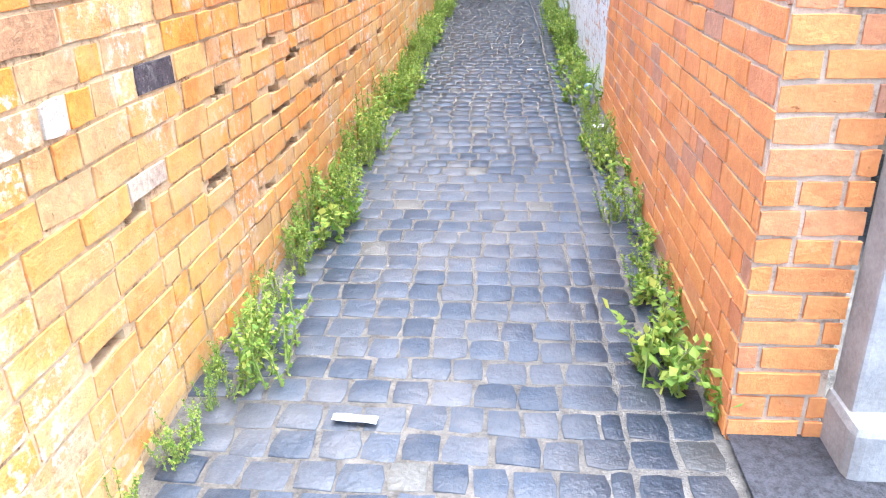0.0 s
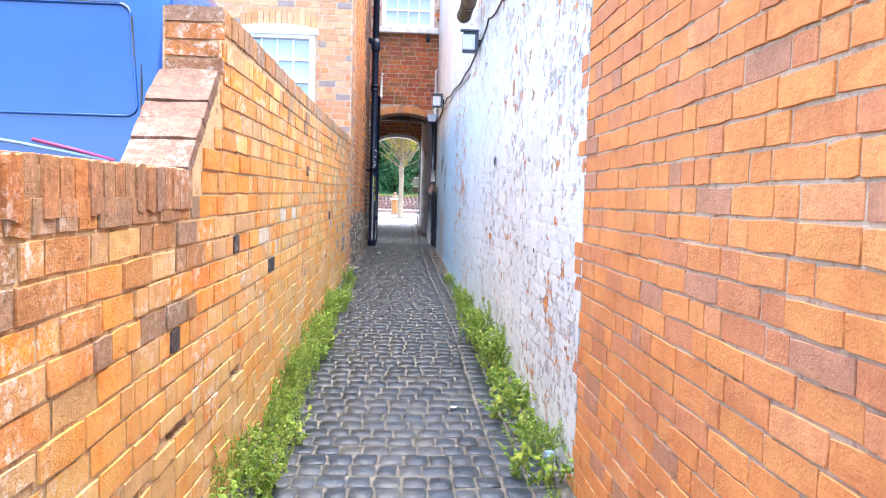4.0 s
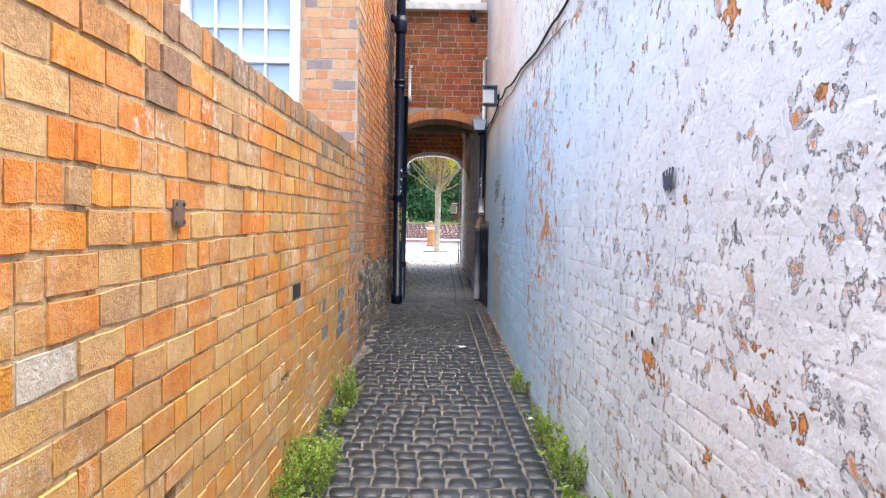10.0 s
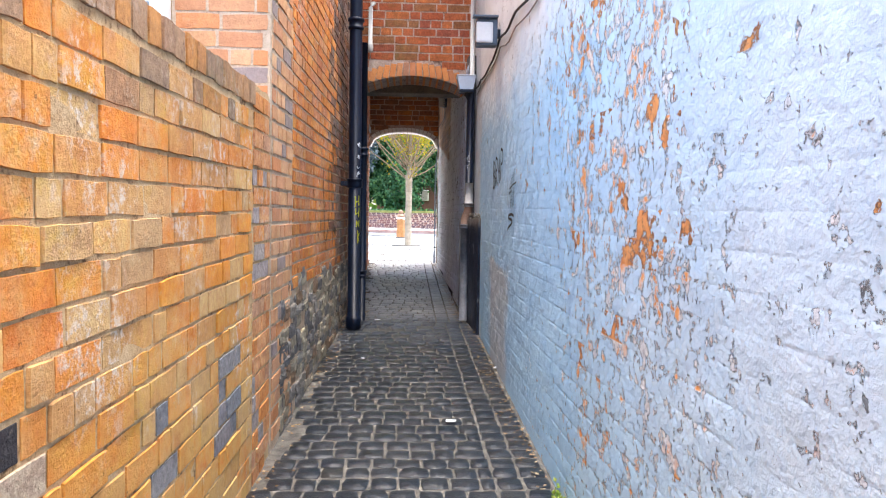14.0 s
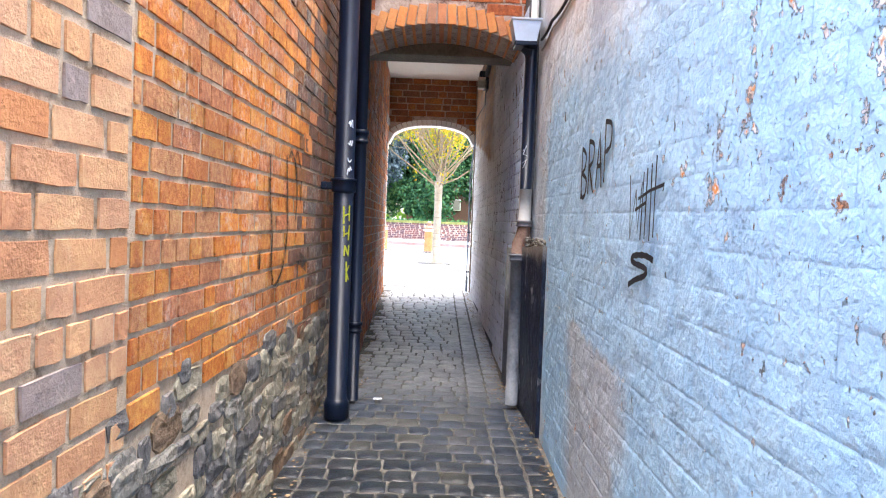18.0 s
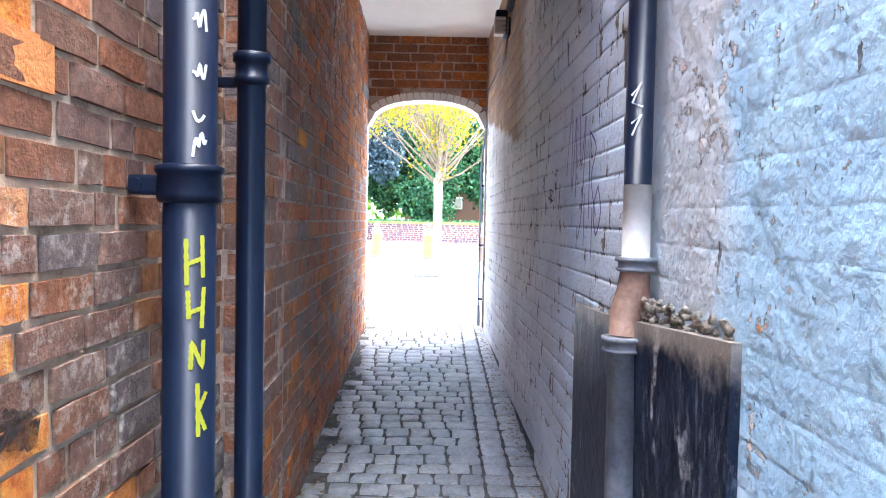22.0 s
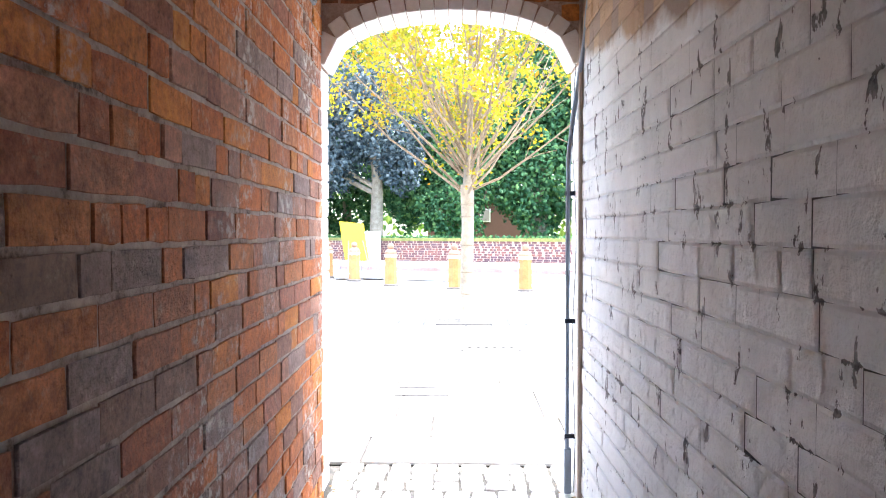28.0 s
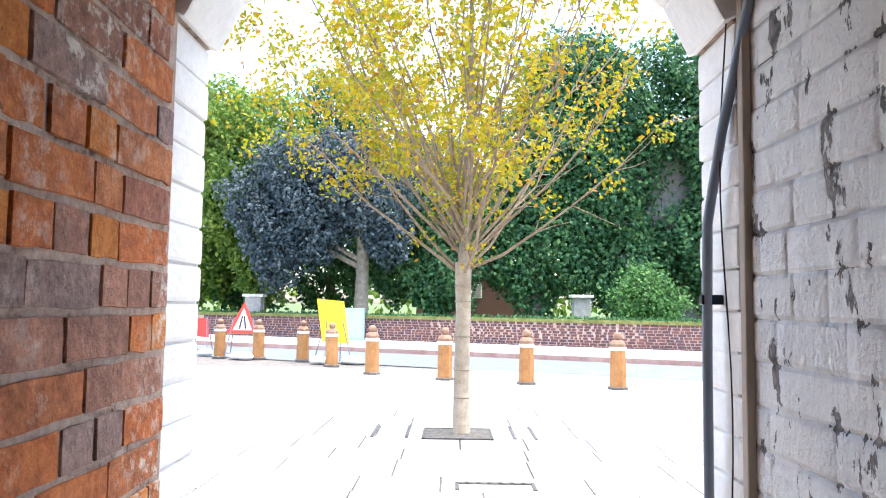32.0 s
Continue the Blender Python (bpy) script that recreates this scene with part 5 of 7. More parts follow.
# ---- pipes and fittings by the passage ----
def collar(r, z, h=0.05, at=(0, 0)):
    return lathe([(r * 1.02, z - h), (r * 1.25, z - h * 0.8), (r * 1.25, z - h * 0.45), (r * 1.12, z - h * 0.4), (r * 1.12, z + h * 0.4), (r * 1.32, z + h * 0.5), (r * 1.32, z + h), (r * 1.05, z + h * 1.1)], 20, (*at, 0))


YEL = plain("yellow_marker", (0.50, 0.50, 0.03), 0.6)
WHT = plain("white_marker", (0.75, 0.78, 0.82), 0.6)
BLK = plain("black_marker", (0.010, 0.012, 0.018), 0.75)
PUR = plain("purple_marker", (0.10, 0.05, 0.34), 0.6)


def ribbon(lines, lift, w, off=0.004):
    """Strokes of a marker, laid flat on a surface: one unbroken strip a stroke."""
    V, F = [], []
    for pts in lines:
        k = len(V)
        n = len(pts)
        for i in range(n):
            (a, b), (c, d) = pts[max(i - 1, 0)], pts[min(i + 1, n - 1)]
            ln = math.hypot(c - a, d - b) or 1e-6
            tx, ty = (c - a) / ln, (d - b) / ln
            e = -0.3 if i == 0 else (0.3 if i == n - 1 else 0.0)
            wide = w * (0.85 + 0.3 * math.sin(i * 1.7 + n) ** 2)
            x, y = pts[i][0] + tx * w * e, pts[i][1] + ty * w * e
            V += [lift(x - ty * wide / 2, y + tx * wide / 2, off), lift(x + ty * wide / 2, y - tx * wide / 2, off)]
        F += [(k + 2 * i, k + 2 * i + 1, k + 2 * i + 3, k + 2 * i + 2) for i in range(n - 1)]
    return V, F


def curve(pts, n=7):
    """A smooth line through pts."""
    p = [pts[0]] + list(pts) + [pts[-1]]
    out = []
    for i in range(1, len(p) - 2):
        for k in range(n):
            t = k / n
            out.append(tuple(0.5 * (2 * p[i][c] + (p[i + 1][c] - p[i - 1][c]) * t + (2 * p[i - 1][c] - 5 * p[i][c] + 4 * p[i + 1][c] - p[i + 2][c]) * t * t
                                    + (3 * p[i][c] - p[i - 1][c] - 3 * p[i + 1][c] + p[i + 2][c]) * t ** 3) for c in (0, 1)))
    return out + [tuple(pts[-1])]


def fine_line(pts, n=8):
    """The same line cut into short pieces, to follow a round pipe."""
    return [(a[0] + (b[0] - a[0]) * k / n, a[1] + (b[1] - a[1]) * k / n) for a, b in zip(pts, pts[1:]) for k in range(n)] + [pts[-1]]


p1z = floor_z(14.5)
pipe = thing("soil_pipe", (-0.600, 14.715, p1z), "tall black iron soil pipe with collars and marker tags", "pipe")
part("pipe", tube([(0, 0, 0.02), (0, 0, 5.8)], 0.055, 20, True), M_BLACKPIPE, pipe, smooth=True)
for z in (3.45 - p1z, 5.2 - p1z):
    part("collar", collar(0.055, z), M_BLACKPIPE, pipe, smooth=True)
part("junction", lathe([(0.057, 3.28), (0.078, 3.32), (0.08, 3.42), (0.057, 3.5)], 18), M_BLACKPIPE, pipe, smooth=True)
part("branch", tube([(0, 0, 3.38), (-0.04, 0.02, 3.42), (-0.12, 0.04, 3.5)], 0.04, 14), M_BLACKPIPE, pipe, smooth=True)
part("collar", lathe([(0.056, 2.03 - p1z), (0.066, 2.035 - p1z), (0.068, 2.05 - p1z), (0.066, 2.09 - p1z), (0.071, 2.095 - p1z), (0.071, 2.107 - p1z), (0.056, 2.112 - p1z)], 22), M_BLACKPIPE, pipe, smooth=True)
part("ear", join(box((-0.085, -0.01, 2.068 - p1z), (0.075, 0.03, 0.042), 0.008), tube([(-0.105, -0.03, 2.068 - p1z), (-0.105, 0.01, 2.068 - p1z)], 0.014, 12)), M_BLACKPIPE, pipe)
part("shoe", lathe([(0.058, 0.0), (0.07, 0.02), (0.07, 0.09), (0.058, 0.12)], 18), M_BLACKPIPE, pipe, smooth=True)
round_pipe = lambda u, v, w: (0.0565 * math.sin(u / 0.055 + 0.30), -0.0565 * math.cos(u / 0.055 + 0.30), v)
tags = [[(-.006, 1.955), (-.004, 1.865)], [(.026, 1.962), (.028, 1.88)], [(-.005, 1.905), (.027, 1.918)],
        [(-.002, 1.848), (0, 1.795)], [(.03, 1.855), (.026, 1.775)], [(0, 1.805), (.028, 1.815)],
        [(.004, 1.69), (.006, 1.745), (.028, 1.69), (.03, 1.745)],
        [(.018, 1.655), (.02, 1.548)], [(.036, 1.635), (.019, 1.60), (.035, 1.56)]]
tags = [fine_line([(a, b - p1z) for a, b in l]) for l in tags]
for group in (tags[:3], tags[3:6], tags[6:7], tags[7:]):
    part("yellow_letter", ribbon(group, round_pipe, 0.009), YEL, pipe, "yellow marker letter on the pipe")
q = random.Random(33)
for z0, n in ((2.40, 8), (2.29, 7), (2.21, 4), (2.15, 8)):
    pts = [(0.006 + 0.030 * k / n, z0 - p1z + q.uniform(-.026, .026)) for k in range(n)]
    part("white_tag", ribbon([curve(pts, 4)], round_pipe, 0.006), WHT, pipe, "white marker scribble")

p2z = floor_z(15.02)
pipe2 = thing("waste_pipe", (-0.548, 15.02, p2z), "thinner black waste pipe beside the passage corner", "pipe")
part("pipe", tube([(0, 0, 0.01), (0, 0, 3.36 - p2z)], 0.036, 18), M_BLACKPIPE, pipe2, smooth=True)
part("collar", collar(0.036, 2.37 - p2z, 0.04), M_BLACKPIPE, pipe2, smooth=True)
part("collar", collar(0.036, 1.25 - p2z, 0.03), M_BLACKPIPE, pipe2, smooth=True)
part("bracket", box((-0.05, 0, 2.34 - p2z), (0.10, 0.02, 0.025), 0.004), M_BLACKPIPE, pipe2)
wp = thing("white_overflow_pipe", (-0.505, 15.30, 3.36), "white plastic overflow pipe on the brick front", "pipe")
part("pipe", tube([(0, 0, 0), (0, 0, 0.40), (0.01, 0.01, 0.43), (0.03, 0.04, 0.45)], 0.02, 14), M_WHITEPIPE, wp, smooth=True)
part("socket", lathe([(0.02, -0.02), (0.028, -0.015), (0.028, 0.05), (0.02, 0.06)], 14), M_WHITEPIPE, wp, smooth=True)

p3z = floor_z(15.05)
rp = thing("rainwater_pipe", (0.436, 15.05, p3z), "black downpipe with a white length and rusty elbow", "pipe")
part("black_length", tube([(0, 0, 2.10 - p3z), (0, 0, 2.96 - p3z), (-0.01, 0, 3.0 - p3z), (-0.03, 0.03, 3.03 - p3z)], 0.035, 18), M_BLACKPIPE, rp, "black painted upper length", True)
part("white_length", tube([(0, 0, 1.90 - p3z), (0, 0, 2.105 - p3z)], 0.036, 18), M_WHITEPIPE, rp, "bare white plastic length", True)
part("joint", collar(0.04, 1.90 - p3z, 0.018), M_GREYPIPE, rp, smooth=True)
part("elbow", tube([(0, 0, 1.89 - p3z), (-0.006, -0.012, 1.83 - p3z), (-0.032, -0.038, 1.775 - p3z), (-0.038, -0.045, 1.72 - p3z)], [0.037, 0.043, 0.042, 0.036], 18), M_RUST, rp, "rusty iron elbow", True)
part("joint", collar(0.042, 1.70 - p3z, 0.02, (-0.038, -0.045)), M_GREYPIPE, rp, smooth=True)
part("bolt", tube([(0.0, -0.08, 1.70 - p3z), (0.025, -0.10, 1.70 - p3z)], 0.012, 8), M_GREYPIPE, rp)
part("grey_length", tube([(-0.038, -0.045, 1.70 - p3z), (-0.038, -0.045, 0.02)], 0.037, 18), M_GREYPIPE, rp, "dull grey iron lower length", True)
part("marker_tag", ribbon([[(-.012, 2.33 - p3z), (.01, 2.36 - p3z), (-.01, 2.31 - p3z), (.014, 2.30 - p3z)], [(-.01, 2.26 - p3z), (.012, 2.28 - p3z), (-.008, 2.23 - p3z)]],
                            lambda u, v, w: (0.0375 * math.sin(u / 0.035 - 0.5), -0.0375 * math.cos(u / 0.035 - 0.5), v), 0.005), WHT, rp, "white marker scribble")

hop = thing("hopper_head", (0.392, 15.03, 2.955), "pale blue-grey plastic hopper on a black outlet", "hopper")
part("bowl", prism([(-.06, 0.0), (.06, 0.0), (.085, .12), (-.085, .12)], lambda u, v, w: (u, -0.08 + w, v), 0.15), plain("pale_blue_plastic", (0.52, 0.62, 0.74), 0.35), hop)
part("rim", box((0, -0.005, 0.125), (0.18, 0.165, 0.014), 0.004), plain("grey_plastic", (0.45, 0.5, 0.56), 0.4), hop)
part("outlet", join(box((0, -0.005, -0.012), (0.13, 0.155, 0.026), 0.006), tube([(0, 0, -0.02), (0.01, 0.0, -0.03), (0.03, 0.01, -0.05), (0.044, 0.02, -0.09)], 0.03, 12)), M_BLACKPIPE, hop)
up = thing("white_rain_pipe", (0.448, 15.05, 3.07), "white plastic pipe running down to the hopper", "pipe")
part("pipe", tube([(0, 0, 0), (0, 0, 0.76), (0.02, 0, 0.79), (0.06, 0, 0.79)], 0.022, 14), M_WHITEPIPE, up, smooth=True)

# black boarding at the foot of the painted wall
bd = thing("boxed_plinth", (0.47, 15.15, floor_z(15.2)), "black bitumen-painted boxing with a crumbling mortar ledge", "boxing")
bl = lambda u, z, w: (float(np.interp(u, (14.5, 14.95, 15.16, 15.66), (0.502, 0.440, 0.424, 0.416))) - w - 0.47, u - 15.15, z - floor_z(15.2))
part("board", prism([(14.52, floor_z(14.5) - 0.02), (15.66, floor_z(15.6) - 0.02), (15.66, 1.735), (15.3, 1.745), (15.02, 1.76), (14.52, 1.785)], lambda u, v, w: bl(u, v, 0.020 - w), 0.05), M_BOARD, bd)
q = random.Random(3)
lumps = []
for i in range(80):
    u = q.uniform(14.55, 15.02)
    r = q.uniform(.006, .013)
    g = brick_shape(900 + i, 0.2)
    m = Matrix.Translation(bl(u, 1.79 + q.uniform(-.02, .03), q.uniform(-.022, -.008))) @ Euler((q.uniform(-.5, .5), q.uniform(-.5, .5), q.uniform(-.4, .4) - 1.57)).to_matrix().to_4x4() @ Matrix.Diagonal((r * 2.2, r * 1.1, r * 1.3, 1))
    lumps.append(move(g, m))
part("mortar_ledge", join(*lumps), rough_mat("crumbling_mortar", (0.13, 0.115, 0.09), (0.28, 0.25, 0.21), 14, 60, 0.95, 1.0, 0.012), bd, "crumbled buff mortar", True, "stuff")

# short vent pipes through the white wall
M_HOLE = plain("dark_pipe_bore", (0.01, 0.01, 0.012), 0.9)
for y, z in ((6.52, 1.28), (6.21, 1.28), (6.81, 1.29), (8.42, 1.33), (8.18, 1.34)):
    vp = thing("vent_pipe", (wx(y), y, z), "small round vent pipe end in the white wall", "vent", "vent pipes in the white wall")
    part("ring", lathe([(0.014, -0.01), (0.019, -0.01), (0.019, 0.004), (0.014, 0.004)], 18), M_WHITEPIPE, vp, smooth=False)
    part("bore", lathe([(0.014, -0.012), (0.014, 0.0046), (0.001, 0.005)], 18), M_HOLE, vp)
    vp.matrix_basis = pose(wx(y) - 0.002, y, z, 0, -90, 0)

# ---- lamps and cables on the white wall ----
M_LAMPBODY = plain("blue_grey_plastic", (0.10, 0.14, 0.20), 0.5)
M_LENS = plain("lamp_glass", (0.78, 0.82, 0.85), 0.2)


def floodlight(at):
    f = thing("floodlight", at, "small blue-grey floodlight with a white glass face", "lamp", "floodlights on the white wall")
    part("housing", box((-0.03, 0.02, 0.0), (0.15, 0.12, 0.19), 0.014), M_LAMPBODY, f)
    for k in range(5):
        part("fin", box((-0.03, 0.088, -0.07 + 0.035 * k), (0.13, 0.02, 0.008), 0.002), M_LAMPBODY, f)
    part("visor", box((-0.045, -0.05, 0.098), (0.18, 0.07, 0.014), 0.003), M_LAMPBODY, f)
    part("glass", box((-0.05, -0.045, -0.008), (0.12, 0.03, 0.145), 0.012), M_LENS, f)
    part("bracket", box((0.05, 0.03, 0.0), (0.06, 0.05, 0.06), 0.006), M_BLACKPIPE, f)
    return f


fa = floodlight((wx(9.17) - 0.07, 9.17, 3.10))
copy_thing(fa, pose(wx(13.47) - 0.07, 13.47, 3.11))
M_CABLE = plain("black_cable", (0.015, 0.015, 0.018), 0.6)
q = random.Random(12)
pts = []
for y, z in ((5.4, 2.98), (6.6, 3.0), (7.9, 3.16), (8.6, 3.19), (9.15, 3.08), (10.2, 2.98), (11.6, 3.0), (12.7, 3.06), (13.4, 3.06), (14.0, 2.98), (14.6, 2.98), (15.05, 2.99)):
    pts.append((wx(y) - 0.014, y, z))
fine = []
for a, b in zip(pts, pts[1:]):
    for i in range(5):
        t = i / 5
        p = Vector(a).lerp(Vector(b), t)
        fine.append(p + Vector((0, 0, -0.03 * math.sin(math.pi * t) + q.uniform(-.006, .006))))
fine = [p for p in fine if p.y > 7.5]
cb = thing("cable", fine[0], "thick black twisted cable clipped along the white wall", "cable")
part("cable", tube([p - fine[0] for p in fine], 0.008, 7), M_CABLE, cb)
second = [Vector((wx(p.y) - 0.01, p.y, p.z - 0.06 - 0.03 * math.sin(p.y * 2.1))) for p in fine if p.y > 9.6]
cb2 = thing("thin_cable", second[0], "thin grey cable sagging below the thick one", "cable")
part("cable", tube([p - second[0] for p in second], 0.005, 6), plain("grey_cable", (0.3, 0.27, 0.25), 0.6), cb2)

gut = thing("gutter", (0.46, 9.2, 3.42), "brown half-round gutter with joint clips", "gutter")
part("gutter", tube([(0, 0.3, 0), (0, -1.2, 0.02), (0, -4.2, 0.06)], 0.068, 16), M_BROWN, gut, smooth=True)
for y in (0.28, -0.2, -0.7, -1.6, -2.6):
    part("clip", tube([(0, y, 0.003), (0, y - 0.03, 0.003)], 0.074, 16), M_BROWN, gut, smooth=True)

# camera or bell under the sill
bell = thing("security_camera", (0.30, 15.27, 4.50), "small black camera under the window sill", "camera")
part("body", lathe([(0.01, -0.13), (0.035, -0.12), (0.04, -0.07), (0.02, -0.03), (0.012, 0.05)], 12), M_BLACKPIPE, bell, smooth=True)
part("arm", box((0, 0.03, 0.05), (0.02, 0.08, 0.02), 0.004), M_BLACKPIPE, bell)

# bulkhead lamp and conduit in the passage
bk = thing("bulkhead_lamp", (0.335, 18.15, 3.30), "cream ribbed bulkhead lamp on the passage wall", "lamp")
part("base", box((0.02, 0.03, 0), (0.05, 0.12, 0.12), 0.008), M_BLACKPIPE, bk)
for i in range(4):
    part("rib", box((-0.025, 0, -0.045 + i * 0.03), (0.075, 0.085, 0.024), 0.006), plain("cream_plastic", (0.66, 0.62, 0.52), 0.5), bk)
jb = thing("junction_box", (0.345, 18.36, 3.40), "black junction box beside the bulkhead lamp", "box")
part("box", box((0, 0, 0), (0.10, 0.13, 0.11), 0.006), M_BLACKPIPE, jb)
cd = thing("conduit", (0.37, 15.9, 3.52), "dark conduit along the top of the passage wall", "conduit")
part("pipe", tube([(0, 0, 0), (-0.02, 1.0, -0.08), (-0.03, 1.9, -0.2)], 0.022, 12), M_GREYPIPE, cd, smooth=True)
part("cable", tube([(-0.03, 1.9, -0.25), (-0.015, 2.3, -0.42), (-0.025, 3.0, -0.40), (-0.04, 4.3, -0.36)], 0.006, 6), M_CABLE, cd)
pl = thing("wall_plate", (-0.715, 19.52, 3.09), "small grey metal plate on the passage wall", "plate")
part("plate", box((0, 0, 0), (0.012, 0.42, 0.095), 0.003), plain("grey_metal", (0.25, 0.27, 0.3), 0.4, 0.6), pl)
part("edge", box((0.008, 0.19, 0), (0.01, 0.016, 0.085), 0.002), plain("white_metal", (0.6, 0.62, 0.64), 0.4), pl)

# conduits down the far jamb
M_CONDUIT = plain("blue_grey_conduit", (0.22, 0.27, 0.34), 0.4)
cj = thing("jamb_conduit", (0.335, 20.06, 1.03), "black conduit bending down the whitewashed jamb", "conduit")
part("pipe", tube([(0.03, -0.22, 2.1), (0.02, -0.16, 1.9), (-0.01, -0.06, 1.62), (-0.022, -0.01, 1.45), (-0.022, 0, 1.2), (-0.022, 0, 0.0)], 0.010, 12), M_CONDUIT, cj, smooth=True)
for z in (0.25, 0.75, 1.3):
    part("clip", box((-0.012, 0, z), (0.045, 0.02, 0.02), 0.003), M_BLACKPIPE, cj)
part("shoe", box((-0.02, 0.0, 0.1), (0.032, 0.036, 0.2), 0.008), M_CONDUIT, cj)
ct = thing("cable_trunking", (0.348, 19.93, 1.03), "brown-grey trunking up the passage corner", "trunking")
part("strip", box((0, 0.012, 1.0), (0.018, 0.026, 2.0), 0.004), plain("brown_trunking", (0.36, 0.29, 0.23), 0.6), ct)
wire = [(-0.016 + 0.008 * math.sin(z * 7), 0.07 + 0.012 * math.sin(z * 5 + 1), z) for z in np.linspace(0.02, 1.9, 24)]
part("wire", tube(wire, 0.0016, 6), M_CABLE, ct)

# ---- tags on the walls ----
def letters(text, u0, v0, w, h, gap):
    S = {"B": [[(0, 0), (0, 1)], [(0, 1), (.7, .85), (.6, .6), (0, .5)], [(0, .5), (.9, .35), (.8, .08), (.3, 0), (0, .12)]],
         "R": [[(0, 0), (0, 1)], [(0, 1), (.8, .9), (.7, .6), (0, .5)], [(.1, .5), (.85, 0)]],
         "A": [[(0, 0), (.45, 1), (.9, 0)], [(.15, .38), (.8, .38)]],
         "P": [[(0, 0), (0, 1.05)], [(0, 1.05), (.85, .95), (.8, .6), (0, .5)]]}
    out = []
    for i, ch in enumerate(text):
        for l in S[ch]:
            out.append([(u0 + (i * (w + gap) + a * w), v0 + b * h + i * 0.02) for a, b in l])
    return out


back = lambda u, v, w: (wx(-u) - w, -u, v)  # u grows towards the start, as the words are read
tg = thing("graffiti_tag", (0, 0, 0), "black marker tag reading BRAP on pale blue paint", "graffiti")
for i, ch in enumerate("BRAP"):
    part("letter", ribbon([curve(l, 4) if len(l) > 3 else fine_line(l, 3) for l in letters(ch, -13.66 + i * 0.13, 2.01 + i * 0.016, 0.10, 0.20, 0)], back, 0.0185, 0.009), BLK, tg)
tg2 = thing("graffiti_tag", (0, 0, 0), "black scrawled marker tag with long strokes", "graffiti")
vt = [[(0, 1), (.06, 0), (.2, .75)], [(.2, .75), (.28, 0.1), (.38, .85)], [(.38, 0), (.42, 1)], [(.52, 1.05), (.5, .02)], [(.64, 1.1), (.64, .0)], [(.76, 1.2), (.74, .05)], [(.28, .62), (.6, .72), (.98, .78), (.95, .7)], [(.2, .45), (.5, .55)]]
for l in vt:
    part("stroke", ribbon([[(-12.90 + a * 0.34, 1.862 + b * 0.19) for a, b in l]], back, 0.010, 0.012), BLK, tg2)
part("letter", ribbon([curve([(-12.64, 1.808), (-12.72, 1.817), (-12.82, 1.812), (-12.85, 1.80), (-12.82, 1.79), (-12.72, 1.783), (-12.69, 1.772), (-12.72, 1.757), (-12.80, 1.742), (-12.87, 1.722)], 4)], back, 0.018, 0.012), BLK, tg2)


def spray_mat(name, thin, thick):
    """Black aerosol paint, weathered through to the brick in places."""
    n = Nodes(name)
    n.put(n.b.inputs["Alpha"], n.ramp(n.noise(34, 6, 0.7), [(0.36, thin), (0.58, thick)]))
    return n.done(n.ramp(n.noise(60, 4), [(0.3, (0.02, 0.018, 0.02)), (0.7, (0.06, 0.045, 0.04))]), 0.85, 0, 0.2)


SPRAY, HAZE = spray_mat("weathered_black_spray", 0.25, 0.95), spray_mat("faint_black_overspray", 0.0, 0.42)
tg3 = thing("graffiti_tag", (0, 0, 0), "weathered black looping sprayed tag on orange house brick", "graffiti")
hl = lambda u, v, w: h_lift(u, v, w)
for l, w in (([(13.575, 2.12), (13.58, 2.02), (13.592, 1.94), (13.637, 1.827), (13.634, 1.70), (13.66, 1.64), (13.705, 1.605), (13.76, 1.62), (13.805, 1.645), (13.86, 1.70), (13.90, 1.80), (13.905, 1.92), (13.875, 2.05), (13.86, 2.14)], 0.017),
             ([(13.91, 2.15), (13.95, 2.175), (14.03, 2.13), (14.075, 2.05), (14.085, 1.96), (14.07, 1.88)], 0.015),
             ([(14.03, 2.12), (14.06, 2.19), (14.13, 2.14), (14.17, 2.07), (14.17, 1.97)], 0.013),
             ([(14.15, 1.73), (14.15, 1.65), (14.13, 1.56)], 0.014), ([(13.455, 1.745), (13.458, 1.715), (13.452, 1.69)], 0.02)):
    part("stroke", ribbon([curve(l, 10)], hl, w, 0.0098), SPRAY, tg3)
    part("overspray", ribbon([curve(l, 10)], hl, w * 3.2, 0.0094), HAZE, tg3)
part("blot", ribbon([curve([(14.13, 1.705), (14.19, 1.69), (14.26, 1.672), (14.34, 1.65)], 8)], hl, 0.062, 0.0098), SPRAY, tg3)
tg4 = thing("graffiti_tag", (0, 0, 0), "purple marker tag with drips on the painted passage wall", "graffiti")
pb = lambda u, v, w: pr_lift(-u, v, w)
for l in [[(-15.95, 2.18), (-15.86, 2.42), (-15.84, 2.12), (-15.78, 2.38), (-15.77, 2.1)], [(-15.72, 2.38), (-15.68, 2.2), (-15.62, 2.36), (-15.66, 2.05), (-15.72, 1.95)], [(-15.55, 2.3), (-15.55, 2.02)],
                              [(-15.55, 2.3), (-15.46, 2.24), (-15.52, 2.15), (-15.45, 2.03)], [(-15.42, 2.12), (-15.48, 2.05), (-15.44, 1.97), (-15.38, 2.04), (-15.42, 2.12)], [(-15.62, 2.1), (-15.62, 1.93)], [(-15.5, 2.05), (-15.5, 1.9)]]:
    part("stroke", ribbon([curve(l)], pb, 0.009, 0.008), PUR, tg4)
tg5 = thing("graffiti_tag", (0, 0, 0), "small dark blue painted mark on flaking white paint", "graffiti")
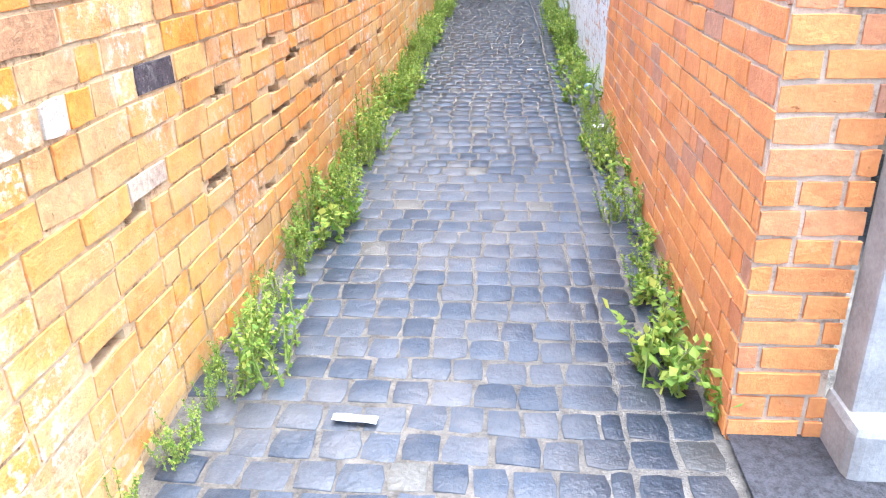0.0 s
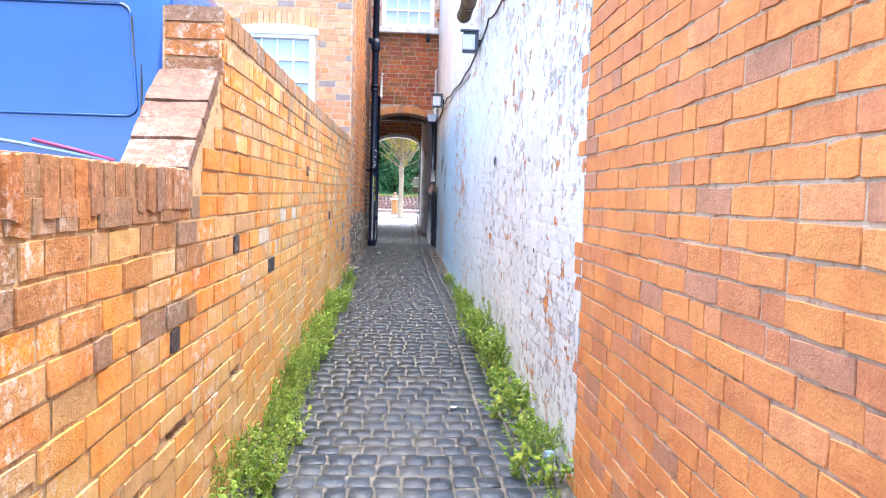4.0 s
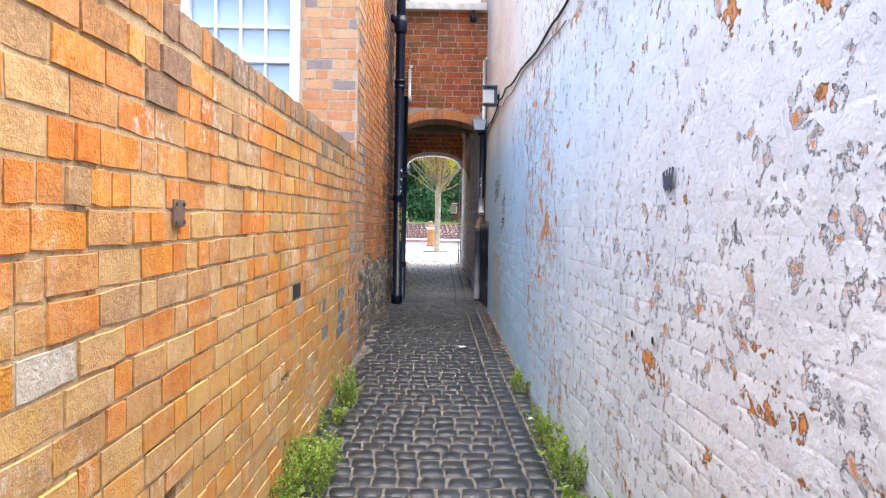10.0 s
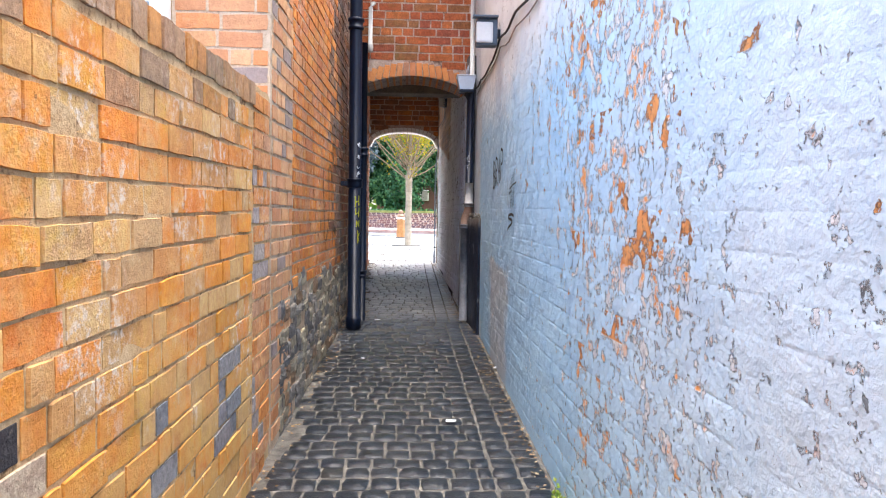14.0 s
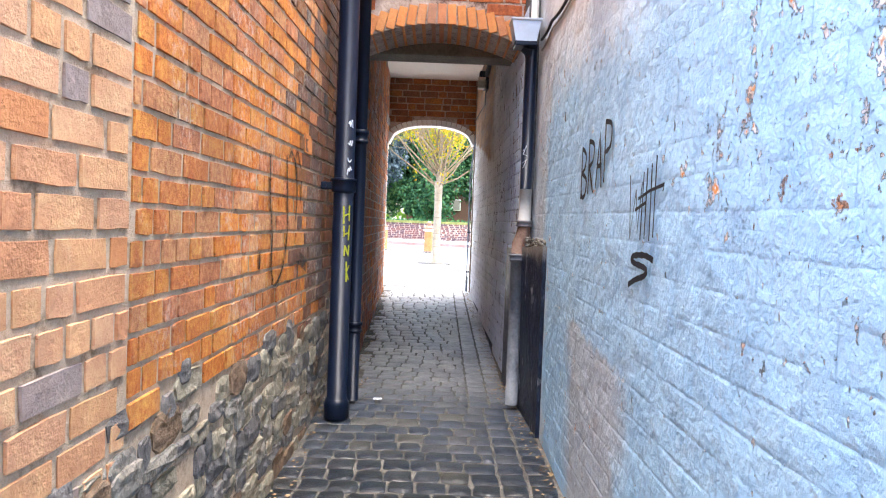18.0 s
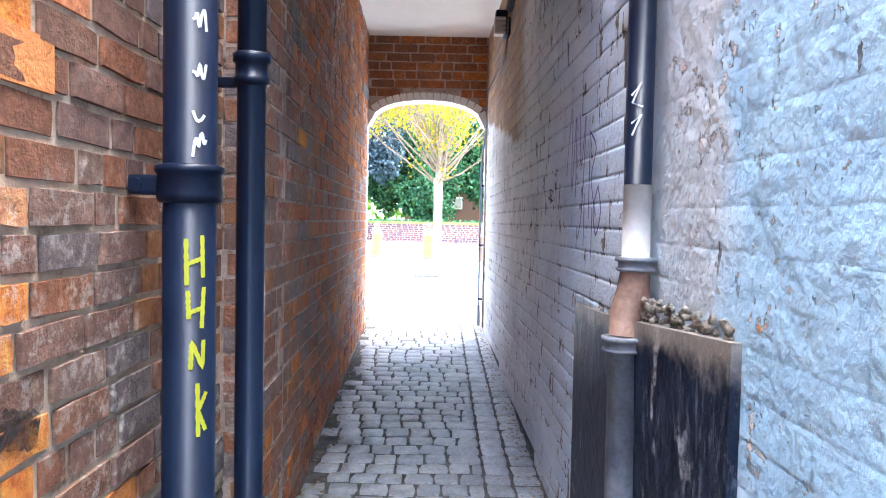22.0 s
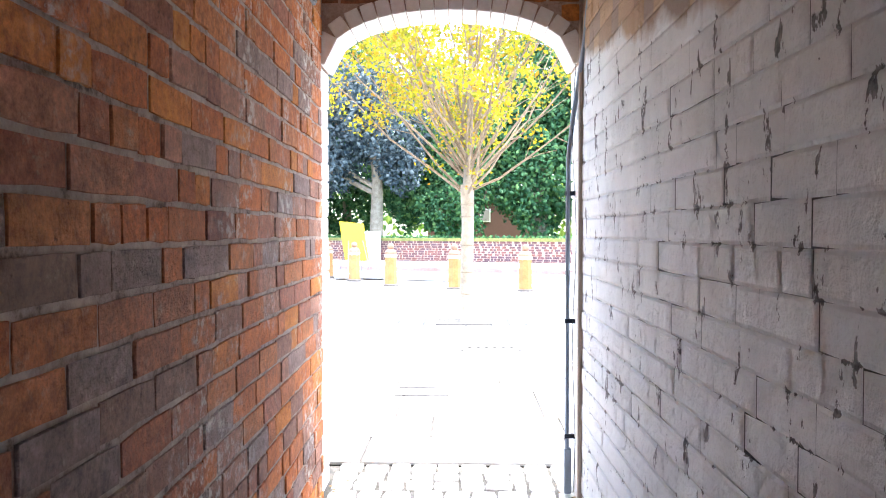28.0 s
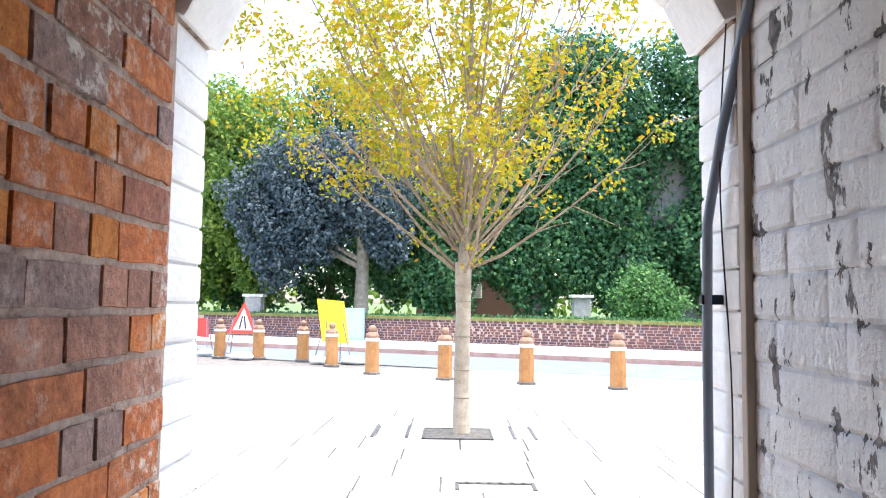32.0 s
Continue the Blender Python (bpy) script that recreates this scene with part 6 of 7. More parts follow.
part("mark", ribbon([[(-8.09, 1.92), (-8.07, 1.86), (-8.04, 1.91), (-8.02, 1.86), (-8.0, 1.93)], [(-8.08, 1.90), (-8.01, 1.89)], [(-8.06, 1.925), (-8.05, 1.87), (-8.03, 1.93)], [(-8.085, 1.885), (-8.045, 1.875)], [(-8.03, 1.905), (-8.005, 1.87)]], back, 0.026, 0.012), plain("dark_blue_mark", (0.06, 0.08, 0.13), 0.7), tg5)

# ---- litter ----
q = random.Random(77)
LIT = plain("white_litter", (0.75, 0.77, 0.8), 0.6)


def litter(name, x, y, sx, sy, label, rz=0.0, z=0.006, mat=None):
    b = thing(name, (x, y, floor_z(y) + z), label, "litter", rz=rz)
    V, F = [], []
    n = 5
    for i in range(n):
        for j in range(n):
            V.append(((i / (n - 1) - .5) * sx, (j / (n - 1) - .5) * sy, q.uniform(0, 0.006)))
    for i in range(n - 1):
        for j in range(n - 1):
            F.append((i * n + j, i * n + n + j, i * n + n + j + 1, i * n + j + 1))
    o = part("sheet", (V, F), mat or LIT, b)
    sm = o.modifiers.new("thick", "SOLIDIFY")
    sm.thickness = 0.002
    return b


litter("paper_strip", -0.41, 1.745, 0.13, 0.035, "flat white paper strip on the setts", -4)
for x, y in ((-0.45, 13.6), (0.51, 13.35), (-0.40, 15.07), (0.47, 10.15), (0.12, 12.2), (0.56, 4.75), (0.2, 6.2)):
    litter("paper_scrap", x, y, q.uniform(.03, .06), q.uniform(.02, .04), "small crumpled white paper scrap on the ground", q.uniform(0, 180))
cn = thing("drink_can", (0.575, 5.24, floor_z(5.24) + 0.002), "crushed blue and white drink can among weeds", "can")
part("can", lathe([(0.02, 0), (0.03, 0.006), (0.031, 0.05), (0.027, 0.075), (0.031, 0.1), (0.024, 0.118), (0.022, 0.115)], 16), plain("can_metal", (0.35, 0.48, 0.62), 0.3, 0.6), cn)
part("band", lathe([(0.0315, 0.03), (0.0318, 0.045), (0.029, 0.07)], 16), LIT, cn)
litter("plastic_wrapper", 0.58, 4.62, 0.09, 0.07, "torn white and green plastic wrapper by the weeds", 30, 0.01)

# ---- vehicle and board behind the garden wall ----
M_VAN = glass_mat("glossy_blue_paint", (0.002, 0.066, 0.285), 0.14, 0.10)
M_VANGREEN = glass_mat("glossy_green_paint", (0.02, 0.30, 0.10), 0.2, 0.3)
M_TYRE = plain("tyre_rubber", (0.03, 0.03, 0.03), 0.8)
van = thing("van", (-3.72, 6.85, 0.22), "parked glossy blue van with a recessed side panel", "van", rz=-90)
prof = [(-0.85, 0.35), (-0.88, 0.9), (-0.86, 1.6), (-0.80, 2.36), (-0.72, 2.62), (-0.55, 2.72), (0.55, 2.72), (0.72, 2.62), (0.80, 2.36), (0.86, 1.6), (0.88, 0.9), (0.85, 0.35)]
bm = bmesh.new()
rows = []
for y, s in ((-2.3, 0.93), (-2.22, 0.985), (-2.0, 1.0), (2.19, 1.0), (2.25, 0.985), (2.30, 0.95)):
    rows.append([bm.verts.new((x * s, y, 0.35 + (z - 0.35) * s)) for x, z in prof])
for a, b in zip(rows, rows[1:]):
    for i in range(len(prof)):
        j = (i + 1) % len(prof)
        bm.faces.new((a[i], a[j], b[j], b[i]))
bm.faces.new(rows[0]), bm.faces.new(list(reversed(rows[-1])))
bmesh.ops.recalc_face_normals(bm, faces=bm.faces[:])
bm.verts.index_update()
body = part("body", ([tuple(v.co) for v in bm.verts], [tuple(v.index for v in f.verts) for f in bm.faces]), M_VAN, van, smooth=True)
bm.free()
bv = body.modifiers.new("round", "BEVEL")
bv.width, bv.segments, bv.limit_method = 0.03, 3, "ANGLE"


def van_side(y, z):
    x = float(np.interp(z, [p[1] for p in prof[:5]], [-p[0] for p in prof[:5]]))
    return x


vs = lambda u, v, w: (van_side(u, v) + w, u, v)
# rim of the recessed panel, a rounded loop on the side
loop = []
for cx, cz, a0 in ((2.05, 2.28, 0), (2.10, 1.80, -90), (-1.6, 1.80, -180), (-1.6, 2.28, -270)):
    for k in range(6):
        w = math.radians(a0 + 90 - 18 * k)
        loop.append(vs(cx + 0.06 * math.cos(w), cz + 0.06 * math.sin(w), 0.004))
loop.append(loop[0])
part("panel_rim", tube(loop, 0.008, 8, False), M_VAN, van, smooth=True)
part("gasket", tube([vs(-1.6, 2.345, 0.006), vs(0, 2.345, 0.006), vs(2.05, 2.345, 0.006), vs(2.10, 2.31, 0.006), vs(2.118, 2.26, 0.006), vs(2.14, 2.0, 0.006)], 0.006, 6), M_TYRE, van, "black rubber gasket", True)
part("pillar_seam", tube([vs(2.185, 1.5, 0.002), vs(2.18, 1.9, 0.002), vs(2.15, 2.5, 0.002)], 0.005, 6), M_TYRE, van, "dark door seam", True)
part("lower_trim", tube([vs(1.1, 1.64, 0.004), vs(1.55, 1.58, 0.006), vs(2.02, 1.50, 0.004)], 0.008, 8), plain("pale_reflective_strip", (0.35, 0.5, 0.75), 0.3), van, "pale reflective line", True)
part("lower_trim", tube([vs(1.62, 1.60, 0.004), vs(1.85, 1.55, 0.006), vs(2.05, 1.50, 0.004)], 0.010, 8), plain("red_reflective_strip", (0.35, 0.06, 0.16), 0.3), van, "red reflective strip", True)
part("rear_lamp", box((0.80, 2.27, 1.55), (0.06, 0.05, 0.5), 0.015), plain("dark_lamp", (0.05, 0.06, 0.12), 0.2), van)
part("green_sweep", prism([(-2.15, 1.35), (1.0, 1.35), (0.85, 1.7), (0.74, 1.85), (0.60, 2.1), (0.44, 2.33), (-2.15, 2.33)], lambda u, v, w: vs(u, v, 0.012 - w), 0.010), M_VANGREEN, van, "green livery sweep with a white emblem")
part("emblem", ribbon([[(0.50, 1.94), (0.55, 2.06), (0.61, 1.94), (0.53, 1.98)]], vs, 0.02, 0.017), WHT, van)
for y in (-1.5, 1.45):
    for s in (-1, 1):
        wh = part("wheel", tube([(s * 0.66, y, 0.33), (s * 0.87, y, 0.33)], 0.33, 24), M_TYRE, van)
        part("rim", tube([(s * 0.80, y, 0.33), (s * 0.875, y, 0.33)], 0.2, 20), M_GREYPIPE, wh)
gb = thing("green_board", (gl(2.62, 0, 0)[0] - 0.13, 2.62, 1.615), "green painted board lying on the wall's coping", "board")
part("board", box((0, 0, 0.012), (0.30, 0.86, 0.022), 0.004), plain("green_paint", (0.05, 0.34, 0.15), 0.45), gb)
part("bolt", lathe([(0.02, 0.023), (0.02, 0.03), (0.012, 0.036)], 10, (0.1, 0.3, 0)), LIT, gb)
gb.matrix_basis = pose(gl(2.62, 0, 0)[0] - 0.13, 2.62, 1.612, 0.8, 0, 0)

# ---- the square ----
q = random.Random(55)
flag_m = {}
pave = []
y = 20.43
rown = 0
V, F = [], []
count = 0
while y < 33.2:
    d = q.choice((0.45, 0.6, 0.6, 0.75))
    x = -6.0 - q.uniform(0, 0.8)
    lim = 6.5
    while x < lim:
        w = q.choice((0.6, 0.75, 0.9, 1.05))
        g = box((x + w / 2, y + d / 2, PLAZA - 0.004), (w - 0.017, d - 0.017, 0.014), 0.002)
        if count < 300 and abs(x + w / 2) < 0.9 + (y - 20) * 0.28:
            part("flagstone", g, M_FLAG, square)
            count += 1
        else:
            k = len(V)
            V += g[0]
            F += [tuple(i + k for i in f) for f in g[1]]
        x += w
    y += d
tagged(part("flagstones", (V, F), M_FLAG, square, "pale sawn paving flags"), kind="stuff")

rd = lambda x: 37.15 - 0.413 * x  # far kerb of the road
wl = lambda x: 41.4 - 0.40 * x  # foot of the park wall
road = tagged(part("road", ([(-60, rd(-60) - 3.7, PLAZA + 0.006), (60, rd(60) - 3.7, PLAZA + 0.006), (60, rd(60), PLAZA + 0.006), (-60, rd(-60), PLAZA + 0.006)], [(0, 1, 2, 3)]), M_ROAD), "grey-blue asphalt road across the square", "road", kind="structure")
kerb = tagged(part("kerb", prism([(-60, 0), (60, 0), (60, 0.12), (-60, 0.12)], lambda u, v, w: (u, rd(u) + w, PLAZA + v), 0.15), rough_mat("kerb_stone", (0.3, 0.17, 0.14), (0.45, 0.3, 0.26), 3, 40)), "dull red kerb along the far pavement", "kerb", kind="structure")
far_pave = tagged(part("pavement_far", ([(-60, rd(-60) + .15, PLAZA + .118), (60, rd(60) + .15, PLAZA + .118), (60, wl(60), PLAZA + .118), (-60, wl(-60), PLAZA + .118)], [(0, 1, 2, 3)]), M_FLAG), "pale pavement before the park wall", "pavement", kind="structure")
park = tagged(part("ground_park", ([(-300, wl(-300) + .2, 1.55), (300, wl(300) + .2, 1.55), (300, 900, 1.6), (-300, 900, 1.6)], [(0, 1, 2, 3)]), M_GRASS), "park grass behind the wall", "grass", kind="structure")
PWX0, PWX1 = -16.0, 10.5
WH = 0.80
pw = tagged(part("wall_park", prism([(PWX0, 0), (PWX1, 0), (PWX1, WH), (PWX0, WH)], lambda u, v, w: (u, wl(u) + w, PLAZA + v), 0.3), M_DARKMORTAR), "low purple-red brick park wall with a mossy coping", "wall", kind="structure")
pc = bond(-9, 9.5, 0.12, WH, course=0.08, seed=81, inside=lambda u, z, ln: 0.1 < z < WH - 0.03)
lay_pieces(pc, lambda u, z, w: (u, wl(u) - w, PLAZA + z), M_PARK, pw, "brick", lambda u, z: -1 < u < 5 and z > 0.3, "bricks", 0.012)
part("coping", prism([(PWX0, WH), (PWX1, WH), (PWX1, WH + 0.1), (PWX0, WH + 0.1)], lambda u, v, w: (u, wl(u) - 0.05 + w, PLAZA + v), 0.4), rough_mat("mossy_coping", (0.10, 0.12, 0.03), (0.24, 0.24, 0.08), 5, 40, 0.95), pw, "dark coping grown over with moss")
q = random.Random(8)
V, F = [], []
for _ in range(2600):
    u = q.uniform(PWX0, PWX1)
    c = Vector((u, wl(u) + q.uniform(-0.03, 0.3), PLAZA + WH + 0.09))
    leaf(V, F, c, (unit(q) + Vector((0, 0, 0.8))).normalized(), unit(q), q.uniform(.05, .16), q.uniform(.02, .05))
tagged(part("wall_moss", (V, F), M_GLEAF), "moss and ivy along the park wall's coping", "moss", kind="stuff")

# bollards
M_BOLL = rough_mat("orange_timber", (0.24, 0.11, 0.035), (0.38, 0.19, 0.07), 5, 40, 0.6)
M_BCAP = rough_mat("brown_cap", (0.16, 0.09, 0.06), (0.28, 0.17, 0.11), 8, 50, 0.6)
bol = thing("bollard", (-5.43, 35.45, PLAZA), "orange-brown octagonal bollard with white band and ball top", "bollard", "bollards along the road")
part("plinth", lathe([(0.165, 0), (0.165, 0.04), (0.15, 0.05)], 8), M_FLAGJOINT, bol)
part("shaft", lathe([(0.135, 0.05), (0.125, 0.60)], 8), M_BOLL, bol)
part("band", lathe([(0.13, 0.60), (0.135, 0.61), (0.135, 0.645), (0.128, 0.655)], 8), LIT, bol)
part("cap", lathe([(0.128, 0.655), (0.128, 0.70), (0.10, 0.74), (0.06, 0.765)], 8), M_BCAP, bol)
part("ball", lathe([(0.03, 0.755), (0.06, 0.775), (0.072, 0.815), (0.06, 0.86), (0.03, 0.882), (0.005, 0.888)], 14), M_BCAP, bol, smooth=True)
for x, y in ((-4.51, 35.28), (-3.43, 34.83), (-2.6, 33.6), (-1.63, 32.1), (-0.31, 31.3), (1.02, 30.8), (2.38, 30.25)):
    copy_thing(bol, pose(x, y, PLAZA, 0, 0, q.uniform(0, 40)))

# covers and grilles in the paving
gr = thing("drain_grate", (0.125, 23.9, PLAZA + 0.006), "worn dark iron drain cover in the paving", "drain cover")
part("frame", join(box((0, 0.09, 0), (0.56, 0.05, 0.012), 0.003), box((-0.27, 0, 0), (0.03, 0.2, 0.012), 0.003), box((0.27, 0, 0), (0.03, 0.2, 0.012), 0.003)), M_IRON, gr)
for i in range(6):
    part("bar", box((-0.2 + i * 0.08, 0.085, 0.006), (0.03, 0.04, 0.012), 0.003), M_IRON, gr)
cv = thing("inspection_cover", (-0.42, 22.02, PLAZA + 0.006), "recessed paving inspection cover with a thin metal rim", "cover")
for s in (box((0, -0.13, 0), (0.36, 0.012, 0.008)), box((0, 0.13, 0), (0.36, 0.012, 0.008)), box((-0.18, 0, 0), (0.012, 0.26, 0.008)), box((0.18, 0, 0), (0.012, 0.26, 0.008))):
    part("rim", s, M_IRON, cv)
ov = thing("round_cover", (-1.99, 28.58, PLAZA + 0.005), "grey round utility cover in the paving", "cover")
part("lid", lathe([(0.3, 0), (0.3, 0.004), (0.27, 0.006)], 24), M_CONCRETE, ov)
tp = thing("tree_grille", (-0.13, 26.0, PLAZA + 0.004), "square dark soil pit round the tree's foot", "tree pit")
part("soil", box((0, 0, 0.004), (0.64, 0.55, 0.012), 0.003), M_EARTH, tp)
part("rim", join(box((-0.33, 0, 0.006), (0.02, 0.6, 0.016)), box((0.33, 0, 0.006), (0.02, 0.6, 0.016)), box((0, -0.29, 0.006), (0.68, 0.02, 0.016)), box((0, 0.29, 0.006), (0.68, 0.02, 0.016))), M_IRON, tp)
for x in (-0.95, -0.62, 0.42, 0.62):
    sl_ = thing("paving_slot", (x, 26.15, PLAZA + 0.005), "narrow dark slot drain in the paving beside the tree", "slot drain")
    part("slot", box((0, 0, 0), (0.035, 0.75, 0.01), 0.002), M_IRON, sl_)

# street tree
tree = thing("street_tree", (-0.09, 26.08, PLAZA), "young street tree with pale trunk and yellow autumn leaves", "tree")
part("trunk", tube([(0.0, 0, 0), (-0.005, 0, 0.6), (0.005, 0, 1.2), (0, 0, 1.7)], [0.088, 0.078, 0.074, 0.085], 18), M_BARK, tree, smooth=True)
for z in (0.08, 0.35, 0.62, 0.95, 1.3, 1.45):
    part("tie", lathe([(0.085, z), (0.087, z + 0.004), (0.085, z + 0.012)], 16), M_DKBARK, tree)
q = random.Random(2)
B, BIG, V, F = [], [], [], []
part("leader", tube([(0, 0, 1.65), (0.03, 0.02, 2.6), (0.06, 0, 3.6), (0.05, 0.03, 5.2)], [0.06, 0.045, 0.03, 0.012], 10), M_DKBARK, tree, smooth=True)


def spray(c, side, n, r, size):
    for _ in range(n):
        p = c + unit(q) * r * q.random() ** 0.6
        leaf(V, F, p, (unit(q) + Vector((0, 0, -0.2))).normalized(), unit(q), size * q.uniform(0.7, 1.4), size * 0.33)


for i in range(50):
    a = q.uniform(0, 2 * math.pi)
    lean = math.radians(q.uniform(12, 72))
    ln = q.uniform(1.9, 3.6)
    d = Vector((math.cos(a) * math.sin(lean), math.sin(a) * math.sin(lean), math.cos(lean)))
    p0 = Vector((0, 0, q.uniform(1.55, 2.3)))
    pts = [p0]
    for k in range(1, 6):
        t = k / 5
        pts.append(p0 + d * ln * t + Vector((0, 0, 0.75 * t * t * math.sin(lean))) + unit(q) * 0.06)
    BIG.append(tube(pts, [0.018, 0.015, 0.012, 0.009, 0.006, 0.003], 6, False))
    lively = 1.0 if d.x < 0.25 else 0.42
    for k in range(2, 6):
        for _ in range(2):
            tip = pts[k] + (d + unit(q) * 0.75).normalized() * q.uniform(0.25, 0.6)
            B.append(tube([pts[k], (pts[k] + tip) / 2 + unit(q) * 0.02, tip], [0.006, 0.004, 0.002], 4, False))
            if q.random() < lively:
                spray(tip, 0, int(38 * (0.5 + k / 6)), 0.22, 0.062)
    if q.random() < 0.6 * lively:
        spray(pts[1], 0, 26, 0.2, 0.05)
for _ in range(110):
    c = Vector((q.gauss(-0.3, 1.0), q.gauss(0, 1.0), q.uniform(2.9, 4.9)))
    spray(c, 0, 34, 0.32, 0.06)
M_TWIG = rough_mat("twig_bark", (0.12, 0.09, 0.06), (0.26, 0.21, 0.15), 8, 60, 0.85)
for g in BIG:
    part("branch", g, M_TWIG, tree)
tagged(part("twig_mass", join(*B), M_TWIG, tree), kind="stuff")
part("crown", (V, F), M_YLEAF, tree, "sparse yellow and green leaves")


def crown(blobs, n, size, seed, shell=0.55):
    """Leaf clumps over a group of lumps: blobs are (centre, radii)."""
    g = random.Random(seed)
    V, F = [], []
    vol = [b[1][0] * b[1][2] for b in blobs]
    for (c, r), v in zip(blobs, vol):
        for _ in range(int(n * v / sum(vol))):
            u = unit(g)
            s = g.uniform(shell, 1.0) * (1 + 0.18 * math.sin(u.x * 7 + u.z * 5) + g.gauss(0, 0.06))
            p = Vector((c[0] + u.x * r[0] * s, c[1] + u.y * r[1] * s, c[2] + u.z * r[2] * s))
            d = (unit(g) + Vector((0, 0, -0.5))).normalized()
            nn = (unit(g) + u * 0.9 + Vector((0, -0.5, 0.4))).normalized()
            leaf(V, F, p, d, nn, size * g.uniform(0.6, 1.4), size * 0.42)
    return V, F


def big_tree(at, label, blobs, n, size, mat, seed, trunk, h):
    t = thing("tree", at, label, "tree")
    part("trunk", tube([(0, 0, 0), (0.05, 0, h * 0.5), (-0.05, 0, h)], [trunk, trunk * 0.8, trunk * 0.5], 12), M_DKBARK, t, smooth=True)
    g = random.Random(seed)
    limbs = []
    for c, r in [b for b in blobs if b[0][2] > 0.8 * h]:
        a = Vector((0, 0, h * g.uniform(0.4, 0.85)))
        limbs.append(tube([a, (a + Vector(c)) / 2 + Vector((0, 0, -0.2)), Vector(c)], [trunk * 0.4, trunk * 0.25, 0.03], 7))
    for limb in limbs:
        part("limb", limb, M_DKBARK, t)
    part("crown", crown(blobs, int(n * 1.9), size * 0.62, seed), mat, t)
    return t


big_tree((-3.35, 44.2, 1.5), "copper beech with drooping purple leaves and pale trunk", [((-2.9, -0.2, 2.3), (1.0, 0.9, 1.2)), ((-1.8, -0.3, 2.9), (1.0, 0.9, 1.0)), ((-3.9, 0, 4.4), (1.2, 1.1, 1.3)), ((0.9, -0.3, 2.9), (0.9, 0.8, 0.9)), ((-2.4, 0, 5.6), (1.6, 1.3, 1.3)), ((-0.9, 0, 4.6), (2.3, 1.8, 1.9)), ((-2.2, 0, 3.9), (1.8, 1.6, 1.5)), ((0.5, 0, 4.2), (1.6, 1.5, 1.6)), ((-3.2, 0, 3.2), (1.3, 1.2, 1.2)), ((-0.6, 0, 5.8), (1.7, 1.5, 1.2))], 11000, 0.24, M_PLEAF, 1, 0.26, 4.4)
big_tree((2.9, 46.5, 1.5), "tall dark green ivy-clad tree in the park", [((0, 0, 3.0), (2.7, 1.5, 2.6)), ((2.2, 0, 5.2), (2.5, 1.6, 3.0)), ((0.6, 0, 6.8), (2.6, 1.6, 2.8)), ((3.2, 0, 8.4), (2.3, 1.5, 2.6)), ((-0.8, 0, 4.8), (1.8, 1.4, 2.2)), ((3.4, 0, 2.2), (2.0, 1.3, 2.0)), ((1.4, 0, 9.6), (1.9, 1.4, 1.8))], 26000, 0.3, M_GLEAF, 2, 0.3, 8.0)
big_tree((-0.7, 45.5, 1.5), "dense dark green tree beside the copper beech", [((0, 0, 1.9), (1.6, 1.3, 1.7)), ((-1.6, 0.6, 2.4), (1.3, 1.2, 1.6)), ((0.3, 0, 3.9), (1.6, 1.3, 1.6)), ((-0.5, 0.8, 5.6), (1.8, 1.3, 1.8))], 11000, 0.27, M_GLEAF, 3, 0.22, 4.0)
big_tree((-7.4, 46.5, 1.5), "light green park tree with ivy on its trunk", [((0, 0, 2.6), (1.2, 1.2, 2.2)), ((0.3, 0, 5.6), (2.0, 1.6, 2.2)), ((-1.2, 0, 4.6), (1.5, 1.4, 2.0)), ((-0.4, 0, 7.6), (1.8, 1.5, 1.5))], 9000, 0.28, M_LLEAF, 4, 0.24, 6.0)
big_tree((-10.6, 48.0, 1.5), "light green sunlit park tree", [((0, 0, 3.0), (2.0, 1.6, 2.6)), ((0.8, 0, 6.0), (2.2, 1.6, 2.2)), ((-1.8, 0, 5.5), (2.2, 1.6, 2.6)), ((0.4, 0, 8.4), (1.6, 1.4, 1.6))], 9000, 0.3, M_LLEAF, 5, 0.25, 6.5)
big_tree((9.5, 46.0, 1.5), "dark green tree at the park's edge", [((0, 0, 3.2), (2.0, 1.6, 2.8)), ((0.4, 0, 7.2), (2.4, 1.6, 2.6)), ((-0.6, 0, 9.8), (1.8, 1.5, 1.8))], 8000, 0.3, M_GLEAF, 6, 0.25, 7.0)
big_tree((-5.2, 49.0, 1.5), "dark green tree behind the copper beech", [((0, 0, 1.6), (1.7, 1.2, 1.5)), ((1.2, 0, 3.4), (1.9, 1.4, 1.8)), ((-1.3, 0, 4.4), (1.8, 1.4, 2.0)), ((0.4, 0, 6.4), (2.2, 1.5, 2.0)), ((0.2, 0, 8.6), (2.2, 1.5, 1.8))], 9000, 0.3, M_GLEAF, 11, 0.22, 6.0)
big_tree((-9.0, 50.0, 1.5), "leafy green tree deep in the park", [((0, 0, 2.0), (1.9, 1.3, 1.9)), ((0.6, 0, 4.8), (2.0, 1.5, 2.2)), ((-0.8, 0, 7.4), (2.2, 1.5, 2.2))], 7000, 0.32, M_GLEAF, 12, 0.25, 6.0)
bush = thing("shrub", (5.7, 41.5, 1.5), "feathery bright green conifer shrub behind the wall", "shrub")
part("stems", join(*[tube([(0, 0, 0), (0.3 * math.cos(i), 0.3 * math.sin(i), 0.9), (0.5 * math.cos(i), 0.4 * math.sin(i), 1.7)], [0.03, 0.02, 0.008], 5) for i in range(7)]), M_DKBARK, bush)
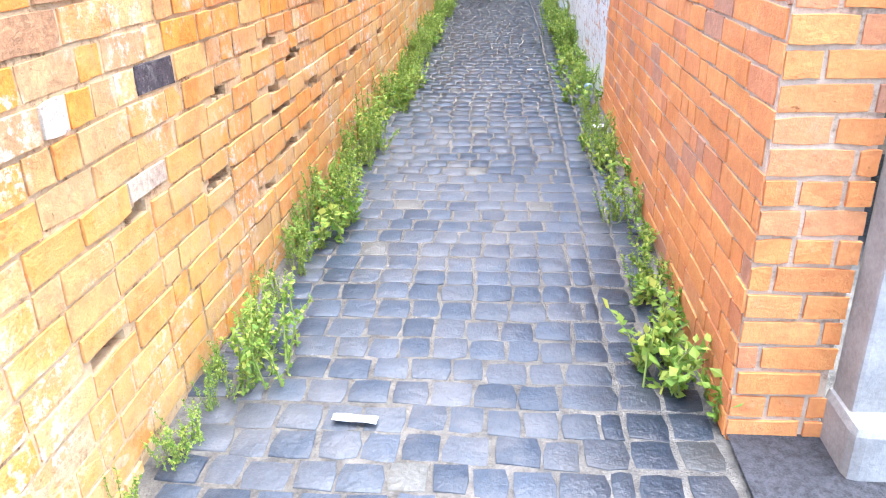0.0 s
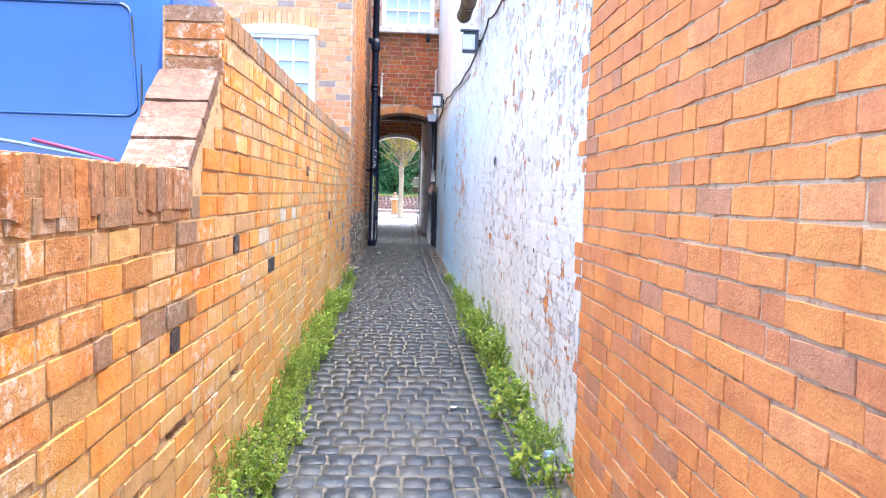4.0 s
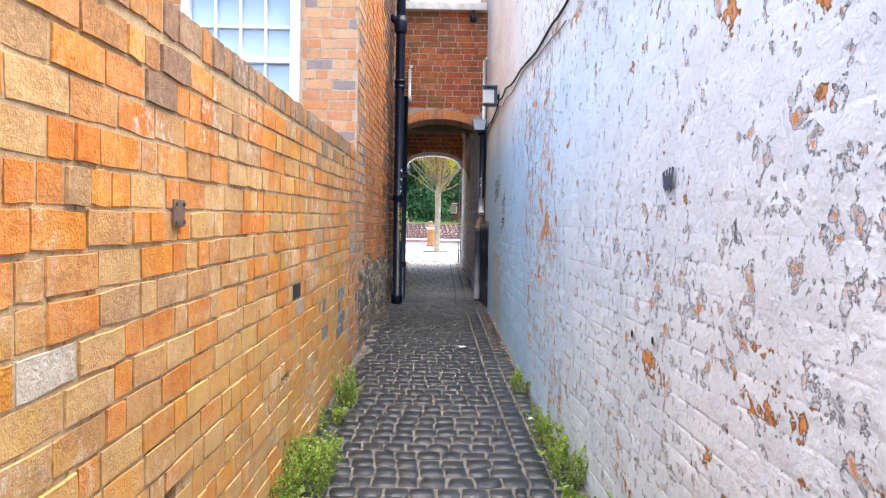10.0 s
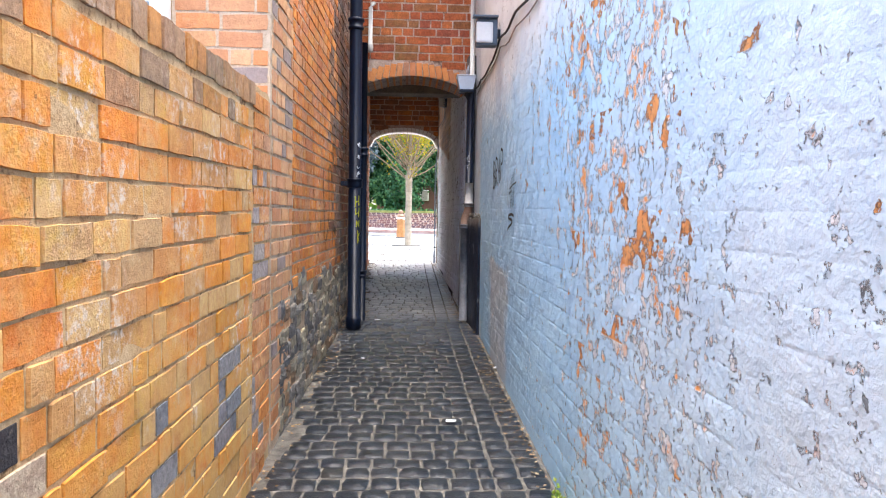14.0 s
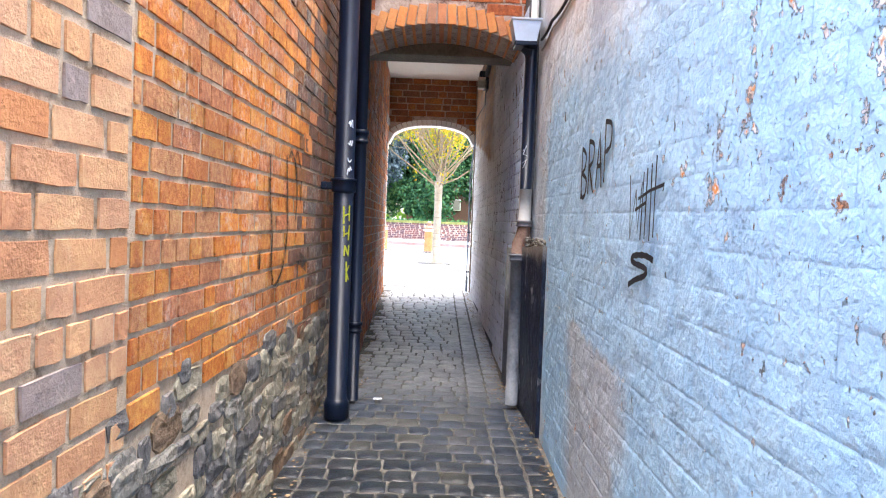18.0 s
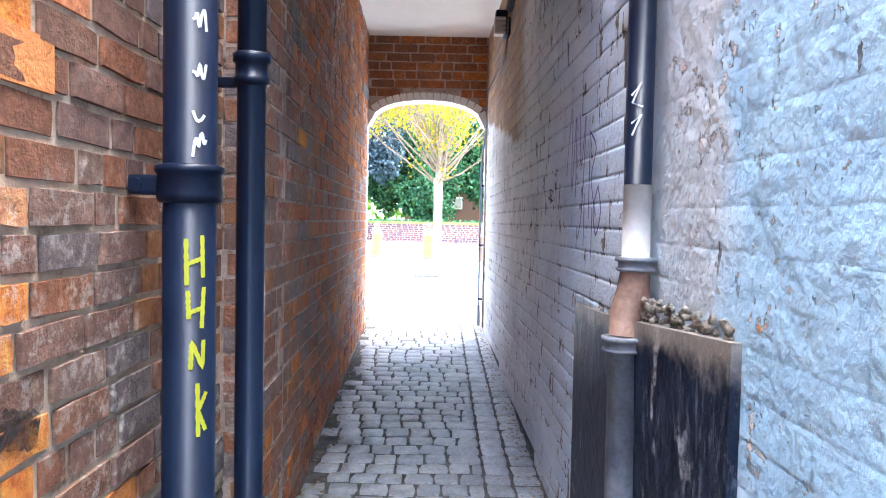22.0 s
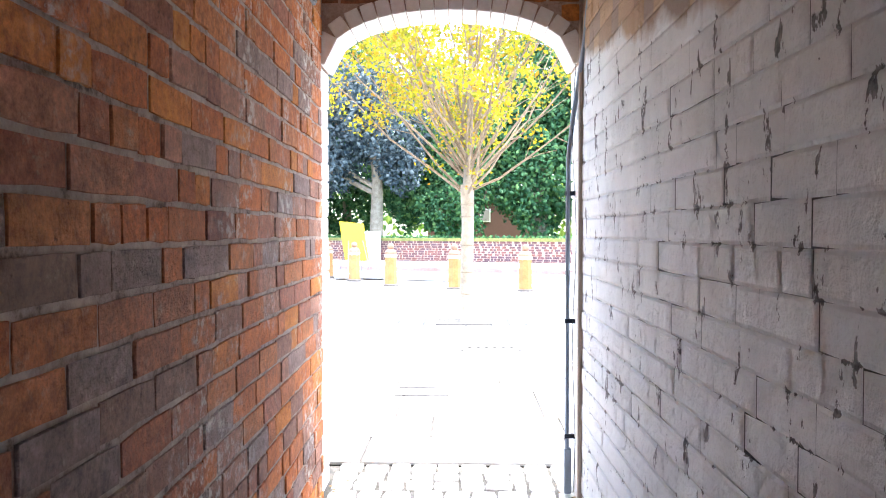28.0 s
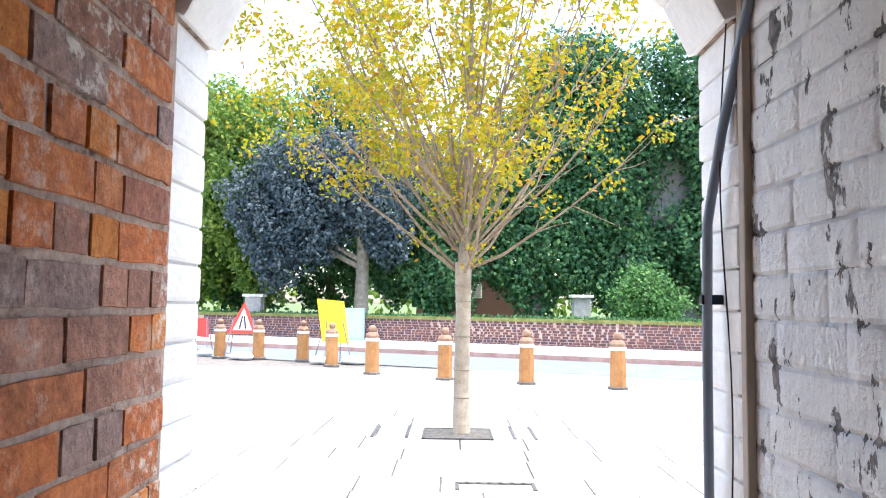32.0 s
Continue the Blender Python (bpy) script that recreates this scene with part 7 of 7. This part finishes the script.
part("foliage", crown([((0, 0, 0.9), (1.25, 0.9, 0.9)), ((-0.1, 0, 1.5), (0.8, 0.7, 0.8)), ((0.5, 0, 0.7), (0.9, 0.8, 0.7))], 5000, 0.11, 9, 0.3), leaf_mat("shrub_leaf", [(0.0, (0.03, 0.11, 0.03)), (1.0, (0.13, 0.28, 0.08))]), bush)
tagged(part("far_woods", crown([((x, 66 + (i % 3) * 3, 4 + (i * 37 % 5)), (5.5, 2.5, 4.5)) for i, x in enumerate(range(-44, 48, 5))], 12000, 0.55, 17, 0.2), M_LLEAF), "far green trees beyond the park", "trees", kind="stuff")
hb = thing("far_house", (1.0, 58, 1.6), "distant brick house with a white window among trees", "house")
part("wall", box((0, 0, 1.1), (6.0, 4, 2.2)), plain("dark_far_brick", (0.10, 0.05, 0.035), 0.9), hb)
part("roof", prism([(-3.4, 2.2), (3.4, 2.2), (0, 3.6)], lambda u, v, w: (u, -2.2 + w, v), 4.4), M_TIMBER, hb)
part("window", box((0.0, -2.02, 1.4), (0.55, 0.06, 0.7), 0.01), M_SILL, hb)
part("pane", box((0.0, -2.06, 1.4), (0.43, 0.02, 0.58)), M_BOARD, hb)
pil = thing("gate_pillar", (4.05, 43.3, 1.5), "pale stone pillar half hidden by shrubs", "pillar")
part("shaft", box((0, 0, 0.55), (0.55, 0.5, 1.1), 0.02), M_CONCRETE, pil)
part("cap", box((0, 0, 1.14), (0.72, 0.66, 0.1), 0.02), M_SILL, pil)
pil2 = copy_thing(pil, pose(-7.1, 44.6, 1.4))
ch = thing("church_building", (9.2, 46.5, 1.5), "grey stone building with a dark leaded window", "building")
part("wall", box((0, 2, 4), (5.0, 3.0, 8)), M_CONCRETE, ch)
part("window", box((-1.1, 0.47, 2.8), (1.1, 0.08, 2.6), 0.02), M_BOARD, ch)
for i in range(6):
    part("mullion", box((-1.1, 0.42, 1.7 + i * 0.44), (1.1, 0.03, 0.03)), M_GREYPIPE, ch)

cab = thing("utility_cabinet", (-3.33, 42.2, PLAZA + 0.118), "light blue-grey utility cabinet against the wall", "cabinet")
part("body", box((0, 0, 0.5), (0.72, 0.35, 1.0), 0.015), plain("blue_grey_metal", (0.32, 0.48, 0.62), 0.5), cab)
part("door", box((0, -0.18, 0.5), (0.62, 0.02, 0.86), 0.006), plain("blue_grey_door", (0.36, 0.52, 0.66), 0.5), cab)

# road works: boards on frames with sandbags
def frame_sign(name, at, rz, label, w, h, mat, shape):
    s = thing(name, at, label, "sign", rz=rz)
    if shape == "tri":
        part("board", prism([(-w / 2, 0.55), (w / 2, 0.55), (0, 0.55 + h)], lambda u, v, q_: (u, q_ + v * 0.18 - 0.2, v), 0.02), mat, s)
        part("panel", prism([(-w * .3, 0.63), (w * .3, 0.63), (0, 0.55 + h * .8)], lambda u, v, q_: (u, -0.005 + q_ + v * 0.18 - 0.2, v), 0.02), LIT, s)
        part("symbol", join(*[prism([(k - .02, .66), (k + .02, .66), (k * .3 + .015, .95), (k * .3 - .015, .95)], lambda u, v, q_: (u, -0.01 + q_ + v * 0.18 - 0.2, v), 0.02) for k in (-.07, .07)]), BLK, s)
    else:
        part("board", prism([(-w / 2, 0.45), (w / 2, 0.40), (w / 2 - .06, 0.45 + h), (-w / 2 - .06, 0.5 + h)], lambda u, v, q_: (u, q_ + v * 0.18 - 0.2, v), 0.02), mat, s)
    for k in (-1, 1):
        part("leg", tube([(k * w * .5, -0.22, 0.0), (k * w * .3, -0.04, 0.9)], 0.012, 8), M_GREYPIPE, s)
        part("leg", tube([(k * w * .5, 0.25, 0.0), (k * w * .3, 0.0, 0.9)], 0.012, 8), M_GREYPIPE, s)
    part("crossbar", tube([(-w * .48, -0.2, 0.12), (w * .48, -0.2, 0.12)], 0.012, 8), M_GREYPIPE, s)
    return s


frame_sign("road_works_sign", (-2.75, 34.7, PLAZA), 40, "blank yellow road works board on a metal frame", 0.66, 0.86, plain("yellow_board", (0.80, 0.55, 0.01), 0.5), "board")
frame_sign("warning_sign", (-4.95, 35.6, PLAZA), 0, "red and white triangular narrow-road sign on a frame", 0.72, 0.72, plain("red_board", (0.65, 0.06, 0.04), 0.5), "tri")
frame_sign("red_sign", (-6.25, 36.6, PLAZA), 0, "small red and white rectangular road sign on a frame", 0.45, 0.4, plain("red_panel", (0.65, 0.05, 0.04), 0.5), "board")
def sandbag(x, y):
    s = thing("sandbag", (x, y, PLAZA), "white woven sandbag at the foot of a sign", "sandbag", "sandbags")
    part("bag", lathe([(0.05, 0.0), (0.15, 0.01), (0.19, 0.06), (0.16, 0.12), (0.06, 0.16), (0.02, 0.17)], 12), rough_mat("woven_sack", (0.55, 0.57, 0.6), (0.75, 0.77, 0.8), 14, 60, 0.9), s, smooth=True)
    return s


sb = sandbag(-3.0, 34.3)
for x, y in ((-2.75, 34.2), (-2.35, 34.4), (-2.2, 34.3), (-4.95, 35.2), (-4.75, 35.1), (-6.0, 36.2)):
    copy_thing(sb, pose(x, y, PLAZA, 0, 0, x * 70))

# ---- small things on the walls and ground ----
pt = thing("iron_plate", (GX + 0.008, 7.645, 1.755), "small square rusty iron plate fixed to the brickwork", "plate")
part("plate", box((0, 0, 0), (0.008, 0.085, 0.075), 0.002), M_RUST, pt)
for dy, dz in ((-0.03, 0.025), (0.03, 0.025), (-0.03, -0.025), (0.03, -0.025)):
    part("bolt", tube([(0.003, dy, dz), (0.009, dy, dz)], 0.006, 8), M_IRON, pt)
tg6 = thing("graffiti_tag", (0, 0, 0), "black scribbled square and streak on the painted passage wall", "graffiti")
part("scribble", ribbon([curve([(-16.36, 2.095), (-16.31, 2.135), (-16.35, 2.14), (-16.29, 2.10), (-16.32, 2.09), (-16.27, 2.138), (-16.26, 2.095), (-16.37, 2.115)], 5)], pb, 0.008, 0.006), BLK, tg6)
part("streak", ribbon([fine_line([(-16.095, 2.155), (-16.10, 2.12), (-16.115, 2.06)], 4)], pb, 0.012, 0.006), BLK, tg6)
# dead leaves and grit swept against the walls
q = random.Random(61)
V, F = [], []
for k in range(900):
    y = q.uniform(11.2, 20.2)
    if q.random() < 0.62:
        x = (wx(y) if y < 15.1 else float(pr_lift(y, 0, 0)[0])) - 0.02 - abs(q.gauss(0, 0.05))
    else:
        x = (gl(y, 0, 0)[0] if y < 11.75 else float(h_lift(y, 0, 0)[0]) if y < 15.35 else float(pl_lift(y, 0, 0)[0])) + 0.02 + abs(q.gauss(0, 0.045))
    d = Vector((q.gauss(0, 1), q.gauss(0, 1), 0.12)).normalized()
    leaf(V, F, Vector((x, y, floor_z(y) + 0.002)), d, (Vector((0, 0, 1)) + unit(q) * 0.35).normalized(), q.uniform(0.012, 0.034), q.uniform(0.005, 0.012))
tagged(part("leaf_litter", (V, F), leaf_mat("dead_leaf", [(0.0, (0.16, 0.09, 0.045)), (0.5, (0.30, 0.19, 0.09)), (1.0, (0.46, 0.36, 0.22))], 0.1)), "dry brown leaves swept against the walls", "leaf litter", kind="stuff")
